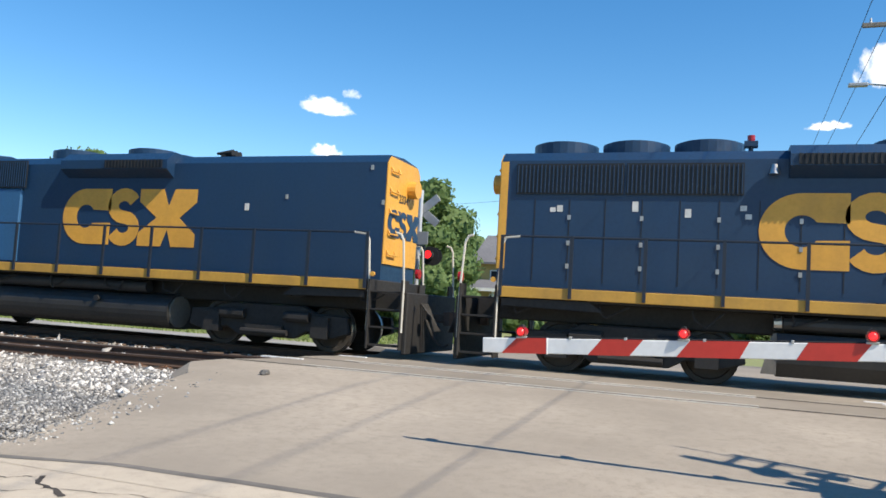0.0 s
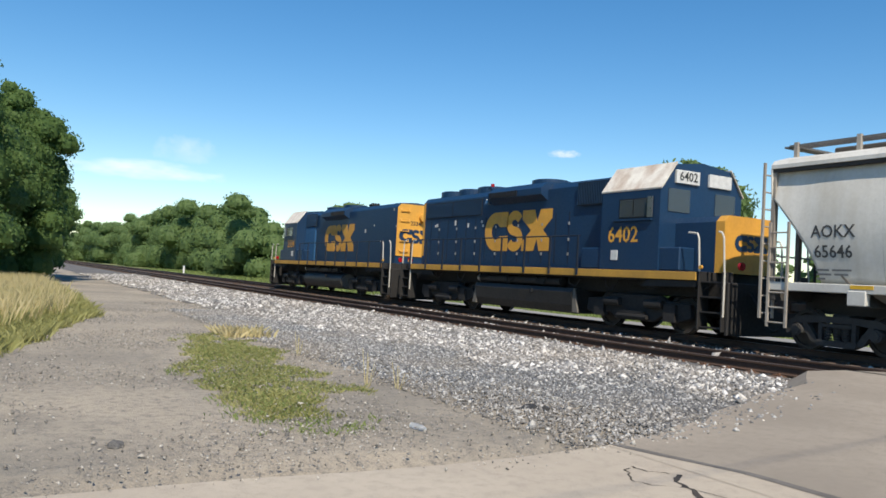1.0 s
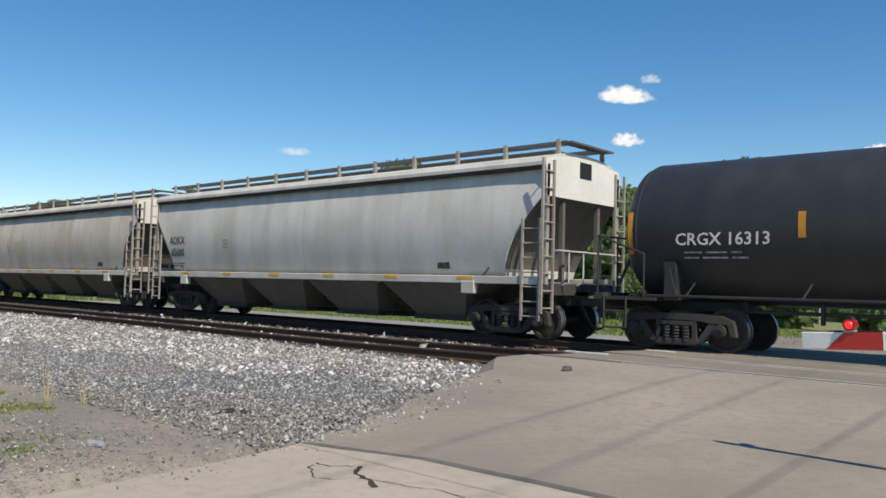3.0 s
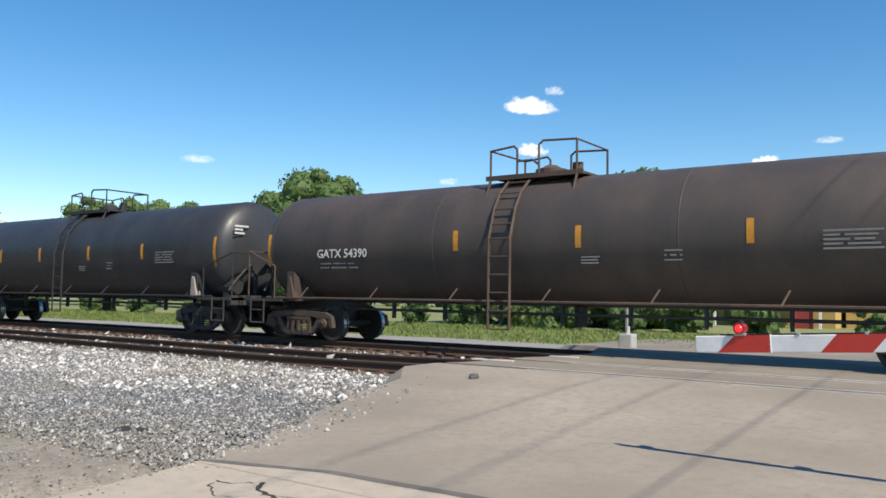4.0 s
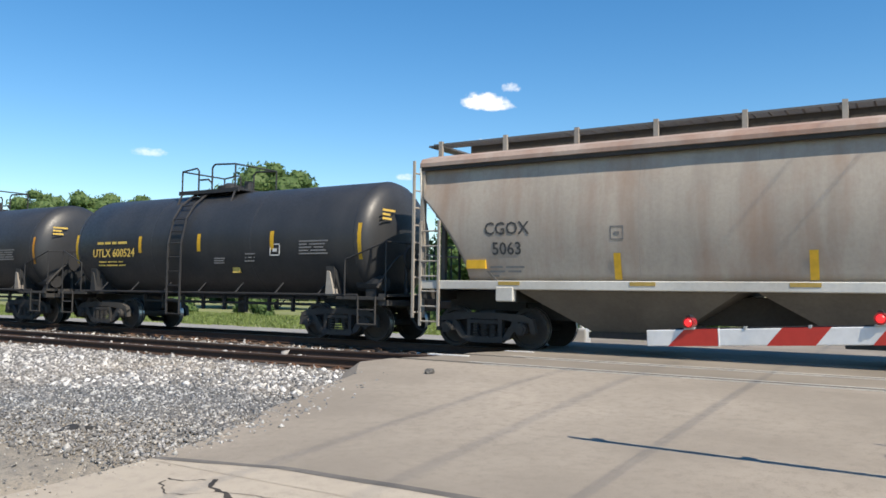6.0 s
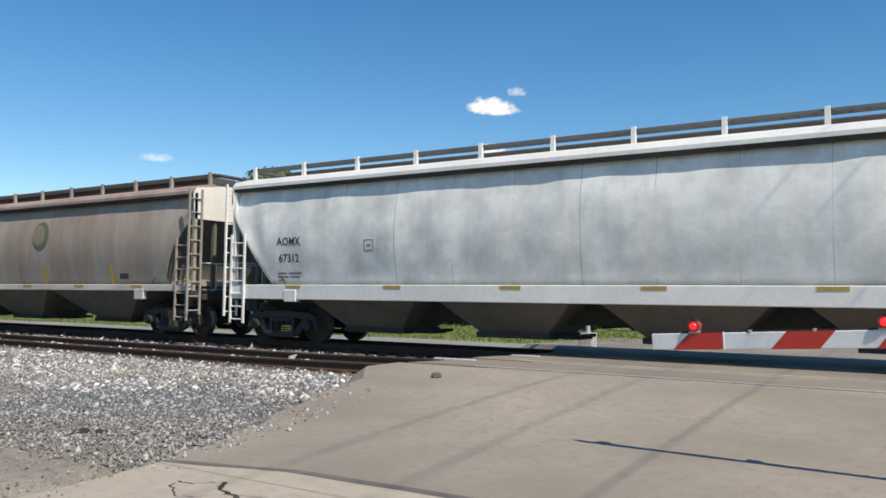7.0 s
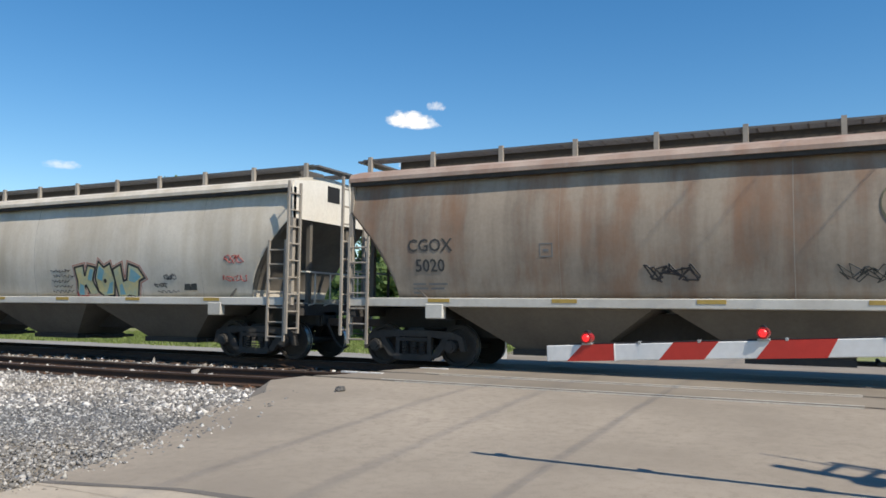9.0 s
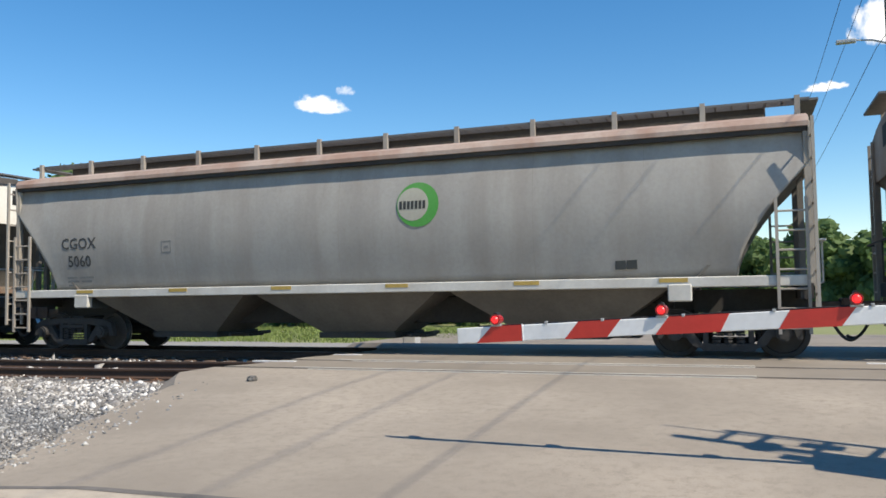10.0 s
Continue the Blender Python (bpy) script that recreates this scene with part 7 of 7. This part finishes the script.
blades("weeds", 51, field(51, 24000, -17.6, -7.8, 2.0, 5.2, weed_in, -0.02), 0.01, 0.05, 0.006, 0.9, WEED, "short yellow-green weeds beside the ballast")
blades("weeds", 58, field(58, 9000, -17.6, -7.0, 1.6, 5.4, weed_in, -0.02), 0.01, 0.05, 0.005, 0.9, GRASS, "low green weeds in the gravel")
blades("weeds", 52, field(52, 350, -17.9, -16.4, 3.9, 4.9, lambda x, y: True, -0.03), 0.1, 0.25, 0.02, 0.5, GRASS_DRY, "dry straw-coloured weeds")
blades("tall_grass", 53, field(53, 110000, -44, -10, -9, 2.2, lambda x, y: meadow_in(x, y + 0.9 * noise.random() ** 2), -0.03), 0.2, 0.68, 0.0045, 0.2, GRASS_DRY, "tall dry straw-coloured grass")
blades("tall_grass", 59, field(59, 45000, -44, -10, -9, 2.2, meadow_in, -0.03), 0.15, 0.5, 0.0055, 0.25, WEED, "green grass growing among the dry stems")
blades("grass", 54, field(54, 26000, -44, -9.5, -4, 2.4, lambda x, y: y < drive_south(x) + 0.25 * noise.random() and not meadow_in(x, y + 1.1), -0.03), 0.06, 0.26, 0.011, 0.5, WEED, "short yellow-green grass along the drive")
blades("grass", 55, field(55, 60000, -75, 24, 24.2, 37, lambda x, y: not (-5 < x < 7), -0.03), 0.05, 0.17, 0.022, 0.6, GRASS, "green grass verge beyond the gravel lane")
blades("grass", 56, field(56, 16000, -140, -50, 20.5, 32, lambda x, y: True, -0.03), 0.12, 0.4, 0.05, 0.5, GRASS, "green grass verge beyond the gravel lane")
fl = field(57, 140, -15.5, -12.2, -1.3, 0.4, meadow_in, 0.1)
scatter("flowers", fl, np.full(len(fl), 0.03), FLOWER, "small yellow wildflowers in the grass", "flowers", 57)
for x, y, h in ((-9.9, 4.1, 0.5), (-9.6, 4.4, 0.35), (-13.5, 4.4, 0.4)):
    bm = bmesh.new()
    for k in range(5):
        rod(bm, (x + 0.03 * k, y, -0.38), (x + 0.03 * k + 0.08 * (k - 2), y + 0.03 * (k % 2), -0.38 + h * (1 - 0.1 * k)), 0.006, 4, 0.003)
    slab("dry_weed_stalk", bm, GRASS_DRY, "thin dry weed stalks in the gravel", "weed", group="weed stalks")

# ---- loose things on the ground ----
def lump(name, x, y, z, sx, sy, sz, mat, label, category, seed):
    bm = bmesh.new()
    bmesh.ops.create_icosphere(bm, subdivisions=3, radius=1.0)
    for v in bm.verts:
        k = 1 + 0.35 * noise.noise(v.co * 1.7 + Vector((seed, 0, 0))) + 0.15 * noise.noise(v.co * 4.5 + Vector((0, seed, 0)))
        v.co = Vector((v.co.x * sx * k, v.co.y * sy * k, v.co.z * sz * k))
    ob = slab(name, bm, mat, label, category)
    ob.matrix_world = pose(x, y, z, 0, 0, seed * 40)
    return ob


RUBBER = weathered("torn_black_rubber", (0.03, 0.03, 0.03), (0.08, 0.07, 0.06), 0.4, 0, 0.8, bump=0.6, wide=6)
lump("tyre_scrap", -7.9, 5.29, -0.36, 0.24, 0.1, 0.05, RUBBER, "torn scrap of black rubber on the gravel", "debris", 3)
lump("tyre_scrap", -7.65, 5.36, -0.35, 0.1, 0.07, 0.06, RUBBER, "small torn scrap of black rubber", "debris", 5)
lump("rock", -6.24, 9.74, 0.035, 0.075, 0.06, 0.05, BED, "dark fist-sized rock on the asphalt", "rock", 2)
lump("rock", -7.0, 0.7, -0.35, 0.08, 0.06, 0.04, BED, "dark stone on the gravel drive", "rock", 4)
bm = rod(bmesh.new(), (-7.2, 3.4, -0.335), (-7.04, 3.43, -0.335), 0.03, 10)
rod(bm, (-7.04, 3.43, -0.335), (-6.98, 3.44, -0.335), 0.03, 10, 0.012)
slab("plastic_bottle", bm, glass("clear_bottle_plastic", (0.93, 0.95, 0.97), 0.3), "crushed clear plastic bottle on the gravel", "litter")
for x, y, top in ((-26.3, -3.4, 0.42), (-38.3, -2.1, 0.75)):
    marker = thing("marker_stake", "thin stake with orange reflector in the tall grass", "marker", pose(x, y, -0.4), "marker stakes")
    part("stake", rod(bmesh.new(), (0, 0, 0), (0, 0, top + 0.2), 0.025, 8), WHITE, marker)
    part("reflector", rod(bmesh.new(), (0, 0, top + 0.2), (0, 0, top + 0.34), 0.04, 10), REFLECT_ORANGE, marker, "orange reflector cap")
# small white post far down the line
slab("trackside_post", rod(bmesh.new(), (-96, 18.9, -0.4), (-96, 18.9, 0.75), 0.1, 8), WHITE, "small white trackside marker post", "post")


# ---- clouds ----
def cloud_mat(name, bite, cover, soft=0.62, detail=5):
    """A soft-edged bank of vapour: opaque in the middle, ragged at the rim, flatter below."""
    m, n, l, p = material(name)
    n.remove(p)
    co = n.new("ShaderNodeTexCoord").outputs["Object"]
    sep = n.new("ShaderNodeSeparateXYZ")
    l.new(co, sep.inputs[0])

    def op(kind, a, b=None):
        x = n.new("ShaderNodeMath")
        x.operation = kind
        for s, v in zip(x.inputs, (a, b)):
            if v is None:
                continue
            if isinstance(v, (int, float)):
                s.default_value = v
            else:
                l.new(v, s)
        return x.outputs[0]
    x, z = sep.outputs[0], sep.outputs[2]
    low = op("MULTIPLY", op("MINIMUM", z, 0.0), 1.9)
    zz = op("ADD", op("MAXIMUM", z, 0.0), low)
    r2 = op("ADD", op("MULTIPLY", x, x), op("MULTIPLY", zz, zz))
    v = scaled(n, l, 1.9, 1, 1.1)
    tex = noise_node(n, l, v, 1.4, detail, 0.55)
    a = op("ADD", op("SUBTRACT", 1.0, r2), op("MULTIPLY", op("SUBTRACT", tex, 0.55), bite))
    clear = ramp(n, l, a, 0.1, soft, (1, 1, 1, 1), (1 - cover,) * 3 + (1,))
    em = n.new("ShaderNodeEmission")
    l.new(ramp(n, l, op("ADD", op("MULTIPLY", z, 0.5), tex), 0.25, 0.75, (0.8, 0.85, 0.92, 1), (1, 1, 1, 1)), em.inputs[0])
    em.inputs[1].default_value = 1.15
    tr = n.new("ShaderNodeBsdfTransparent")
    ms = n.new("ShaderNodeMixShader")
    l.new(clear, ms.inputs[0])
    l.new(em.outputs[0], ms.inputs[1])
    l.new(tr.outputs[0], ms.inputs[2])
    l.new(ms.outputs[0], n["Material Output"].inputs[0])
    return m


CLOUD_DENSE, CLOUD_THIN, CLOUD_WISP = cloud_mat("bright_cloud", 1.9, 0.97, 0.7), cloud_mat("thin_cloud", 1.8, 0.45, 0.9), cloud_mat("wispy_cloud", 1.6, 0.5, 1.1)

CLOUD_FAINT = cloud_mat("faint_cloud", 1.6, 0.22, 1.1)


def cloud(az, el, w, h, mat, label):
    """A backdrop cloud 3 km away; az, el, width and height in degrees."""
    d = 3000.0
    c = Vector((-math.sin(radians(az)) * math.cos(radians(el)), math.cos(radians(az)) * math.cos(radians(el)), math.sin(radians(el)))) * d
    bm = bmesh.new()
    bm.faces.new([bm.verts.new(p) for p in ((-1.3, 0, -1.3), (1.3, 0, -1.3), (1.3, 0, 1.3), (-1.3, 0, 1.3))])
    ob = slab("cloud", bm, mat, label, "cloud", kind="structure")
    ob.matrix_world = Matrix.Translation(c) @ pose(0, 0, 0, 0, 0, az) @ Matrix.Diagonal((d * radians(w) / 2, 1, d * radians(h) / 2, 1))
    return ob


FAIR = "small bright fair-weather cloud"
cloud(29.3, 13.4, 4.6, 2.0, CLOUD_DENSE, FAIR)
cloud(27.5, 14.5, 1.6, 1.0, CLOUD_THIN, FAIR)
cloud(29.1, 10.4, 2.4, 1.5, CLOUD_DENSE, FAIR)
cloud(52.6, 9.1, 2.8, 0.9, CLOUD_THIN, "small thin pale cloud")
cloud(35.0, 8.2, 1.7, 0.8, CLOUD_THIN, "small thin pale cloud")
cloud(13.2, 9.2, 2.2, 1.1, CLOUD_DENSE, FAIR)
cloud(-8.8, 16.2, 4.2, 4.4, CLOUD_DENSE, "larger bright fair-weather cloud")
cloud(-5.3, 13.0, 3.0, 1.0, CLOUD_DENSE, FAIR)
cloud(9.4, 10.4, 1.9, 0.7, CLOUD_THIN, "small thin pale cloud")
cloud(82.0, 5.9, 12.0, 2.0, CLOUD_WISP, "wispy streak of high white cloud")
cloud(79.0, 7.4, 5.0, 3.0, CLOUD_FAINT, "wispy streak of high white cloud")


def motions():
    rows = sorted({round(i * 0.25, 3) for i in range(41)} | {1 / 30, 2 / 30, 0.1, 10 - 1 / 30, 10 - 2 / 30, 9.9})
    for car, x in CARS:
        walk(car, [(t, pose(x - SPEED * t - GAIN * t * t, Y_TRAIN, 0)) for t in rows])


motions()
